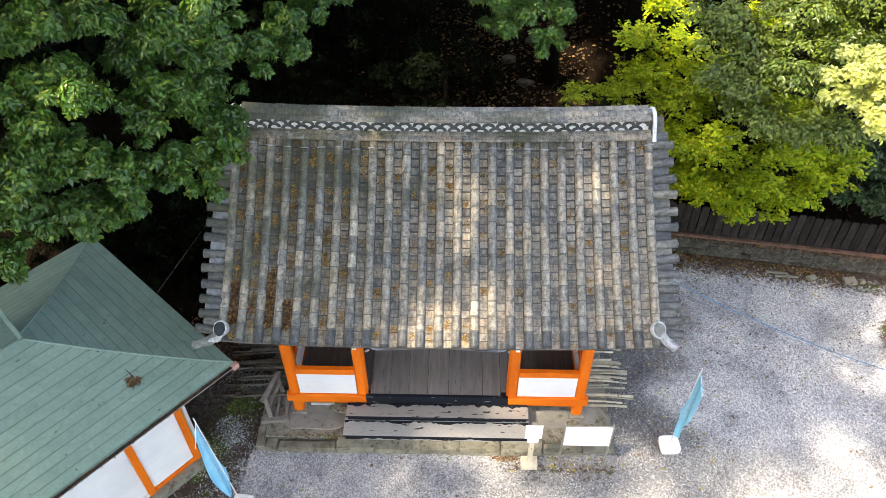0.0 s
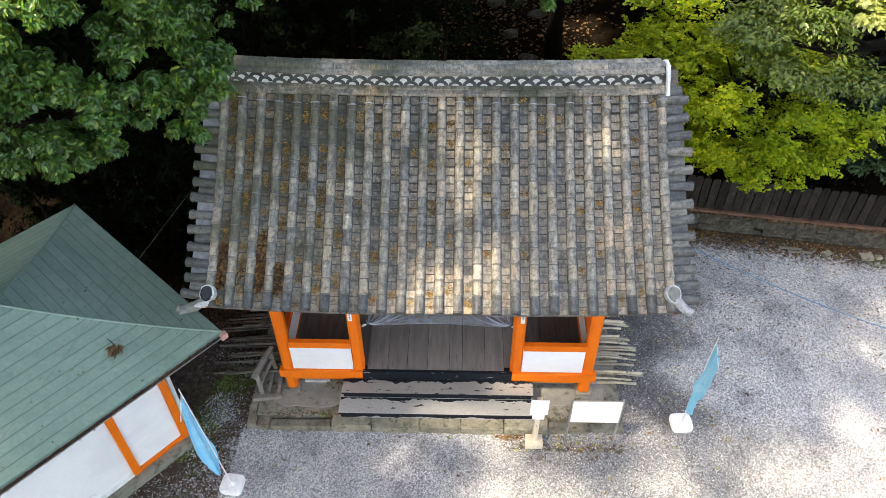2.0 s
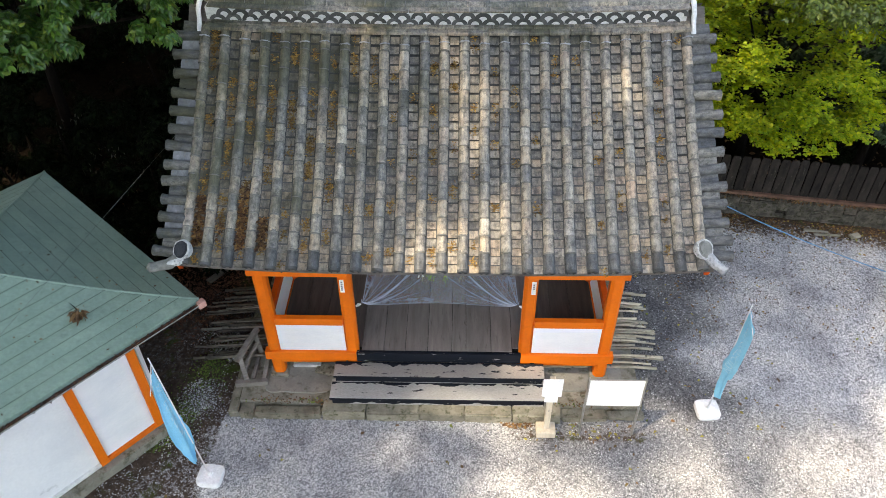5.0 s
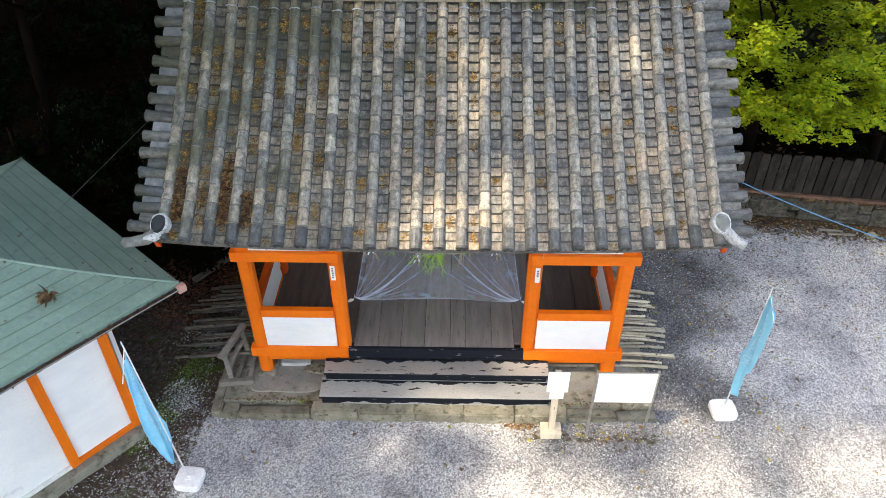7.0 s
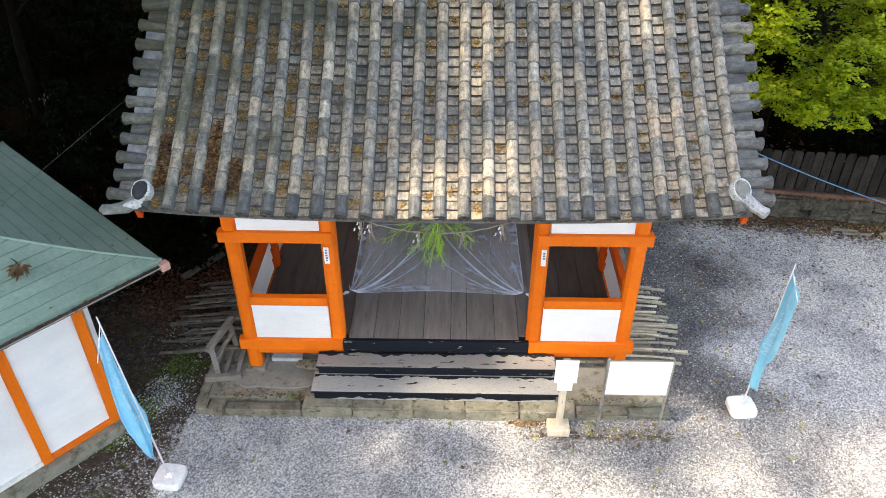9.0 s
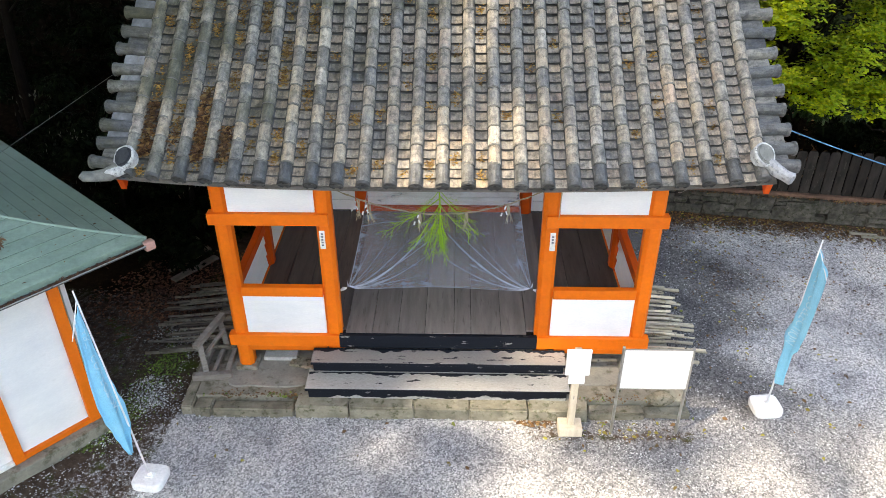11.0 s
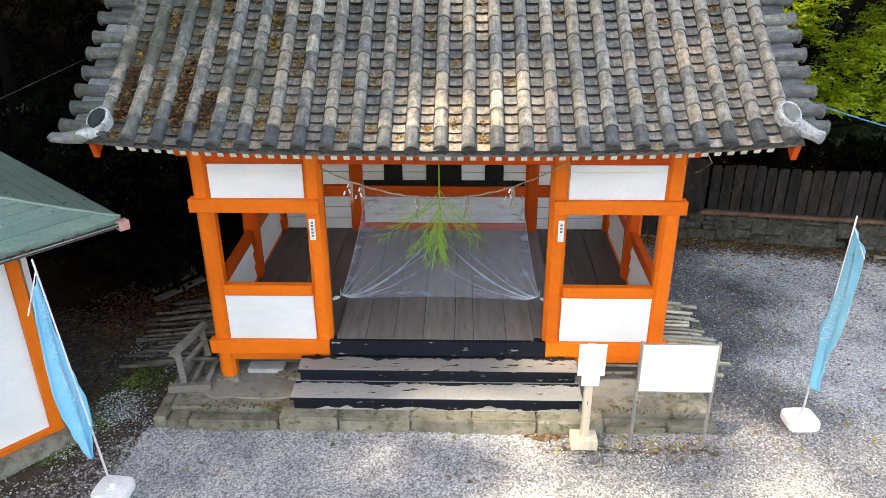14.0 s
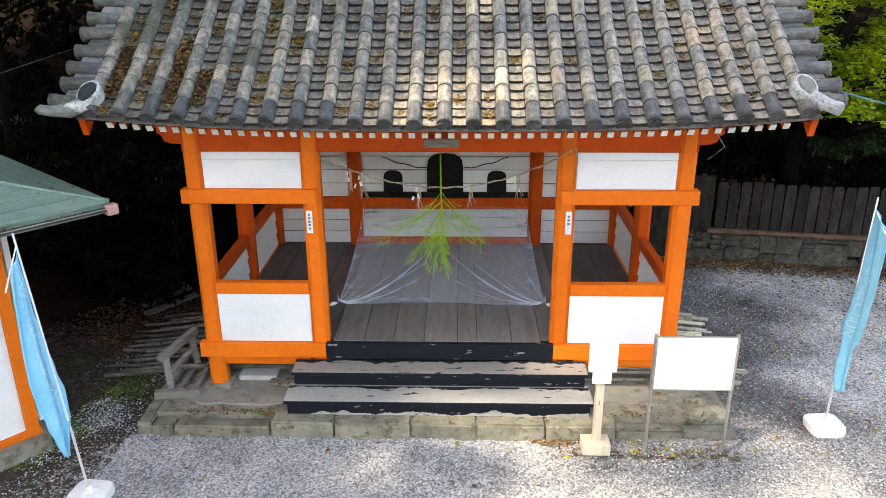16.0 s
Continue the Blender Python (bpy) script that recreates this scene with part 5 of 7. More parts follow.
# corner ornaments
def corner_ornament(s):
    p = roof_xyz(col_x(12 + s * 12, 0.15), 0.13 if s < 0 else 0.20, 0.12 if s < 0 else 0.13)
    m = Matrix.Translation(p) @ pose(0, 0, 0, 42, 0, s * 18)
    seg = 20

    def turned(prof, uneven, seed):
        bm = bmesh.new()
        rings = []
        for r, z in prof:
            rings.append([])
            for k in range(seg):
                t = 2 * math.pi * k / seg
                q = 1 + uneven * noise.noise(Vector((math.cos(t) * 1.7, math.sin(t) * 1.7, seed + z * 9)))
                # drawn out to a rounded point on the low side
                drop = 1.10 + 0.16 * max(0.0, -math.sin(t)) ** 3
                rings[-1].append(bm.verts.new(m @ Vector((r * q * math.cos(t), r * q * drop * math.sin(t), z))))
        for a, b in zip(rings, rings[1:]):
            for k in range(seg):
                bm.faces.new((a[k], a[(k + 1) % seg], b[(k + 1) % seg], b[k]))
        bm.faces.new(rings[-1])
        return bm

    orn = hall_part("corner_ornament", turned([(0.10, -0.10), (0.112, -0.02), (0.117, 0.012), (0.112, 0.030), (0.101, 0.033), (0.094, 0.018), (0.02, 0.016)], 0.09, s * 3.0), RING_PLASTER, "round corner tile ringed with white plaster", True)
    sub_part("disc", turned([(0.098, 0.020), (0.094, 0.034), (0.078, 0.030), (0.074, 0.040), (0.03, 0.042), (0.01, 0.042)], 0.03, s * 5.0), DISC if s < 0 else ORN_TILE, orn)
    h0 = p + Vector((s * 0.06, -0.06, -0.10))
    if s > 0:
        # a plain roll laid outwards over the corner, flared at its mouth
        bm = tubed([h0 - Vector((0.03, -0.05, -0.02)), h0 + Vector((0.07, -0.07, -0.035)), h0 + Vector((0.14, -0.13, -0.06)), h0 + Vector((0.19, -0.17, -0.075)), h0 + Vector((0.20, -0.18, -0.078))], [0.078, 0.070, 0.060, 0.068, 0.052], 12)
        sub_part("spout", bm, OLDPLASTER, orn, "short plastered roll that looks outwards")
    else:
        # a flattened scroll of tile with plaster smeared over its root
        bm = tubed([h0, h0 + Vector((-0.11, -0.06, -0.05)), h0 + Vector((-0.24, -0.12, -0.06)), h0 + Vector((-0.33, -0.16, -0.05)), h0 + Vector((-0.36, -0.17, -0.035))], [0.075, 0.085, 0.075, 0.085, 0.03], 12)
        for v in bm.verts:
            k = max(0.0, min(1.0, (h0.x - v.co.x) / 0.33))
            v.co.z += (p.z - 0.15 - v.co.z) * 0.5 * k + 0.03 * k * k
            v.co += 0.012 * noise.noise_vector(v.co * 8.0)
        sub_part("spout", bm, ORN_TILE, orn, "flattened scroll of tile that looks outwards")
        bm = tubed([p + Vector((0.02, -0.08, -0.11)), p + Vector((-0.05, -0.12, -0.115)), p + Vector((-0.15, -0.16, -0.11)), p + Vector((-0.19, -0.17, -0.11))], [0.035, 0.05, 0.035, 0.012], 9)
        for v in bm.verts:
            v.co += 0.02 * noise.noise_vector(v.co * 14.0)
        sub_part("plaster_smear", bm, RING_PLASTER, orn, "rough smear of white plaster")


corner_ornament(-1)
corner_ornament(1)

# rafters with white ends, eave boards, gable boards
for k in range(52):
    x = RX - 3.30 + k * 0.1295
    lift = 0.11 * min(1.3, abs((x - RX) / 3.4)) ** 3
    z0 = 3.545 + lift
    m = Matrix.Translation((x, -0.80, z0)) @ Matrix.Rotation(math.atan(0.62), 4, 'X')
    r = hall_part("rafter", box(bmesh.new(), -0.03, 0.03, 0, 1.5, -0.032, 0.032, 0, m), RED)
    sub_part("rafter_end", box(bmesh.new(), -0.031, 0.031, -0.008, -0.001, -0.033, 0.033, 0, m), WHITE_TIP, r, "white painted rafter end")
bm = bmesh.new()
for k in range(14):
    x0, x1 = RX - 3.5 + k * 0.5, RX - 3.0 + k * 0.5
    z = 3.60 + 0.11 * min(1.3, abs((x0 + 0.25 - RX) / 3.4)) ** 3
    box(bm, x0, x1 + 0.002, -0.88, -0.79, z, z + 0.04)
# dark wood here paints in the shaded gap below the tile ends
hall_part("eave_board", bm, FENCEWOOD)
for s in (-1, 1):
    x = RX + s * 3.52
    bm = bmesh.new()
    lo, hi = [], []
    for k in range(7):
        d = 0.02 + D_END * k / 6
        p = roof_xyz(x, d, -0.09)
        lo.append((p.x, p.y + (0.0 if k else 0.07), p.z - (0.2 - 0.02 * k if k else 0.19)))
        hi.append((p.x, p.y, p.z))
    for off in (-0.03, 0.03):
        a = [bm.verts.new((q[0] + off, q[1], q[2])) for q in lo]
        b = [bm.verts.new((q[0] + off, q[1], q[2])) for q in hi]
        for k in range(6):
            bm.faces.new((a[k], a[k + 1], b[k + 1], b[k]))
        if off < 0:
            a0, b0 = a, b
    for k in range(6):
        bm.faces.new((a0[k], a[k], a[k + 1], a0[k + 1]))
    bm.faces.new((a0[0], b0[0], b[0], a[0]))
    bmesh.ops.recalc_face_normals(bm, faces=bm.faces)
    hall_part("gable_board", bm, RED)
    bm2 = boxed(C + s * 2.75 - 0.02, C + s * 2.75 + 0.02, 0.3, 3.4, 3.45, 3.55)
    vs = [bm2.verts.new((C + s * 2.75, y, z)) for y, z in ((0.2, 3.5), (3.5, 3.5), (1.85, 5.2))]
    bm2.faces.new(vs)
    hall_part("gable_wall", bm2, WHITE)


# moss tufts and leaf piles in the valleys between the tile rolls
def valley_stuff():
    rng = np.random.default_rng(31)
    P = []
    for _ in range(400):
        i = int(rng.integers(0, 24))
        weight = 1.0 if i < 6 else (0.5 if i < 14 else 0.22)
        if rng.random() > weight:
            continue
        d = D_END * (rng.random() ** 0.9)
        x = (col_x(i, d) + col_x(i + 1, d)) / 2
        k = int(rng.integers(18, 46))
        P.append(np.array([roof_xyz(x + rng.normal() * 0.026, d + rng.normal() * 0.028, 0.012) for _ in range(k)]))
    P = np.concatenate(P)
    n = len(P)
    a = rng.random(n) * 6.28
    f = np.stack([np.cos(a), np.sin(a), 0.5 * rng.random(n)], 1)
    L = 0.02 + 0.025 * rng.random(n)
    tagged(new("roof_moss", leaf_mesh("roof_moss", P, f, np.array([0, -0.5, 1.0]) + 0.5 * rng.normal(size=(n, 3)), L, L * 0.5, MOSS)), "tufts of dry ochre moss lying between the roof tiles", "moss", kind="stuff")
    P = []
    for i, d0, d1, dens in ((0, 0.2, 0.75, 460), (2, 0.2, 0.9, 480), (3, 0.2, 0.55, 220), (1, 0.3, 0.5, 30)):
        for _ in range(dens):
            d = d0 + (d1 - d0) * rng.random()
            P.append(roof_xyz((col_x(i, d) + col_x(i + 1, d)) / 2 + rng.normal() * 0.023, d, 0.010 + 0.016 * rng.random()))
    P = np.array(P)
    n = len(P)
    a = rng.random(n) * 6.28
    f = np.stack([np.cos(a), np.sin(a), 0.6 * (rng.random(n) - 0.2)], 1)
    L = 0.04 + 0.05 * rng.random(n)
    tagged(new("roof_leaf_litter", leaf_mesh("roof_leaf_litter", P, f, np.array([0, -0.5, 1.0]) + 0.6 * rng.normal(size=(n, 3)), L, L * 0.45, DRYLEAF)), "piles of brown dead leaves lodged between the roof tiles", "leaf litter", kind="stuff")


valley_stuff()

# ---- things before and in the hall ----
def plastic_sheet():
    """A thin clear sheet drawn tight to its corners; where it folds it doubles up and turns milky."""
    n, k = 230, 190
    rng = np.random.default_rng(91)
    V, U = np.meshgrid(np.linspace(0, 1, k + 1), np.linspace(0, 1, n + 1), indexing="ij")
    S = 2 * U - 1
    X = C + S * (1.29 + 0.10 * (1 - V) - 0.015 * np.sin(np.pi * V))
    Y = 1.12 + 2.36 * V + 0.03 * np.cos(np.pi * S) * (1 - V)
    Z = 0.85 + 0.62 * V ** 1.35 + 0.05 * np.sin(np.pi * U) * np.sin(np.pi * V)
    veil = np.zeros_like(U)
    lift = np.zeros_like(U)
    # folds: curves that leave a front corner and fade out inside, main ones first
    for s in (-1, 1):
        for reach, rise, bend, wide, much in ((0.50, 0.56, 1.6, 0.009, 1.0), (0.52, 0.60, 1.25, 0.007, 0.7), (0.34, 0.20, 1.2, 0.007, 0.55), (0.30, 0.10, 1.0, 0.006, 0.45), (0.22, 0.50, 1.1, 0.006, 0.4), (0.56, 0.40, 1.9, 0.006, 0.6), (0.38, 0.62, 1.3, 0.006, 0.5), (0.50, 0.16, 1.3, 0.006, 0.5),
                                              (0.10, 0.55, 1.0, 0.006, 0.45), (0.06, 0.40, 1.0, 0.005, 0.4), (0.28, 0.36, 1.3, 0.005, 0.35), (0.42, 0.30, 1.6, 0.005, 0.4), (0.16, 0.26, 1.0, 0.006, 0.35), (0.45, 0.06, 0.9, 0.005, 0.3)):
            reach, rise = reach * rng.uniform(0.88, 1.1), rise * rng.uniform(0.88, 1.1)
            a = (1 - np.abs(S)) / 2
            own = (S * s > -0.02)
            t = np.clip(np.where(reach > rise * 0.5, a / reach, V / rise), 0, 1.2)
            at = np.where(reach > rise * 0.5, rise * t ** bend, V)
            along = np.where(reach > rise * 0.5, a, reach * t ** (1 / bend))
            d = np.hypot(V - at, (a - along) * 1.1) if reach <= rise * 0.5 else np.abs(V - at) / np.sqrt(1 + (rise / reach * bend) ** 2)
            if reach <= rise * 0.5:
                d = np.abs(a - along)
            fade = np.clip(1.1 - t, 0, 1) ** 0.8
            g = np.exp(-(d / (wide * (0.35 + 0.45 * t))) ** 2) * fade * own
            veil = np.maximum(veil, 0.72 * much * g)
            lift += 0.012 * g
    # a slack crease across, and the hems
    wave = 0.585 + 0.02 * np.sin(9 * U) - 0.06 * (U - 0.5) ** 2
    veil = np.maximum(veil, 0.22 * np.exp(-((V - wave) / 0.004) ** 2) * (np.abs(S) > 0.42))
    rim = np.minimum((1 - np.abs(S)) * 0.65, V)
    veil = np.maximum(veil, 0.45 * np.exp(-(rim / 0.005) ** 2))
    veil = np.maximum(veil, 0.10 * np.exp(-(rim / 0.06)))
    Z = np.maximum(Z + lift, 0.84)
    Z += 0.003 * (np.sin(3.1 * X + 1.7 * Y) + np.sin(5.3 * Y - 2.2 * X + 1.0))
    idx = np.arange(U.size).reshape(U.shape)
    faces = np.stack([idx[:-1, :-1].ravel(), idx[:-1, 1:].ravel(), idx[1:, 1:].ravel(), idx[1:, :-1].ravel()], 1)
    me = np_mesh("film", np.stack([X.ravel(), Y.ravel(), Z.ravel()], 1), faces, FILM, True)
    me.attributes.new("veil", 'FLOAT', 'POINT').data.foreach_set("value", veil.ravel().astype(np.float32))
    root = empty("plastic_sheet", (C, 1.2, 0.84), label="clear plastic sheet stretched over the hall's floor", category="plastic sheet")
    under(new("film", me), root)
    for s in (-1, 1):
        p = Vector((C + s * 1.40, 1.10, 0.86))
        under(part("corner_knot", tubed([p, p + Vector((s * 0.05, -0.02, 0.0)), p + Vector((s * 0.09, -0.05, -0.01))], [0.012, 0.03, 0.015], 7), PLASTIC), root)


plastic_sheet()


def straw_rope():
    root = empty("straw_rope", (C, 0.0, 2.8), label="thin sagging straw rope with paper and straw tassels", category="rope")
    pts = []
    for k in range(41):
        u = k / 40
        x = -1.27 + 2.77 * u
        z = 2.785 + 0.36 * (abs(2 * u - 1) ** 2.0) + 0.06 * u ** 3 + 0.006 * math.sin(k * 2.1)
        pts.append((x, -0.025 + 0.02 * abs(2 * u - 1), z))
    for ph in (0.0, math.pi):
        q = [(x, y + 0.007 * math.cos(i * 1.3 + ph), z + 0.007 * math.sin(i * 1.3 + ph)) for i, (x, y, z) in enumerate(pts)]
        under(part("strand", tubed(q, 0.0045, 6), ROPE, smooth=True), root)
    end = Vector(pts[-1])
    under(part("tied_end", tubed([end, end + Vector((0.05, 0.0, 0.02)), end + Vector((0.07, 0.0, -0.12)), end + Vector((0.06, 0.0, -0.5))], [0.01, 0.012, 0.008, 0.004], 6), ROPE), root)
    rnd = random.Random(8)
    for x, paper in ((-0.93, True), (-0.80, False), (-0.16, False), (0.40, False), (0.92, True)):
        u = (x + 1.27) / 2.77
        z = 2.785 + 0.36 * (abs(2 * u - 1) ** 2.0) + 0.06 * u ** 3
        bm = bmesh.new()
        for _ in range(6):
            a = Vector((x + rnd.uniform(-.02, .02), -0.03, z))
            tube(bm, [a, a + Vector((rnd.uniform(-.02, .02), rnd.uniform(-.01, .01), -0.12)), a + Vector((rnd.uniform(-.05, .05), rnd.uniform(-.02, .02), -rnd.uniform(0.2, 0.3)))], 0.0035, 4)
        under(part("straw_tassel", bm, ROPE), root)
        if paper or x < 0:
            bm = bmesh.new()
            for k, (dx, dz) in enumerate(((-0.03, -0.02), (-0.07, -0.07), (-0.05, -0.12))):
                box(bm, x + dx * 0.7 - 0.010, x + dx * 0.7 + 0.008, -0.046 - 0.004 * k, -0.044 - 0.004 * k, z + dz - 0.05, z + dz, 0, pose(x, 0, z, 0, 18 * (-1) ** k, 0) @ pose(-x, 0, -z))
            under(part("folded_paper", bm, PAPER), root)


straw_rope()


def back_rope():
    pts = []
    for k in range(25):
        u = k / 24
        pts.append((-0.95 + 1.98 * u, 3.42, 2.10 + 0.20 * abs(2 * u - 1) ** 2 + 0.012 * math.sin(k * 1.7)))
    tagged(part("thin_rope", tubed(pts, 0.008, 5), FENCEWOOD), "thin dark rope sagging before the back wall", "rope")


back_rope()


def twig_bunch():
    """A hanging branch: a long stem whose arms leave it one after another and split into ever finer shoots."""
    cx, cy = 0.02, 1.62
    root = empty("green_branch", (cx, cy, 3.3), label="fresh yellow-green twig bunch hanging under the ceiling", category="branch")
    rnd = random.Random(9)

    def shoot(bm, p, d, length, r, depth):
        pts, n = [p], 6
        sway = Vector((rnd.uniform(-1, 1), rnd.uniform(-1, 1), rnd.uniform(-0.8, 0.6))) * 0.04
        for i in range(n):
            d = (d + sway + Vector((rnd.uniform(-1, 1), rnd.uniform(-1, 1), rnd.uniform(-1, 1))) * 0.07).normalized()
            pts.append(pts[-1] + d * length / n)
        tube(bm, pts, [max(0.0013, r * (1 - 0.72 * i / n)) for i in range(n + 1)], 5 if depth == 0 else 4 if depth == 1 else 3, False)
        if depth >= 3:
            return
        count = (12, 6, 3)[depth]
        for i in range(count):
            u = 0.18 + 0.80 * (i + rnd.uniform(0.2, 0.9)) / count
            j = min(n - 1, int(u * n))
            q = pts[j].lerp(pts[j + 1], u * n - j)
            ax = (pts[j + 1] - pts[j]).normalized()
            side = ax.cross(Vector((rnd.uniform(-1, 1), rnd.uniform(-1, 1), rnd.uniform(-1, 1)))).normalized()
            a = radians(rnd.uniform(18, 46))
            e = ax * math.cos(a) + side * math.sin(a) - Vector((0, 0, 0.10))
            shoot(bm, q, e.normalized(), length * rnd.uniform(0.22, 0.40) * (1.1 - 0.45 * u), r * 0.40, depth + 1)

    axis = [(cx, cy, 3.45), (cx, cy, 2.9), (cx + 0.005, cy, 2.25), (cx + 0.02, cy, 1.95), (cx + 0.015, cy - 0.01, 1.68)]
    under(part("stem", tubed(axis, [0.008, 0.010, 0.013, 0.011, 0.009], 6), TWIG_GREEN), root)
    arms = [(-0.82, 2.12, 1.02, 0.0095), (-0.55, 2.0, 0.85, 0.009), (-0.28, 1.92, 0.70, 0.008), (0.62, 2.26, 0.72, 0.006), (0.80, 2.16, 0.82, 0.0075), (0.52, 2.02, 0.70, 0.0075), (0.20, 1.88, 0.55, 0.0065),
            (0.05, 1.72, 0.66, 0.0085), (-0.10, 1.74, 0.58, 0.007), (0.14, 1.70, 0.60, 0.007), (-0.02, 1.84, 0.62, 0.007), (-0.50, 2.26, 0.62, 0.0055), (0.10, 2.0, 0.6, 0.006), (-0.14, 2.05, 0.66, 0.006), (-0.30, 1.85, 0.5, 0.005)]
    for spread, z, length, r in arms:
        bm = bmesh.new()
        shoot(bm, Vector((cx + 0.01, cy, z)), Vector((spread * 1.15, rnd.uniform(-0.30, 0.2), -0.92)).normalized(), length, r, 0)
        under(part("twig", bm, TWIG_GREEN), root)


twig_bunch()


def sign_post():
    x, y = 1.815, -0.93
    root = empty("sign_post", (x, y, 0), label="blank white sign board on a short pale wooden post", category="sign")
    under(part("base", boxed(x - 0.16, x + 0.15, y - 0.11, y + 0.12, 0, 0.135, 0.008), NEWWOOD), root)
    under(part("post", boxed(x - 0.045, x + 0.045, y - 0.03, y + 0.05, 0.13, 1.40, 0.006), NEWWOOD), root)
    under(part("board", boxed(x - 0.15, x + 0.155, y - 0.062, y - 0.035, 1.03, 1.44, 0.004), BOARD), root)
    under(part("lower_board", boxed(x - 0.10, x + 0.105, y - 0.060, y - 0.037, 0.885, 1.028, 0.004), BOARD), root)
    under(part("writing_bar", boxed(x - 0.005, x + 0.005, y - 0.0315, y - 0.03, 0.60, 0.66), INK), root)


sign_post()


def notice_board():
    x0, x1, y = 2.36, 3.215, -0.97
    root = empty("notice_board", ((x0 + x1) / 2, y, 0), label="blank white notice board on two thin metal legs", category="notice board")
    for x in (x0, x1):
        under(part("leg", boxed(x - 0.017, x + 0.017, y + 0.003, y + 0.034, -0.02, 1.47, 0.004), METAL), root)
        under(part("edge", boxed(x - 0.012, x + 0.012, y - 0.022, y + 0.001, 0.815, 1.455, 0.002), METAL), root)
    under(part("board", boxed(x0 + 0.014, x1 - 0.014, y - 0.018, y - 0.002, 0.825, 1.445, 0.002), BOARD), root)
    for z in (0.815, 1.448):
        under(part("rim", boxed(x0 + 0.014, x1 - 0.014, y - 0.021, y + 0.0, z, z + 0.009), METAL), root)


notice_board()


def banner(base, top, arm, cloth, turn, label):
    """A cloth banner on a white pole in a moulded water-filled base; cloth: rows of (height, near x, near y, far x, far y)."""
    b, t = Vector(base), Vector(top)
    root = empty("banner_flag", base, label=label, category="flag", group="banners before the hall")
    g = bmesh.new()
    rings = []
    for k, z in ((0.97, 0.0), (1.0, 0.02), (1.0, 0.085), (0.97, 0.104), (0.90, 0.112), (0.30, 0.112), (0.26, 0.122)):
        ring = []
        for i in range(28):
            a = 2 * math.pi * i / 28
            ca, sa = math.cos(a), math.sin(a)
            ring.append(g.verts.new((0.195 * k * math.copysign(abs(ca) ** 0.42, ca), 0.185 * k * math.copysign(abs(sa) ** 0.42, sa), z)))
        rings.append(ring)
    for r0, r1 in zip(rings, rings[1:]):
        for i in range(28):
            g.faces.new((r0[i], r0[(i + 1) % 28], r1[(i + 1) % 28], r1[i]))
    g.faces.new(rings[0][::-1])
    g.faces.new(rings[-1])
    bmesh.ops.transform(g, matrix=pose(b.x, b.y, b.z, 0, 0, turn), verts=g.verts)
    under(part("weight_base", g, PLASTIC, smooth=False), root)
    foot = b + (t - b).normalized() * 0.10
    under(part("socket", tubed([b + Vector((0, 0, 0.10)), b + Vector((0, 0, 0.17))], [0.035, 0.03], 10), PLASTIC), root)
    under(part("pole", tubed([foot, foot.lerp(t, 0.5), t + (t - b).normalized() * 0.12], [0.013, 0.012, 0.009], 8), PLASTIC, smooth=True), root)
    under(part("cross_arm", tubed([t, Vector(arm)], 0.007, 6), PLASTIC), root)
    bm = bmesh.new()
    nu, rows = 14, []
    zs = [c[0] for c in cloth]
    for j in range(49):
        z = zs[0] + (zs[-1] - zs[0]) * j / 48
        k = max(i for i in range(len(zs)) if zs[i] >= z - 1e-6)
        k = min(k, len(zs) - 2)
        f = (zs[k] - z) / (zs[k] - zs[k + 1])
        f = f * f * (3 - 2 * f)
        c0, c1 = cloth[k], cloth[k + 1]
        x0, y0, x1, y1 = (c0[i] * (1 - f) + c1[i] * f for i in range(1, 5))
        row = []
        for i in range(nu + 1):
            u = i / nu
            w = 0.035 * math.sin(9 * u + 2.2 * z) * math.sin(math.pi * u) * (0.4 + j / 48)
            row.append(bm.verts.new((x0 + (x1 - x0) * u + w, y0 + (y1 - y0) * u - w * 0.6, z + 0.01 * math.sin(5 * u + j * 0.6) * (j / 48) - 0.16 * u * max(0, 1 - j / 8))))
        rows.append(row)
    for a, c in zip(rows, rows[1:]):
        for i in range(nu):
            bm.faces.new((a[i], a[i + 1], c[i + 1], c[i]))
    co = [[v.co.copy() for v in r] for r in rows]
    cl = under(part("cloth", bm, CYAN, smooth=True), root)
    mod = cl.modifiers.new("thickness", 'SOLIDIFY')
    mod.thickness = 0.004
    # faded white print that runs down the cloth along the pole, the same on both faces
    def on_cloth(u, v, off):
        i, j = min(nu - 1e-4, max(0, u * nu)), min(48 - 1e-4, max(0, v * 48))
        m, k = int(i), int(j)
        p = co[k][m].lerp(co[k][m + 1], i - m).lerp(co[k + 1][m].lerp(co[k + 1][m + 1], i - m), j - k)
        return p + (co[k][m + 1] - co[k][m]).cross(co[k + 1][m] - co[k][m]).normalized() * off
    for word, v0, v1 in (("ART", 0.12, 0.235), ("COLLECTION", 0.28, 0.68)):
        txt = bpy.data.curves.new("print", 'FONT')
        txt.body = word
        txt.size = 1.0
        txt.resolution_u = 2
        holder = bpy.data.objects.new("print", txt)
        flat = bpy.data.meshes.new_from_object(holder)
        bpy.data.objects.remove(holder)
        wide = max(v.co.x for v in flat.vertices)
        for off in (-0.007, 0.007):
            bm = bmesh.new()
            vs = [bm.verts.new(on_cloth(0.24 + 0.42 * v.co.y, v0 + (v1 - v0) * v.co.x / wide, off)) for v in flat.vertices]
            for p in flat.polygons:
                bm.faces.new([vs[k] for k in p.vertices])
            part("print", bm, PALEPRINT, cl, "white lettering faded into the cloth")
        bpy.data.meshes.remove(flat)
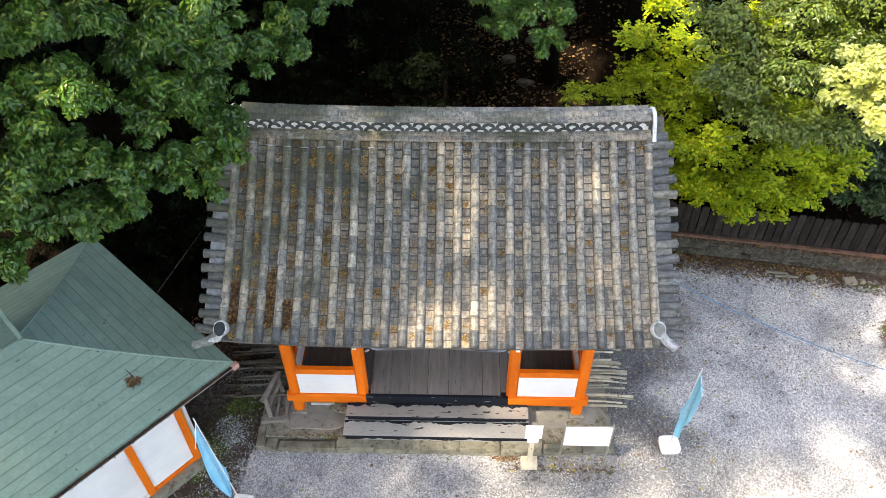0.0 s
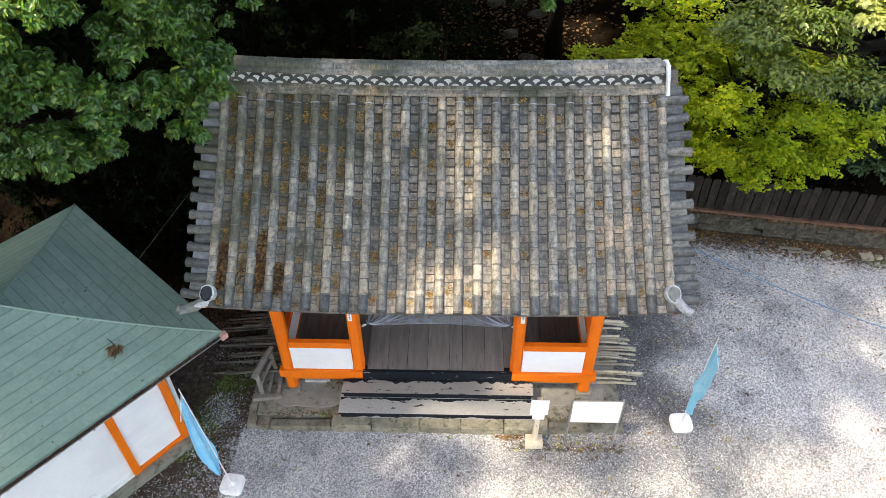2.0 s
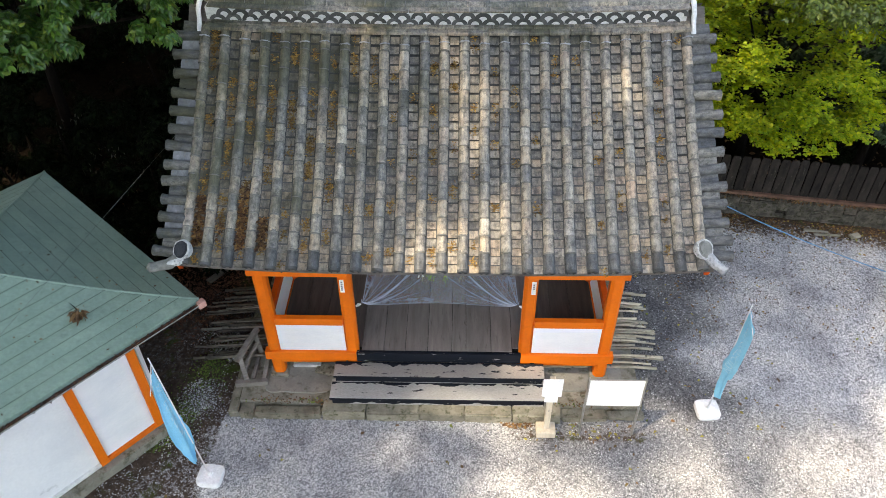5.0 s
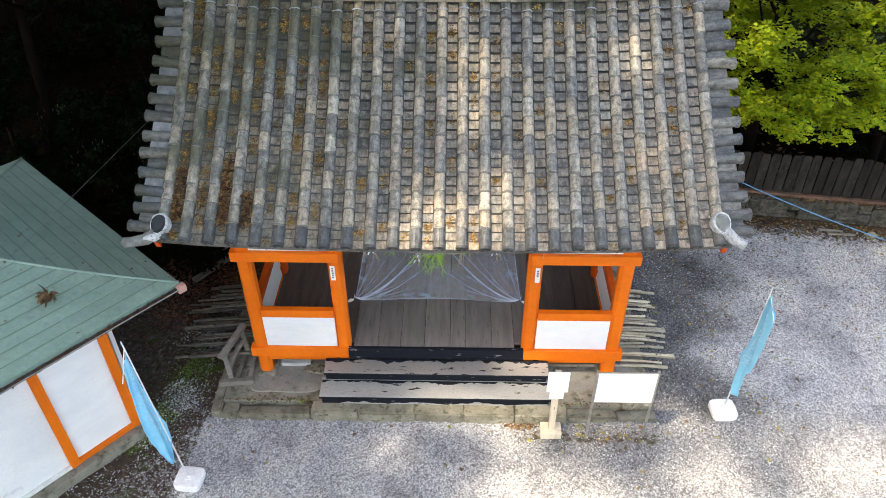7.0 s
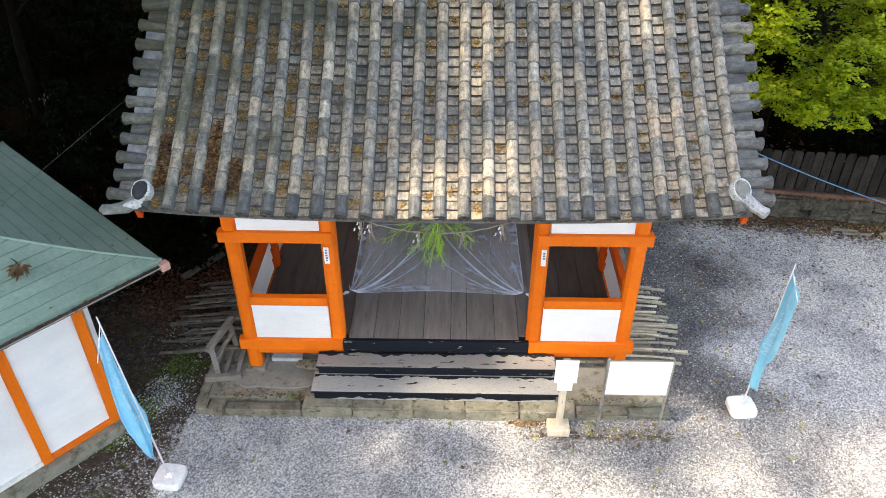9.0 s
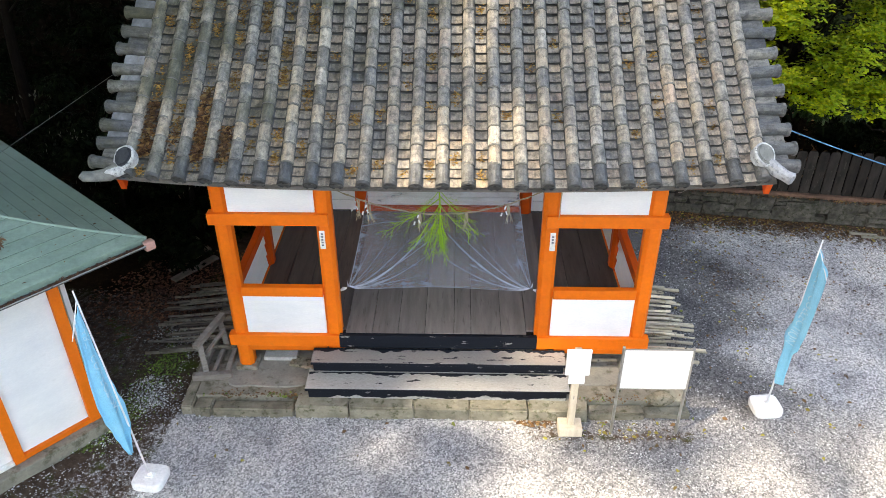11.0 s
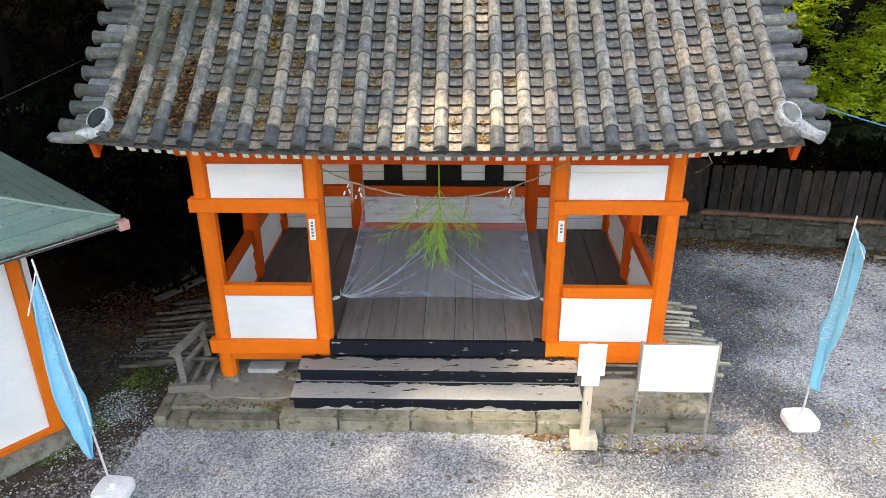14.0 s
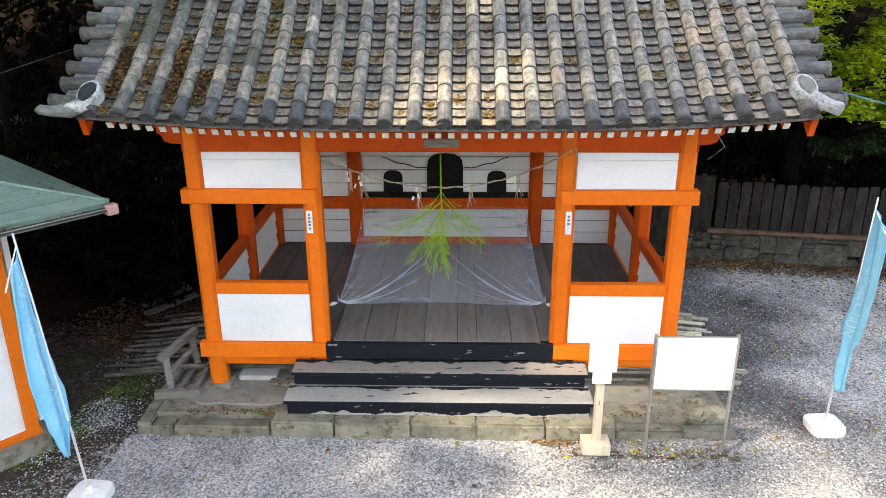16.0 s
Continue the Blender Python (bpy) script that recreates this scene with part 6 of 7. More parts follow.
    rnd = random.Random(int(b.x * 10))
    for j in range(16, 34, 2) if b.x > 0 else ():
        v0, v1 = j / 48, (j + rnd.uniform(0.6, 1.4)) / 48
        for off in (-0.007, 0.007):
            bm = bmesh.new()
            bm.faces.new([bm.verts.new(on_cloth(u, v, off)) for u, v in ((0.64, v0), (0.76, v0), (0.76, v1), (0.64, v1))])
            part("print_bar", bm, PALEPRINT, cl)


banner((4.55, -0.47, 0.0), (4.47, -0.76, 2.80), (4.477, -1.08, 2.57),
       [(2.80, 4.47, -0.78, 4.485, -1.06), (2.42, 4.48, -0.73, 4.50, -1.04), (2.05, 4.49, -0.70, 4.51, -1.00), (1.70, 4.49, -0.63, 4.52, -0.95), (1.40, 4.475, -0.55, 4.54, -0.86), (1.18, 4.50, -0.58, 4.535, -0.76), (0.98, 4.49, -0.58, 4.55, -0.73), (0.78, 4.50, -0.59, 4.55, -0.69), (0.62, 4.535, -0.63, 4.55, -0.67)],
       4, "light blue cloth banner on a white pole, partly furled, on gravel")
banner((-3.47, -1.87, 0.0), (-3.70, -1.86, 2.76), (-3.715, -2.13, 2.42),
       [(2.70, -3.695, -1.88, -3.70, -2.02), (2.2, -3.66, -1.88, -3.70, -2.07), (1.8, -3.62, -1.87, -3.70, -2.10), (1.5, -3.575, -1.85, -3.69, -2.12), (1.25, -3.535, -1.83, -3.67, -2.11), (1.0, -3.53, -1.84, -3.63, -2.08), (0.78, -3.54, -1.90, -3.60, -2.04), (0.60, -3.545, -1.95, -3.57, -2.01)],
       -6, "light blue cloth banner, twisted, beside the green-roofed house")


def wooden_stand():
    """A low grey stand: a sled-like base and two leaning uprights under a cross piece."""
    root = empty("wooden_stand", (-3.12, 0.1, 0.165), label="small weathered wooden stand beside the post", category="stand")
    def bar(name, a, b, w, h):
        a, b = Vector(a), Vector(b)
        m = look(a, b) @ pose(0, 0, -(b - a).length / 2)
        under(part(name, box(bmesh.new(), -w, w, -h, h, -(b - a).length / 2, (b - a).length / 2, 0.006, m), GREYWOOD), root)
    bar("base_beam", (-3.42, -0.20, 0.215), (-2.88, -0.14, 0.215), 0.045, 0.05)
    bar("base_rail", (-3.32, -0.15, 0.225), (-3.30, 0.62, 0.225), 0.035, 0.04)
    bar("base_rail", (-2.95, -0.10, 0.225), (-2.97, 0.55, 0.225), 0.035, 0.04)
    bar("base_rail", (-3.14, -0.10, 0.225), (-3.14, 0.60, 0.225), 0.03, 0.03)
    bar("upright", (-3.24, -0.13, 0.23), (-3.34, 0.06, 0.60), 0.04, 0.025)
    bar("upright", (-3.08, 0.42, 0.23), (-3.18, 0.55, 0.64), 0.04, 0.025)
    bar("cross_piece", (-3.38, -0.02, 0.60), (-3.15, 0.66, 0.67), 0.045, 0.04)
    bar("slat", (-3.28, 0.02, 0.42), (-3.13, 0.50, 0.50), 0.03, 0.02)


wooden_stand()


def old_planks():
    for a, b, w in (((-4.60, 2.46, 0.0), (-4.05, 3.22, 0.0), 0.07), ((-4.66, 3.86, 0.0), (-4.25, 3.42, 0.0), 0.06), ((-4.75, 2.75, 0.0), (-4.35, 3.35, 0.0), 0.05)):
        a, b = Vector(a), Vector(b)
        d = b - a
        m = Matrix.Translation(a) @ pose(0, 0, 0, 0, 0, math.degrees(math.atan2(d.y, d.x)))
        tagged(part("old_plank", box(bmesh.new(), 0, d.length, -w, w, 0.0, 0.045, 0.006, m), GREYWOOD), "old grey plank lying on the dark soil", "plank", "planks behind the hall")


old_planks()


def bamboo_poles():
    """Loose poles pushed in under the floor from both sides."""
    rnd = random.Random(12)
    for side, count, material, label in ((-1, 36, BAMBOO_SHADED, "old bamboo pole stored under the hall floor, darkened for shade"), (1, 34, BAMBOO_GREY, "old beige bamboo pole stored under the hall floor")):
        for k in range(count):
            y = 0.28 + 1.95 * rnd.random()
            z = 0.19 + 0.055 * rnd.choice((0, 0, 1, 2))
            x0 = side * rnd.uniform(0.1, 0.8)
            x1 = -3.9 - rnd.random() * 0.55 if side < 0 else 3.5 + rnd.random() * 0.48
            tilt = rnd.uniform(-0.16, 0.16)
            r = rnd.uniform(0.015, 0.030)
            n = 10
            pts, rad = [], []
            for i in range(n + 1):
                u = i / n
                xx = x0 + (x1 - x0) * u
                edge = max(0, -3.35 - xx, xx - 3.5)
                pts.append((xx, y + tilt * u + 0.01 * math.sin(3 * u + k), z - 0.10 * min(1, edge / 0.8)))
                rad.append(r * (1.12 if i % 2 == 0 else 0.97) * (1.1 - 0.2 * u))
            tagged(part("bamboo_pole", tubed(pts, rad, 7), material, smooth=True), label, "bamboo pole", "poles under the hall")


bamboo_poles()

# ---- green-roofed house ----
house = empty("green_roof_house", (-6.3, -2.2, 0), label="white-walled storehouse with orange posts and a green steel roof", category="house")
T = Vector((-3.34, -0.73, 2.84))
FDIR = Vector((-2.14, -2.48, 0)).normalized()
SDIR = Vector((-3.47, 3.0, 0)).normalized()


def hpart(name, bm, material, label="", smooth=False):
    return under(part(name, bm, material, None, label, smooth), house)


def pitch(r):
    """Height of the roof, which is a little hollow, r metres in from the eave."""
    return 0.24 * r + 0.06 * r * r


COURSE = 0.172


def roof_plane(corner, along, length, inward, hip_far=0.0, courses=13):
    """Courses of lapped sheet from the eave up between two hips; each course its own sheet."""
    for k in range(courses):
        t0, t1 = k * COURSE, (k + 1) * COURSE
        def pt(r, far, lift=0.0):
            # the hip ends move in as the roof rises
            p = corner + inward * r + Vector((0, 0, pitch(r) + lift))
            return p + along * max(r + 0.01, length - hip_far * r) if far else p + along * r
        bm = bmesh.new()
        lap = 0.012
        v = [pt(t0 + 0.0065, 0, lap), pt(t0 + 0.0065, 1, lap), pt(t1 + 0.025, 1), pt(t1 + 0.025, 0)]
        e = [pt(t0, 0, -0.02), pt(t0, 1, -0.02), pt(t0, 0, lap), pt(t0, 1, lap)]
        a = [bm.verts.new(q) for q in v + e]
        bm.faces.new((a[0], a[1], a[2], a[3]))
        bm.faces.new((a[6], a[7], a[1], a[0])).material_index = 1 if k else 0
        bm.faces.new((a[4], a[5], a[7], a[6]))
        bmesh.ops.recalc_face_normals(bm, faces=bm.faces)
        hpart("roof_sheet", bm, GREENROOF).data.materials.append(ROOFSEAM)


FIN = Vector((FDIR.y, -FDIR.x, 0))
if FIN.x > 0:
    FIN = -FIN
SIN = Vector((SDIR.y, -SDIR.x, 0))
if SIN.y > 0:
    SIN = -SIN
B = T + SDIR * 4.58
roof_plane(T, FDIR, 7.0, FIN)
roof_plane(T, SDIR, 4.58, SIN, 1.0)
roof_plane(B, FDIR, 7.0, -SDIR)
# hip cap
hip = []
for k in range(12):
    r = 2.25 * k / 11
    hip.append(T + (FIN + FDIR) * r + Vector((0, 0, pitch(r) + 0.002)))
hpart("hip_cap", tubed([q + Vector((0, 0, 0.004)) for q in hip], 0.02, 6), GREENROOF, "rounded green hip cap", True)
rear = [B + (SIN - SDIR) * r + Vector((0, 0, pitch(r) + 0.006)) for r in (2.25 * k / 11 for k in range(12))]
hpart("hip_cap", tubed(rear, 0.02, 6), GREENROOF, "rounded green hip cap", True)
q = T + (FIN + FDIR) * 2.25 + Vector((0, 0, pitch(2.25)))
g0, g1 = q + Vector((0, 0, 0.03)), q + FIN * 1.3 + Vector((0, 0, 0.75))
bm = bmesh.new()
bm.faces.new([bm.verts.new(p) for p in (g0, g1, g1 + FDIR * 4.8, g0 + FDIR * 4.8)])
bmesh.ops.solidify(bm, geom=bm.faces[:], thickness=0.03)
hpart("gable_sheet", bm, GREENROOF)
hpart("gable_cap", tubed([g0 - FIN * 0.05, g1], 0.04, 6), GREENROOF, "pale green cap along the gable edge")
# eaves: fascia, soffit, gutter
for d, L, s in ((FDIR, 7.0, FIN), (SDIR, 4.6, SIN)):
    bm = bmesh.new()
    a = [T + s * 0.03 + Vector((0, 0, -0.03)), T + d * L + s * 0.03 + Vector((0, 0, -0.03)), T + d * L + s * 0.03 + Vector((0, 0, -0.13)), T + s * 0.03 + Vector((0, 0, -0.13))]
    b = [q + s * 0.03 for q in a]
    va, vb = [bm.verts.new(q) for q in a], [bm.verts.new(q) for q in b]
    bm.faces.new(va)
    bm.faces.new(vb[::-1])
    for k in range(4):
        bm.faces.new((va[k], vb[k], vb[(k + 1) % 4], va[(k + 1) % 4]))
    bmesh.ops.recalc_face_normals(bm, faces=bm.faces)
    hpart("fascia", bm, GREENROOF)
    bm = bmesh.new()
    q = [T + s * 0.06 + Vector((0, 0, -0.125)), T + d * L + s * 0.06 + Vector((0, 0, -0.125)), T + d * L + s * 1.4 + Vector((0, 0, -0.05)), T + s * 1.4 + d * 1.3 + Vector((0, 0, -0.05))]
    bm.faces.new([bm.verts.new(p) for p in q])
    hpart("soffit", bm, GREYWOOD)
gut = [T + FDIR * (0.05 + 6.9 * k / 10) - FIN * 0.028 + Vector((0, 0, -0.062)) for k in range(11)]
# an open half-round trough with a rolled pale lip, leaf mould in it
bm = bmesh.new()
ends = []
for p in (gut[0], gut[-1]):
    ends.append([bm.verts.new(p + FIN * (r * math.cos(a)) + Vector((0, 0, r * math.sin(a)))) for r, a in [(0.036, math.pi + math.pi * k / 8) for k in range(9)] + [(0.033, 2 * math.pi - math.pi * k / 8) for k in range(9)]])
for i in range(18):
    bm.faces.new((ends[0][i], ends[0][(i + 1) % 18], ends[1][(i + 1) % 18], ends[1][i]))
bmesh.ops.recalc_face_normals(bm, faces=bm.faces)
hpart("gutter", bm, DARKMETAL, "dark gutter along the eave")
under(part("gutter_lip", tubed([gut[0] - FIN * 0.036 + Vector((0, 0, 0.002)), gut[-1] - FIN * 0.036 + Vector((0, 0, 0.002))], 0.0065, 6), METAL, None, "thin pale rolled lip"), house)
rg = np.random.default_rng(77)
k = 2600
along = rg.random(k) * 6.9
a = rg.random(k) * 6.28
P = np.array(gut[0]) + np.array(FDIR) * along[:, None] + np.array(FIN) * rg.uniform(-0.024, 0.03, k)[:, None] + np.array([0, 0, 1.0]) * (-0.012 + 0.014 * rg.random(k))[:, None]
L = 0.015 + 0.03 * rg.random(k)
tagged(new("gutter_litter", leaf_mesh("gutter_litter", P, np.stack([np.cos(a), np.sin(a), 0.3 * rg.normal(size=k)], 1), np.array([0, 0, 1.0]) + 0.5 * rg.normal(size=(k, 3)), L, L * 0.5, RUSSET)), "dead leaf bits lying in the gutter", "leaf litter", kind="stuff")
for k in range(1, 10):
    p = gut[k]
    hpart("gutter_bracket", tubed([p + FIN * 0.036, p - FIN * 0.026 + Vector((0, 0, -0.027)), p - FIN * 0.039 + Vector((0, 0, 0.004))], 0.005, 5), DARKMETAL)
p = T - FIN * 0.02 + Vector((0, 0, -0.085))
hpart("gutter_end", box(bmesh.new(), -0.06, 0.06, -0.05, 0.05, -0.055, 0.055, 0.008, Matrix.Translation(p) @ pose(0, 0, 0, 0, 0, 49)), PINK, "faded pink gutter end")
# walls
WC = Vector((-4.56, -0.86, 0))
WL = 7.0
rot = math.degrees(math.atan2(FDIR.y, FDIR.x))
WM = Matrix.Translation(WC) @ pose(0, 0, 0, 0, 0, rot)
SM = Matrix.Translation(WC) @ pose(0, 0, 0, 0, 0, math.degrees(math.atan2(SDIR.y, SDIR.x)))
hpart("plinth", box(bmesh.new(), -0.06, WL, 0.0, 0.30, -0.1, 0.17, 0.01, WM), CONCRETE, "grey concrete plinth")
hpart("plinth", box(bmesh.new(), 0.0, 3.6, -0.30, 0.0, -0.1, 0.17, 0.01, SM), CONCRETE, "grey concrete plinth")
hpart("sill_beam", box(bmesh.new(), -0.02, 1.11, 0.055, 0.17, 0.172, 0.245, 0.004, WM), ORANGE)
hpart("door_track", box(bmesh.new(), 1.111, WL, 0.05, 0.17, 0.172, 0.225, 0.004, WM), PLASTER, "weathered white door track")
hpart("head_beam", box(bmesh.new(), -0.02, WL, 0.055, 0.17, 2.55, 2.68, 0.004, WM), ORANGE)
for k, x in enumerate((0.0, 0.98, 3.0, 5.0, 6.9)):
    hpart("post", box(bmesh.new(), x, x + 0.13, 0.04, 0.18, 0.17 if x else 0.172, 2.70, 0.006, WM), ORANGE)
for a, b in ((0.13, 0.98), (1.11, 3.0), (3.13, 5.0), (5.13, 6.9)):
    hpart("wall_panel", box(bmesh.new(), a, b, 0.085, 0.12, 0.23 if a > 1 else 0.25, 2.55, 0, WM), MILDEW if a > 1 else WHITE, "white wall panel, mildewed low down" if a > 1 else "white wall panel")
hpart("door_latch", box(bmesh.new(), 1.13, 1.17, 0.06, 0.084, 1.05, 1.15, 0.004, WM), DARKMETAL, "small dark latch")
hpart("seam_strip", box(bmesh.new(), 2.0, 2.006, 0.080, 0.0845, 0.25, 2.55, 0, WM), PLASTER)
hpart("side_wall", box(bmesh.new(), 0.1, 3.6, -0.16, -0.10, 0.17, 2.70, 0, SM), WHITE)
hpart("side_post", box(bmesh.new(), 3.5, 3.63, -0.19, -0.06, 0.17, 2.70, 0.006, SM), ORANGE)
BACK = 1 if FIN.dot(WM.to_3x3() @ Vector((0, 1, 0))) > 0 else -1
hpart("back_wall", box(bmesh.new(), 0.1, WL, min(BACK * 3.4, BACK * 3.5), max(BACK * 3.4, BACK * 3.5), 0, 2.7, 0, WM), WHITE)


def dead_spray():
    c = Vector((-4.74, -1.33, 3.095))
    rng = np.random.default_rng(6)
    n = 150
    a = rng.normal(size=(n, 3)) * np.array([0.038, 0.036, 0.018])
    f = np.stack([0.4 * rng.normal(size=n), -0.8 + 0.5 * rng.normal(size=n), -0.2 + 0.3 * rng.random(n)], 1)
    L = 0.05 + 0.06 * rng.random(n)
    root = empty("dead_leaf_spray", c, label="brown dried leaf spray lying on the green roof", category="dead branch")
    under(new("leaves", leaf_mesh("leaves", a + np.array(c) + np.array([0, 0, 0.05]), f, np.array([0, 0, 1.0]) + 0.5 * rng.normal(size=(n, 3)), L, L * 0.35, LITTER)), root)
    under(part("twig", tubed([c + Vector((-0.20, 0.19, 0.05)), c + Vector((-0.10, 0.11, 0.07)), c + Vector((-0.03, 0.04, 0.06)), c + Vector((0.03, -0.06, 0.05))], [0.004, 0.007, 0.008, 0.004], 5), BARK), root)


dead_spray()


def roof_specks():
    """Bits of leaf that lie on the green roof."""
    rng = np.random.default_rng(71)
    P = []
    for along, inward, length, n in ((FDIR, FIN, 5.0, 90), (SDIR, SIN, 2.4, 36)):
        for _ in range(n):
            r = 2.1 * rng.random()
            u = r + (length - r) * rng.random()
            P.append(T + inward * r + along * u + Vector((0, 0, pitch(r) + 0.012)))
    scattered("roof_specks", [tuple(p) for p in P], 0.035, LITTER, "small brown leaf bits lying on the green roof", "leaf litter", 72)


roof_specks()

# ---- fence with stone footing ----
fence = empty("board_fence", (7.0, 4.75, 0), label="dark weathered board fence on a low stone footing", category="fence")
FA, FB = Vector((4.30, 5.16, 0)), Vector((11.5, 4.07, 0))
fdir = (FB - FA).normalized()
fm = Matrix.Translation(FA) @ pose(0, 0, 0, 0, 0, math.degrees(math.atan2(fdir.y, fdir.x)))
flen = (FB - FA).length
rnd = random.Random(17)
x = -0.1
while x < flen:
    # rubble: columns of two to four uneven stones, set without straight courses
    w = rnd.uniform(0.22, 0.55)
    cuts = sorted([-0.06, 0.50] + [rnd.uniform(0.05, 0.42) for _ in range(rnd.choice((1, 2, 2, 3)))])
    for z0, z1 in zip(cuts, cuts[1:]):
        if z1 - z0 < 0.05:
            continue
        out = rnd.uniform(0.01, 0.03) + 0.03 * (0.50 - z0)
        bm = box(bmesh.new(), max(0, x - rnd.uniform(-0.03, 0.06)), min(x + w + rnd.uniform(-0.03, 0.06), flen), -out, 0.3, z0 + 0.004, z1 - 0.004, 0, fm)
        bmesh.ops.bevel(bm, geom=list(bm.edges), offset=0.02, segments=2, affect='EDGES')
        for v in bm.verts:
            v.co += Vector((rnd.uniform(-1, 1), rnd.uniform(-0.8, 0.8), rnd.uniform(-1, 1))) * 0.019
        under(part("footing_stone", bm, FOOTING), fence)
    x += w
under(part("bottom_rail", box(bmesh.new(), 0.5, flen, -0.03, 0.08, 0.502, 0.570, 0.006, fm), RUSTRAIL, None, "red-brown bottom rail"), fence)
under(part("back_rail", box(bmesh.new(), 0.5, flen, 0.10, 0.14, 1.09, 1.16, 0.004, fm), FENCEWOOD), fence)
x = 0.62
while x < flen - 0.2:
    w = 0.172 + rnd.uniform(-0.008, 0.008)
    top = 1.45 + rnd.uniform(-0.025, 0.025)
    m = fm @ pose(x, 0.06, 0.572, rnd.uniform(-1.5, 1.5), rnd.uniform(-0.8, 0.8), 0)
    bm = box(bmesh.new(), 0, w, -0.014, 0.014, 0, top - 0.572)
    for v in bm.verts:
        if v.co.z > 0.5:
            v.co.x = w / 2 + (v.co.x - w / 2) * 0.72
    bmesh.ops.bisect_plane(bm, geom=bm.verts[:] + bm.edges[:] + bm.faces[:], plane_co=(0, 0, top - 0.635), plane_no=(0, 0, 1))
    for v in bm.verts:
        if abs(v.co.z - (top - 0.635)) < 1e-4:
            v.co.x = w if v.co.x > w / 2 else 0.0
    bmesh.ops.transform(bm, matrix=m, verts=bm.verts)
    under(part("fence_board", bm, FENCEWOOD), fence)
    x += w + 0.021
under(part("end_panel", box(bmesh.new(), -0.75, 0.55, 0.0, 0.06, -0.05, 1.55, 0.006, fm), FENCEWOOD, None, "dark plank end panel"), fence)


def paver(c, size, turn, seed):
    bm = box(bmesh.new(), -size[0], size[0], -size[1], size[1], 0, size[2], 0, pose(*c, 0, 0, turn))
    bmesh.ops.bevel(bm, geom=list(bm.edges), offset=0.012, segments=1, affect='EDGES')
    r = random.Random(seed)
    for v in bm.verts:
        v.co += Vector((r.uniform(-1, 1), r.uniform(-1, 1), 0)) * 0.015
    tagged(part("loose_stone", bm, CONCRETE), "loose broken stone lying beside the fence footing", "stone", "stones by the fence")


for i, (cx, cy, s, a) in enumerate([(7.95, 4.22, (0.25, 0.03, 0.04), -8), (8.15, 4.10, (0.27, 0.03, 0.04), -4), (8.7, 4.06, (0.12, 0.06, 0.06), 15), (9.55, 3.95, (0.15, 0.10, 0.09), 5), (9.85, 3.95, (0.06, 0.05, 0.07), 0)]):
    paver((cx, cy, 0.0), s, a, i)
for i, (cx, cy, s, a) in enumerate([(1.9, 10.1, (0.35, 0.16, 0.16), 8), (2.3, 11.0, (0.4, 0.18, 0.16), -6), (1.8, 11.6, (0.3, 0.2, 0.2), 10), (2.6, 12.2, (0.4, 0.2, 0.18), 3), (2.9, 10.2, (0.5, 0.15, 0.16), -4), (1.4, 12.6, (0.4, 0.25, 0.2), 20)]):
    s = tuple(0.75 * q for q in s)
    bm = lump(bmesh.new(), (0, 0, 0), 1.0, i + 40, s)
    bmesh.ops.transform(bm, matrix=pose(cx, cy, float(ground_height(np.array(cx), np.array(cy))) + 0.02, 0, 0, a), verts=bm.verts)
    tagged(part("bank_stone", bm, FOOTING), "mossy stone set in the leaf-covered bank", "stone", "stones in the bank")


# ---- cables ----
def cable(name, pts, r, material, label):
    bm = tubed(pts, r, 6)
    tagged(part(name, bm, material, smooth=True), label, "cable")


def sagging(a, b, sag, n=24):
    a, b = Vector(a), Vector(b)
    return [a.lerp(b, k / n) - Vector((0, 0, sag * 4 * (k / n) * (1 - k / n))) for k in range(n + 1)]


cable("blue_cable", sagging((3.80, 0.314, 3.99), (9.0, -1.92, 3.50), 0.288) + [Vector((10.4, -2.5, 3.55))], 0.007, BLUECABLE, "blue cable strung from the tiled roof's edge")
cable("grey_cable", sagging((-3.80, 1.32, 4.36), (-11.3, -19.1, 1.08), 0.0), 0.0025, DARKCABLE, "thin grey cable strung over the house from the tiled roof")
cable("hanging_wire", [(2.98, -0.15, 3.45), (3.08, -0.2, 3.30), (2.98, -0.1, 3.16), (2.97, -0.02, 3.12)], 0.005, METAL, "loose wire hanging under the eave corner")

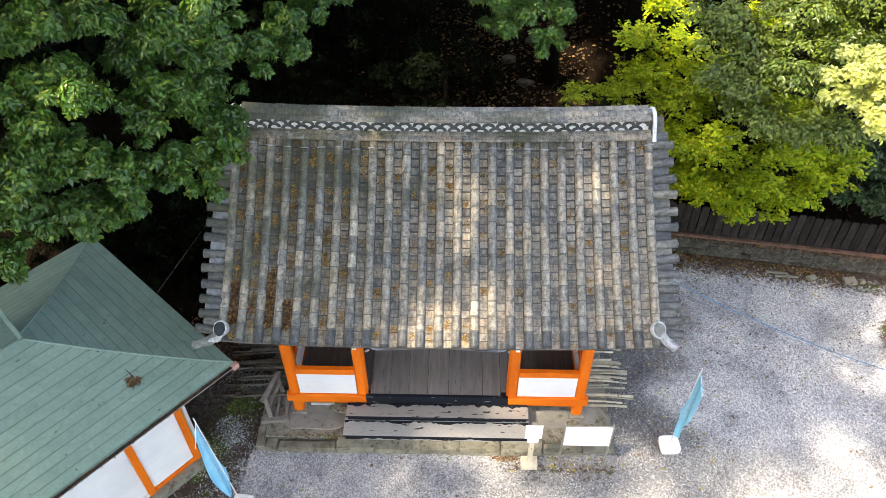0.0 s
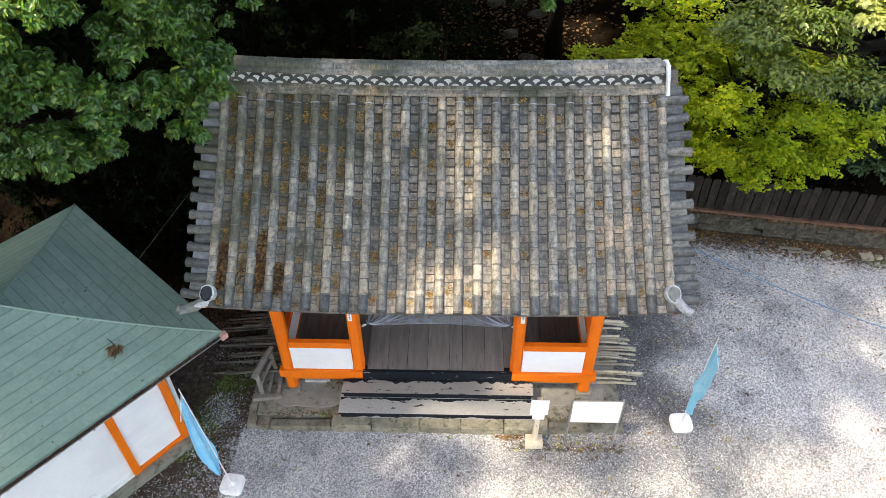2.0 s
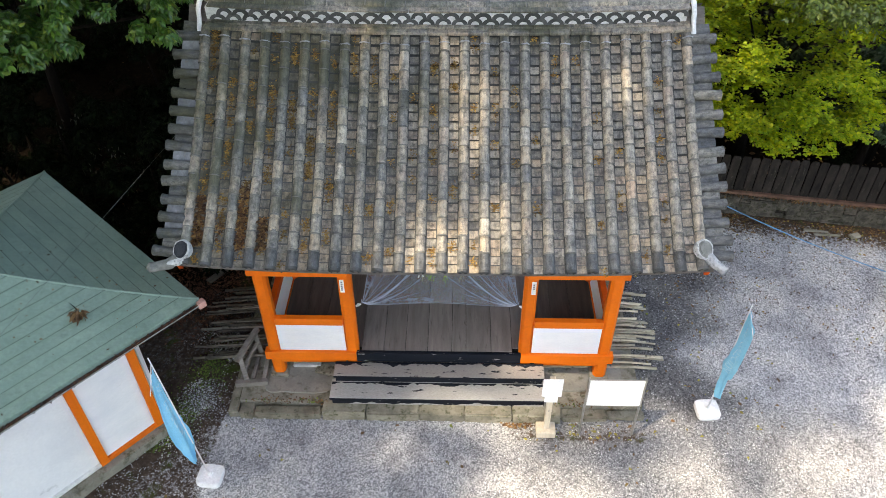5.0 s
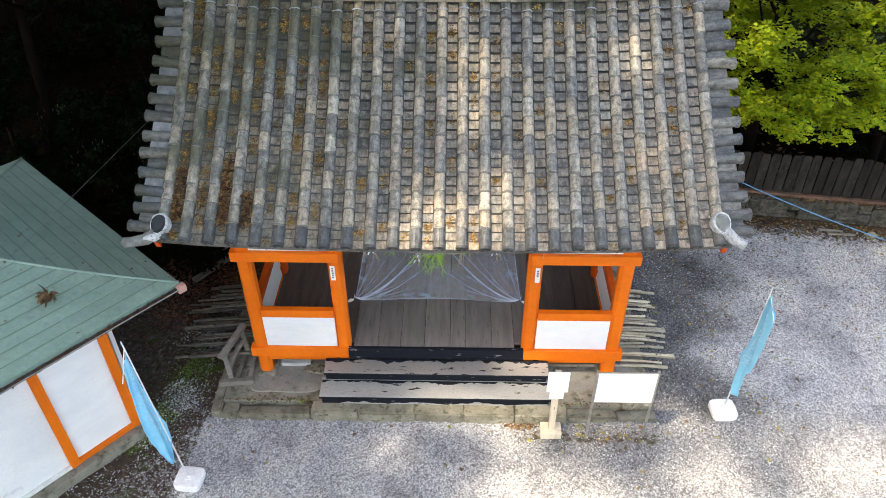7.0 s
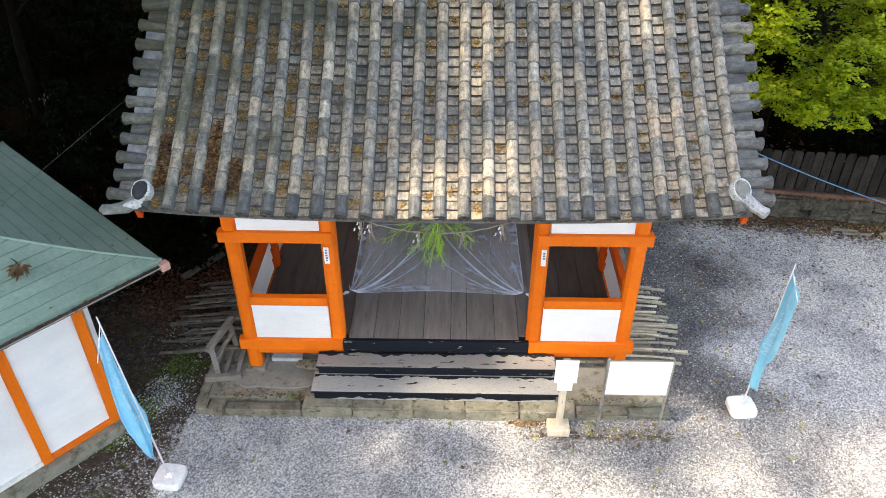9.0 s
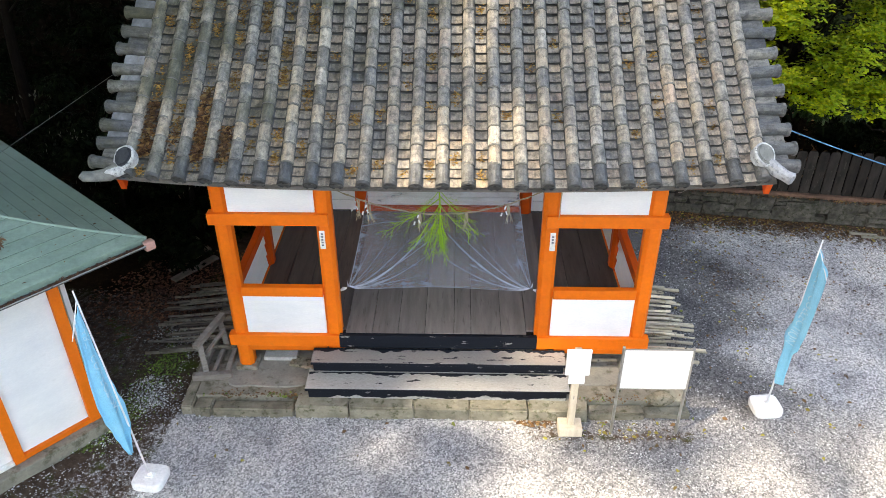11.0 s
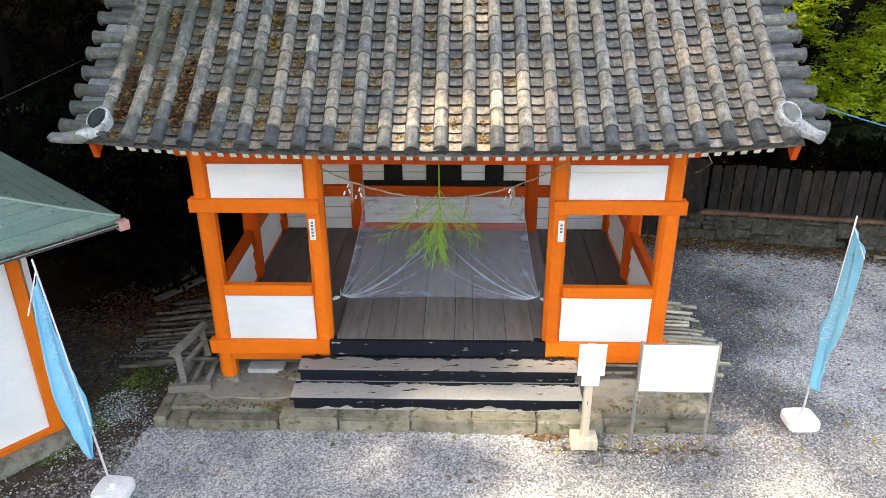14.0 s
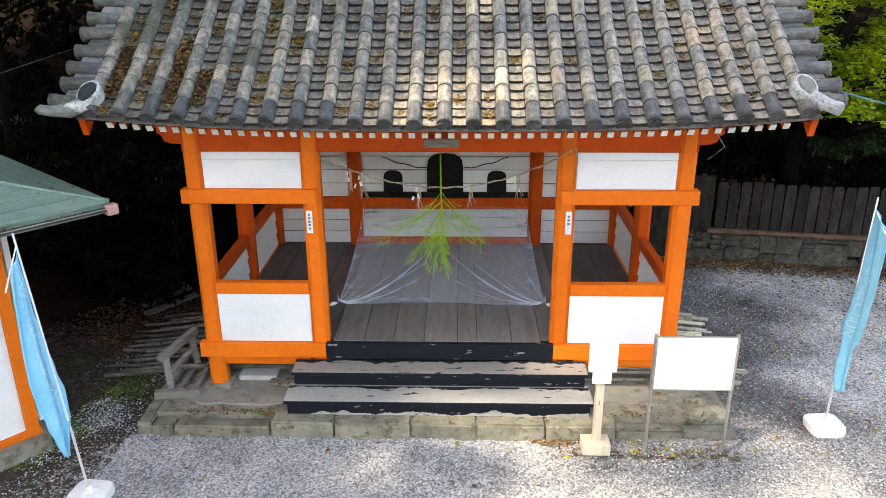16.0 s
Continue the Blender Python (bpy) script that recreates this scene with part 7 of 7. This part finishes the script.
# ---- trees ----
LEFT = [(-3.79, -1.98, 9.6, 0.75), (-3.21, -1.64, 9.6, 0.65), (-2.57, -1.38, 9.4, 0.6), (-3.63, -2.22, 9.2, 0.65), (-3.05, -1.25, 9.0, 0.5), (-2.49, -0.95, 8.8, 0.62),
        (-2.02, -0.30, 8.5, 0.62), (-1.75, 0.5, 8.4, 0.62), (-1.5, 1.4, 8.3, 0.6), (-3.75, -2.45, 8.6, 0.55), (-2.70, -1.25, 8.35, 0.5), (-2.36, -1.05, 8.0, 0.48), (-2.42, -1.40, 7.7, 0.36),
        (-3.15, -1.90, 7.95, 0.50), (-3.70, -2.2, 7.65, 0.48), (-4.4, -2.45, 7.7, 0.6), (-3.45, -2.10, 7.55, 0.38), (-4.5, -2.6, 7.3, 0.42), (-2.3, -0.4, 9.2, 0.6), (-1.9, 0.6, 9.0, 0.6), (-4.3, -2.4, 8.4, 0.6), (-2.9, -0.6, 9.6, 0.6),
        (-3.5, -2.3, 8.5, 0.42), (-3.65, -2.55, 7.9, 0.42), (-3.1, -2.25, 8.2, 0.42), (-3.35, -2.05, 7.4, 0.38), (-2.65, -1.85, 8.1, 0.4), (-2.55, -1.3, 7.4, 0.36), (-2.15, -1.5, 8.0, 0.36), (-2.6, -1.6, 8.8, 0.4),
        (-3.2, -2.35, 9.2, 0.45), (-2.45, -0.7, 8.3, 0.4), (-3.95, -2.6, 8.2, 0.4), (-3.1, -1.9, 7.75, 0.38), (-2.9, -1.75, 8.5, 0.4)]
camphor = tree("camphor_tree", (-13.5, 3.0, 0), 10.5, [(x, y, z, 0.86 * r) for x, y, z, r in LEFT], 17500, 0.068, LEAF_CAMPHOR, 51, "large evergreen tree with glossy dark green leaves behind the hall", 0.34, (5.0, -3.4), slim=0.46, droop=0.75, flat=0.85, limb_every=3, limb=0.12)
SUNNY = [(5.0, -1.3, 8.8, 0.6), (6.3, -0.9, 9.1, 0.7), (5.5, 1.8, 6.6, 0.2), (6.5, 2.4, 7.4, 0.3), (5.6, 3.6, 4.0, 0.1), (7.0, 3.8, 4.2, 0.2), (5.0, 5.2, 5.5, 0.1), (-0.35, -0.75, 3.95, 0.22), (0.3, -0.85, 3.85, 0.10), (1.25, -1.8, 0, 0.16), (2.3, -1.95, 0, 0.12), (3.6, -1.7, 0, 0.12), (4.3, -2.2, 0, 0.08), (3.6, -0.45, 0, 0.0), (2.9, -1.0, 0, 0.03), (0.0, -0.6, 0.2, 0.02), (7.0, -1.3, 0, 0.25), (7.7, -0.4, 0, 0.12)]


def sun_gap(x, y, z, r):
    """Whether a lobe would close one of the openings through which the sun reaches the court."""
    for a, b, c, w in SUNNY:
        v = Vector((x - a, y - b, z - c))
        if (v - TO_SUN * v.dot(TO_SUN)).length < r * 0.7 + w:
            return True
    return False


HIGH = []
r2 = random.Random(44)


def shade_canopy(n, xs, ys, zs):
    """Unseen leaf masses added above the camphor to block the sun: close-set over the near side of the roof, thinner
    further out, where half the sun comes through.
    """
    for _ in range(n):
        x, y, z = r2.uniform(*xs), r2.uniform(*ys), r2.uniform(*zs)
        foot = x - TO_SUN.x / TO_SUN.z * (z - 4.0)
        court = y - TO_SUN.y / TO_SUN.z * z < -0.4
        thick = foot < -0.6 or court
        aside = x - TO_SUN.x / TO_SUN.z * z > 3.2 and y - TO_SUN.y / TO_SUN.z * z > -1.0 or foot < -3.0 and x - TO_SUN.x / TO_SUN.z * (z - 9.0) < -5.5
        r = r2.uniform(0.45, 0.7) if aside else r2.uniform(0.35, 0.6) if thick else r2.uniform(0.25, 0.5)
        if (x > -3.2 and y < -5.0 and z < 14.8) or (x > -5 and y < -7 and z < 15.5) or (x > -5.5 and z - r < 13.6 - (y + 8.4) * 0.40):
            continue
        if sun_gap(x, y, z, r) or (not thick and not aside and r2.random() > 0.72) or (court and not aside and r2.random() > 0.92):
            continue
        HIGH.append((x, y, z, r))


shade_canopy(1850, (-14.0, 4.0), (-9.5, 2.0), (11.5, 16.5))
shade_canopy(700, (-12.0, 5.0), (-17.5, -9.5), (15.5, 18.5))
for _ in range(16):
    HIGH.append((r2.uniform(-9.5, -5.2), r2.uniform(-3.6, 2.5), r2.uniform(7.4, 10.5), r2.uniform(0.8, 1.1)))
# unseen lower boughs, added to shade the house and the near roof corner
SHADE_BOUGHS = [(r2.uniform(-13.0, -6.6), r2.uniform(-7.0, 7.0), r2.uniform(8.6, 12.5), r2.uniform(0.6, 1.0)) for _ in range(150)]
SHADE_BOUGHS += [(r2.uniform(-6.0, -1.2), r2.uniform(1.6, 5.5), r2.uniform(10.0, 12.5), r2.uniform(0.5, 0.8)) for _ in range(46)]
SHADE_BOUGHS += [(r2.uniform(-7.6, -5.6), r2.uniform(-4.2, -2.0), r2.uniform(12.0, 13.8), r2.uniform(0.5, 0.7)) for _ in range(34)]
HIGH += [q for q in SHADE_BOUGHS if not sun_gap(*q)]
under(new("upper_crown", crown_mesh("upper_crown", HIGH, 44000, 0.2, LEAF_CAMPHOR, 58, True, per=7, slim=0.6)), camphor)
YEL = [(5.13, 3.55, 3.35, 0.62), (5.84, 3.15, 3.2, 0.6), (6.75, 3.3, 3.15, 0.65), (7.5, 3.7, 3.2, 0.62), (6.11, 3.5, 3.75, 0.75), (5.22, 3.8, 4.1, 0.75), (6.9, 3.85, 4.0, 0.75), (4.8, 4.5, 4.6, 0.75),
       (4.3, 5.1, 4.9, 0.7), (3.65, 5.1, 4.6, 0.55), (3.0, 5.1, 4.4, 0.45), (4.9, 5.2, 5.4, 0.75), (3.95, 5.5, 5.5, 0.65), (6.1, 4.6, 4.9, 0.85), (7.4, 4.6, 4.3, 0.7), (5.4, 5.4, 4.2, 0.9), (5.6, 4.3, 5.2, 0.8), (4.6, 6.4, 5.6, 0.9), (6.3, 5.8, 5.8, 0.9), (7.7, 3.5, 3.4, 0.5), (8.05, 3.8, 3.7, 0.5), (7.1, 3.35, 3.15, 0.42), (4.75, 3.7, 3.6, 0.42), (4.6, 3.95, 4.2, 0.42), (4.95, 3.6, 3.15, 0.35)]
tree("yellow_maple", (6.6, 6.2, 0.55), 5.0, broken([(x, y, z, r * (1.0 if z < 5 else 0.72)) for x, y, z, r in YEL], 81, 4), 5000, 0.064, LEAF_MAPLE, 52, "spreading tree with bright yellow-green leaves overhanging the fence", 0.16, (-0.4, -0.9), slim=0.85, flat=0.42, droop=0.1, per=8, limb_every=2, sprays=True)
EVG = [(4.7, 1.95, 6.6, 0.65), (5.33, 1.35, 6.3, 0.65), (5.74, 2.1, 6.75, 0.7), (5.1, 2.7, 7.0, 0.65), (6.4, 2.3, 7.1, 0.75), (5.7, 2.7, 7.4, 0.65), (4.5, 3.2, 7.0, 0.55), (6.7, 2.5, 7.7, 0.75), (7.4, 2.6, 7.2, 0.8), (7.8, 3.6, 7.8, 0.9), (6.9, 4.2, 8.0, 0.9), (6.2, 1.5, 6.2, 0.55)]
tree("evergreen_tree", (9.4, 6.2, 0.6), 8.0, broken(EVG, 82, 5), 4000, 0.076, LEAF_OLIVE, 53, "tall evergreen tree reaching over the fence with soft green leaves", 0.22, (-1.2, -2.6), slim=0.5, droop=0.5, limb_every=2, sprays=True)
BRI = [(4.62, -1.30, 8.55, 0.32), (4.9, -1.42, 8.45, 0.4), (4.85, -1.25, 8.85, 0.45), (5.4, -1.3, 8.9, 0.55), (6.0, -1.0, 9.0, 0.7), (6.8, -0.6, 9.3, 0.8)]
tree("sunlit_tree", (10.6, 0.2, 0), 9.0, BRI, 5000, 0.06, LEAF_BRIGHT, 54, "sunlit tree with pale yellow-green leaves over the court", 0.2, (-1.2, -0.6), slim=0.55, limb_every=2)
CEN = [(0.95, 3.7, 7.1, 0.45), (1.5, 3.5, 6.9, 0.45), (2.15, 3.5, 6.95, 0.45), (2.0, 3.4, 6.6, 0.38), (1.1, 3.5, 6.75, 0.38), (1.6, 4.3, 7.6, 0.7), (2.4, 4.4, 7.7, 0.7)]
tree("broadleaf_tree", (3.0, 11.2, 0.9), 8.5, CEN, 4800, 0.07, LEAF_CAMPHOR, 55, "evergreen tree with light green leaves behind the hall", 0.2, (-0.6, -5.0), slim=0.45, limb_every=2)
DRK = [(8.2, 4.6, 2.6, 0.8), (8.9, 4.5, 3.3, 0.9), (9.4, 4.4, 2.6, 0.8), (9.9, 4.6, 3.5, 0.9), (8.4, 4.9, 3.6, 0.8), (10.6, 4.6, 2.6, 0.9), (7.4, 5.4, 2.2, 0.8)]
tree("dark_shrub", (9.0, 5.5, 0.55), 2.8, DRK, 3600, 0.12, LEAF_SHRUB, 56, "dark large-leaved shrub behind the fence", 0.1, category="shrub", slim=0.4)
r4 = random.Random(67)
for k, (x, y) in enumerate([(-16.0, 10.0), (-13.0, 13.0), (-10.0, 12.0), (-7.5, 10.0), (-5.0, 9.0), (-8.0, 14.0), (-4.5, 13.0), (-1.0, 14.0), (5.0, 13.0), (8.0, 12.5), (11.5, 10.0), (14.0, 7.5), (-4.6, 4.0), (-5.6, 3.6), (-6.6, 5.4), (-3.6, 5.2), (-8.4, 3.4), (-13.5, 0.5), (-13.5, 6.5), (0.0, 9.5), (5.4, 6.6), (7.4, 6.8), (9.6, 6.6), (11.6, 6.0), (12.5, 3.0), (-5.2, 4.6), (-7.6, 4.4), (-4.2, 6.6), (-6.6, 7.0), (-1.6, 7.2), (1.2, 7.0), (-9.4, 6.0), (-2.6, 10.5), (4.6, 8.2), (6.4, 9.0), (8.6, 8.0), (-11.0, 2.6), (-10.6, 9.5)]):
    h = r4.uniform(2.2, 3.2) if x < 0.5 and y < 8 and x < -2.5 else r4.uniform(1.4, 2.2)
    h = 4.2 if y > 8.6 and not 0.5 < x < 4 else h
    w = 1.7 if h > 4 else 1.0
    z = float(ground_height(np.array(x), np.array(y)))
    lobes = [(x + w * r4.uniform(-1.1, 1.1), y + r4.uniform(-0.8, 1.0), z + r4.uniform(0.2, 1.0) * h, w * r4.uniform(0.6, 1.0)) for _ in range(7)]
    tree("wood_shrub", (x, y, z), h * 0.8, lobes, 1100, 0.125, LEAF_SHADE, 90 + k, "dark drooping-leaved shrub in the shade of the woods", 0.07, category="shrub", slim=0.34, droop=0.8, limb_every=2, plain=True)

LEAF_PALE = leaf_material("pale_drooping_leaf", [(0.05, 0.055, 0.05), (0.10, 0.105, 0.10), (0.03, 0.05, 0.02)], 0.35, 0.1, 0.4)
tree("understorey_bush", (-5.9, 4.4, 0.0), 2.6, [(-4.5, 4.0, 1.9, 0.6), (-5.2, 3.9, 1.2, 0.7), (-4.6, 4.0, 0.9, 0.6), (-5.9, 3.9, 1.6, 0.7), (-6.6, 3.9, 1.9, 0.7), (-6.3, 3.9, 1.0, 0.6), (-7.0, 4.0, 2.6, 0.6)], 150, 0.075, LEAF_PALE, 97, "thin bush with a few pale drooping leaves in deep shade", 0.05, category="shrub", slim=0.26, droop=2.2, per=1, limb_every=2, split=0)

# the woods behind and beside the hall: trunks below, a closed roof of leaves above
r3 = random.Random(61)
# an added tree whose low lobes keep sky light off the wood floor
shade = [(r3.uniform(-9.5, -4.9), r3.uniform(2.8, 7.0), r3.uniform(5.0, 7.2), r3.uniform(0.7, 1.1)) for _ in range(26)]
tree("wood_tree", (-8.2, 5.6, 0), 7.0, shade, 2200, 0.2, LEAF_SHADE, 68, "dark low-branched tree added beside the hall to block sky light", 0.12, (0.8, -0.4), slim=0.5, limb_every=3, plain=True)
WOODS = [(-17.5, -1.0), (-18.0, 11.0), (15.5, 4.5), (-4.2, 12.0), (-14.5, 7.5), (0.2, 13.5), (-6.0, 12.5), (5.2, 11.5), (-15.5, 1.5), (10.5, 9.5), (-12.0, 9.5), (3.5, 17.0), (-3.0, 18.0), (10.0, 15.0), (-10.0, 17.0), (16.0, 11.0), (-16.0, 5.0)]
for k, (x, y) in enumerate(WOODS):
    lobes = []
    for _ in range(17):
        yy = max(4.6, y + r3.uniform(-4.4, 3.0))
        low = 8.8 - 0.45 * max(0, min(6, yy - 5.0))
        lobes.append((x + r3.uniform(-3.4, 3.4), yy, low + r3.uniform(1.0, 4.0), r3.uniform(1.3, 1.8)))
    z = float(ground_height(np.array(float(x)), np.array(float(y))))
    tree("wood_tree", (x, y, z), 11.0 - z * 0.3, lobes, 1150, 0.46, LEAF_SHADE, 70 + k, "tall dark forest tree behind the shrine hall", r3.uniform(0.18, 0.3), slim=0.66, limb_every=3, plain=True)

# unseen trees added on the near side of the court against low sky light
for k, (x, y) in enumerate([(-15.0, -14.0), (-11.4, -19.3), (-4.0, -21.0), (3.5, -20.5), (9.5, -19.0), (15.0, -15.0), (18.0, -8.0), (-17.0, -6.0), (-20.0, -1.0), (-20.5, 4.0), (-19.5, 9.0)]):
    lobes = [(x + r3.uniform(-2.8, 2.8), y + r3.uniform(-2.0, 1.6), r3.uniform(3.0, 12.0), r3.uniform(1.3, 1.9)) for _ in range(15)]
    tree("unseen_court_tree", (x, y, 0), 11.5, lobes, 1500, 0.37, LEAF_CAMPHOR, 120 + k, "tall unseen evergreen tree added round the court to block low sky light", 0.25, slim=0.66, limb_every=3, plain=True)
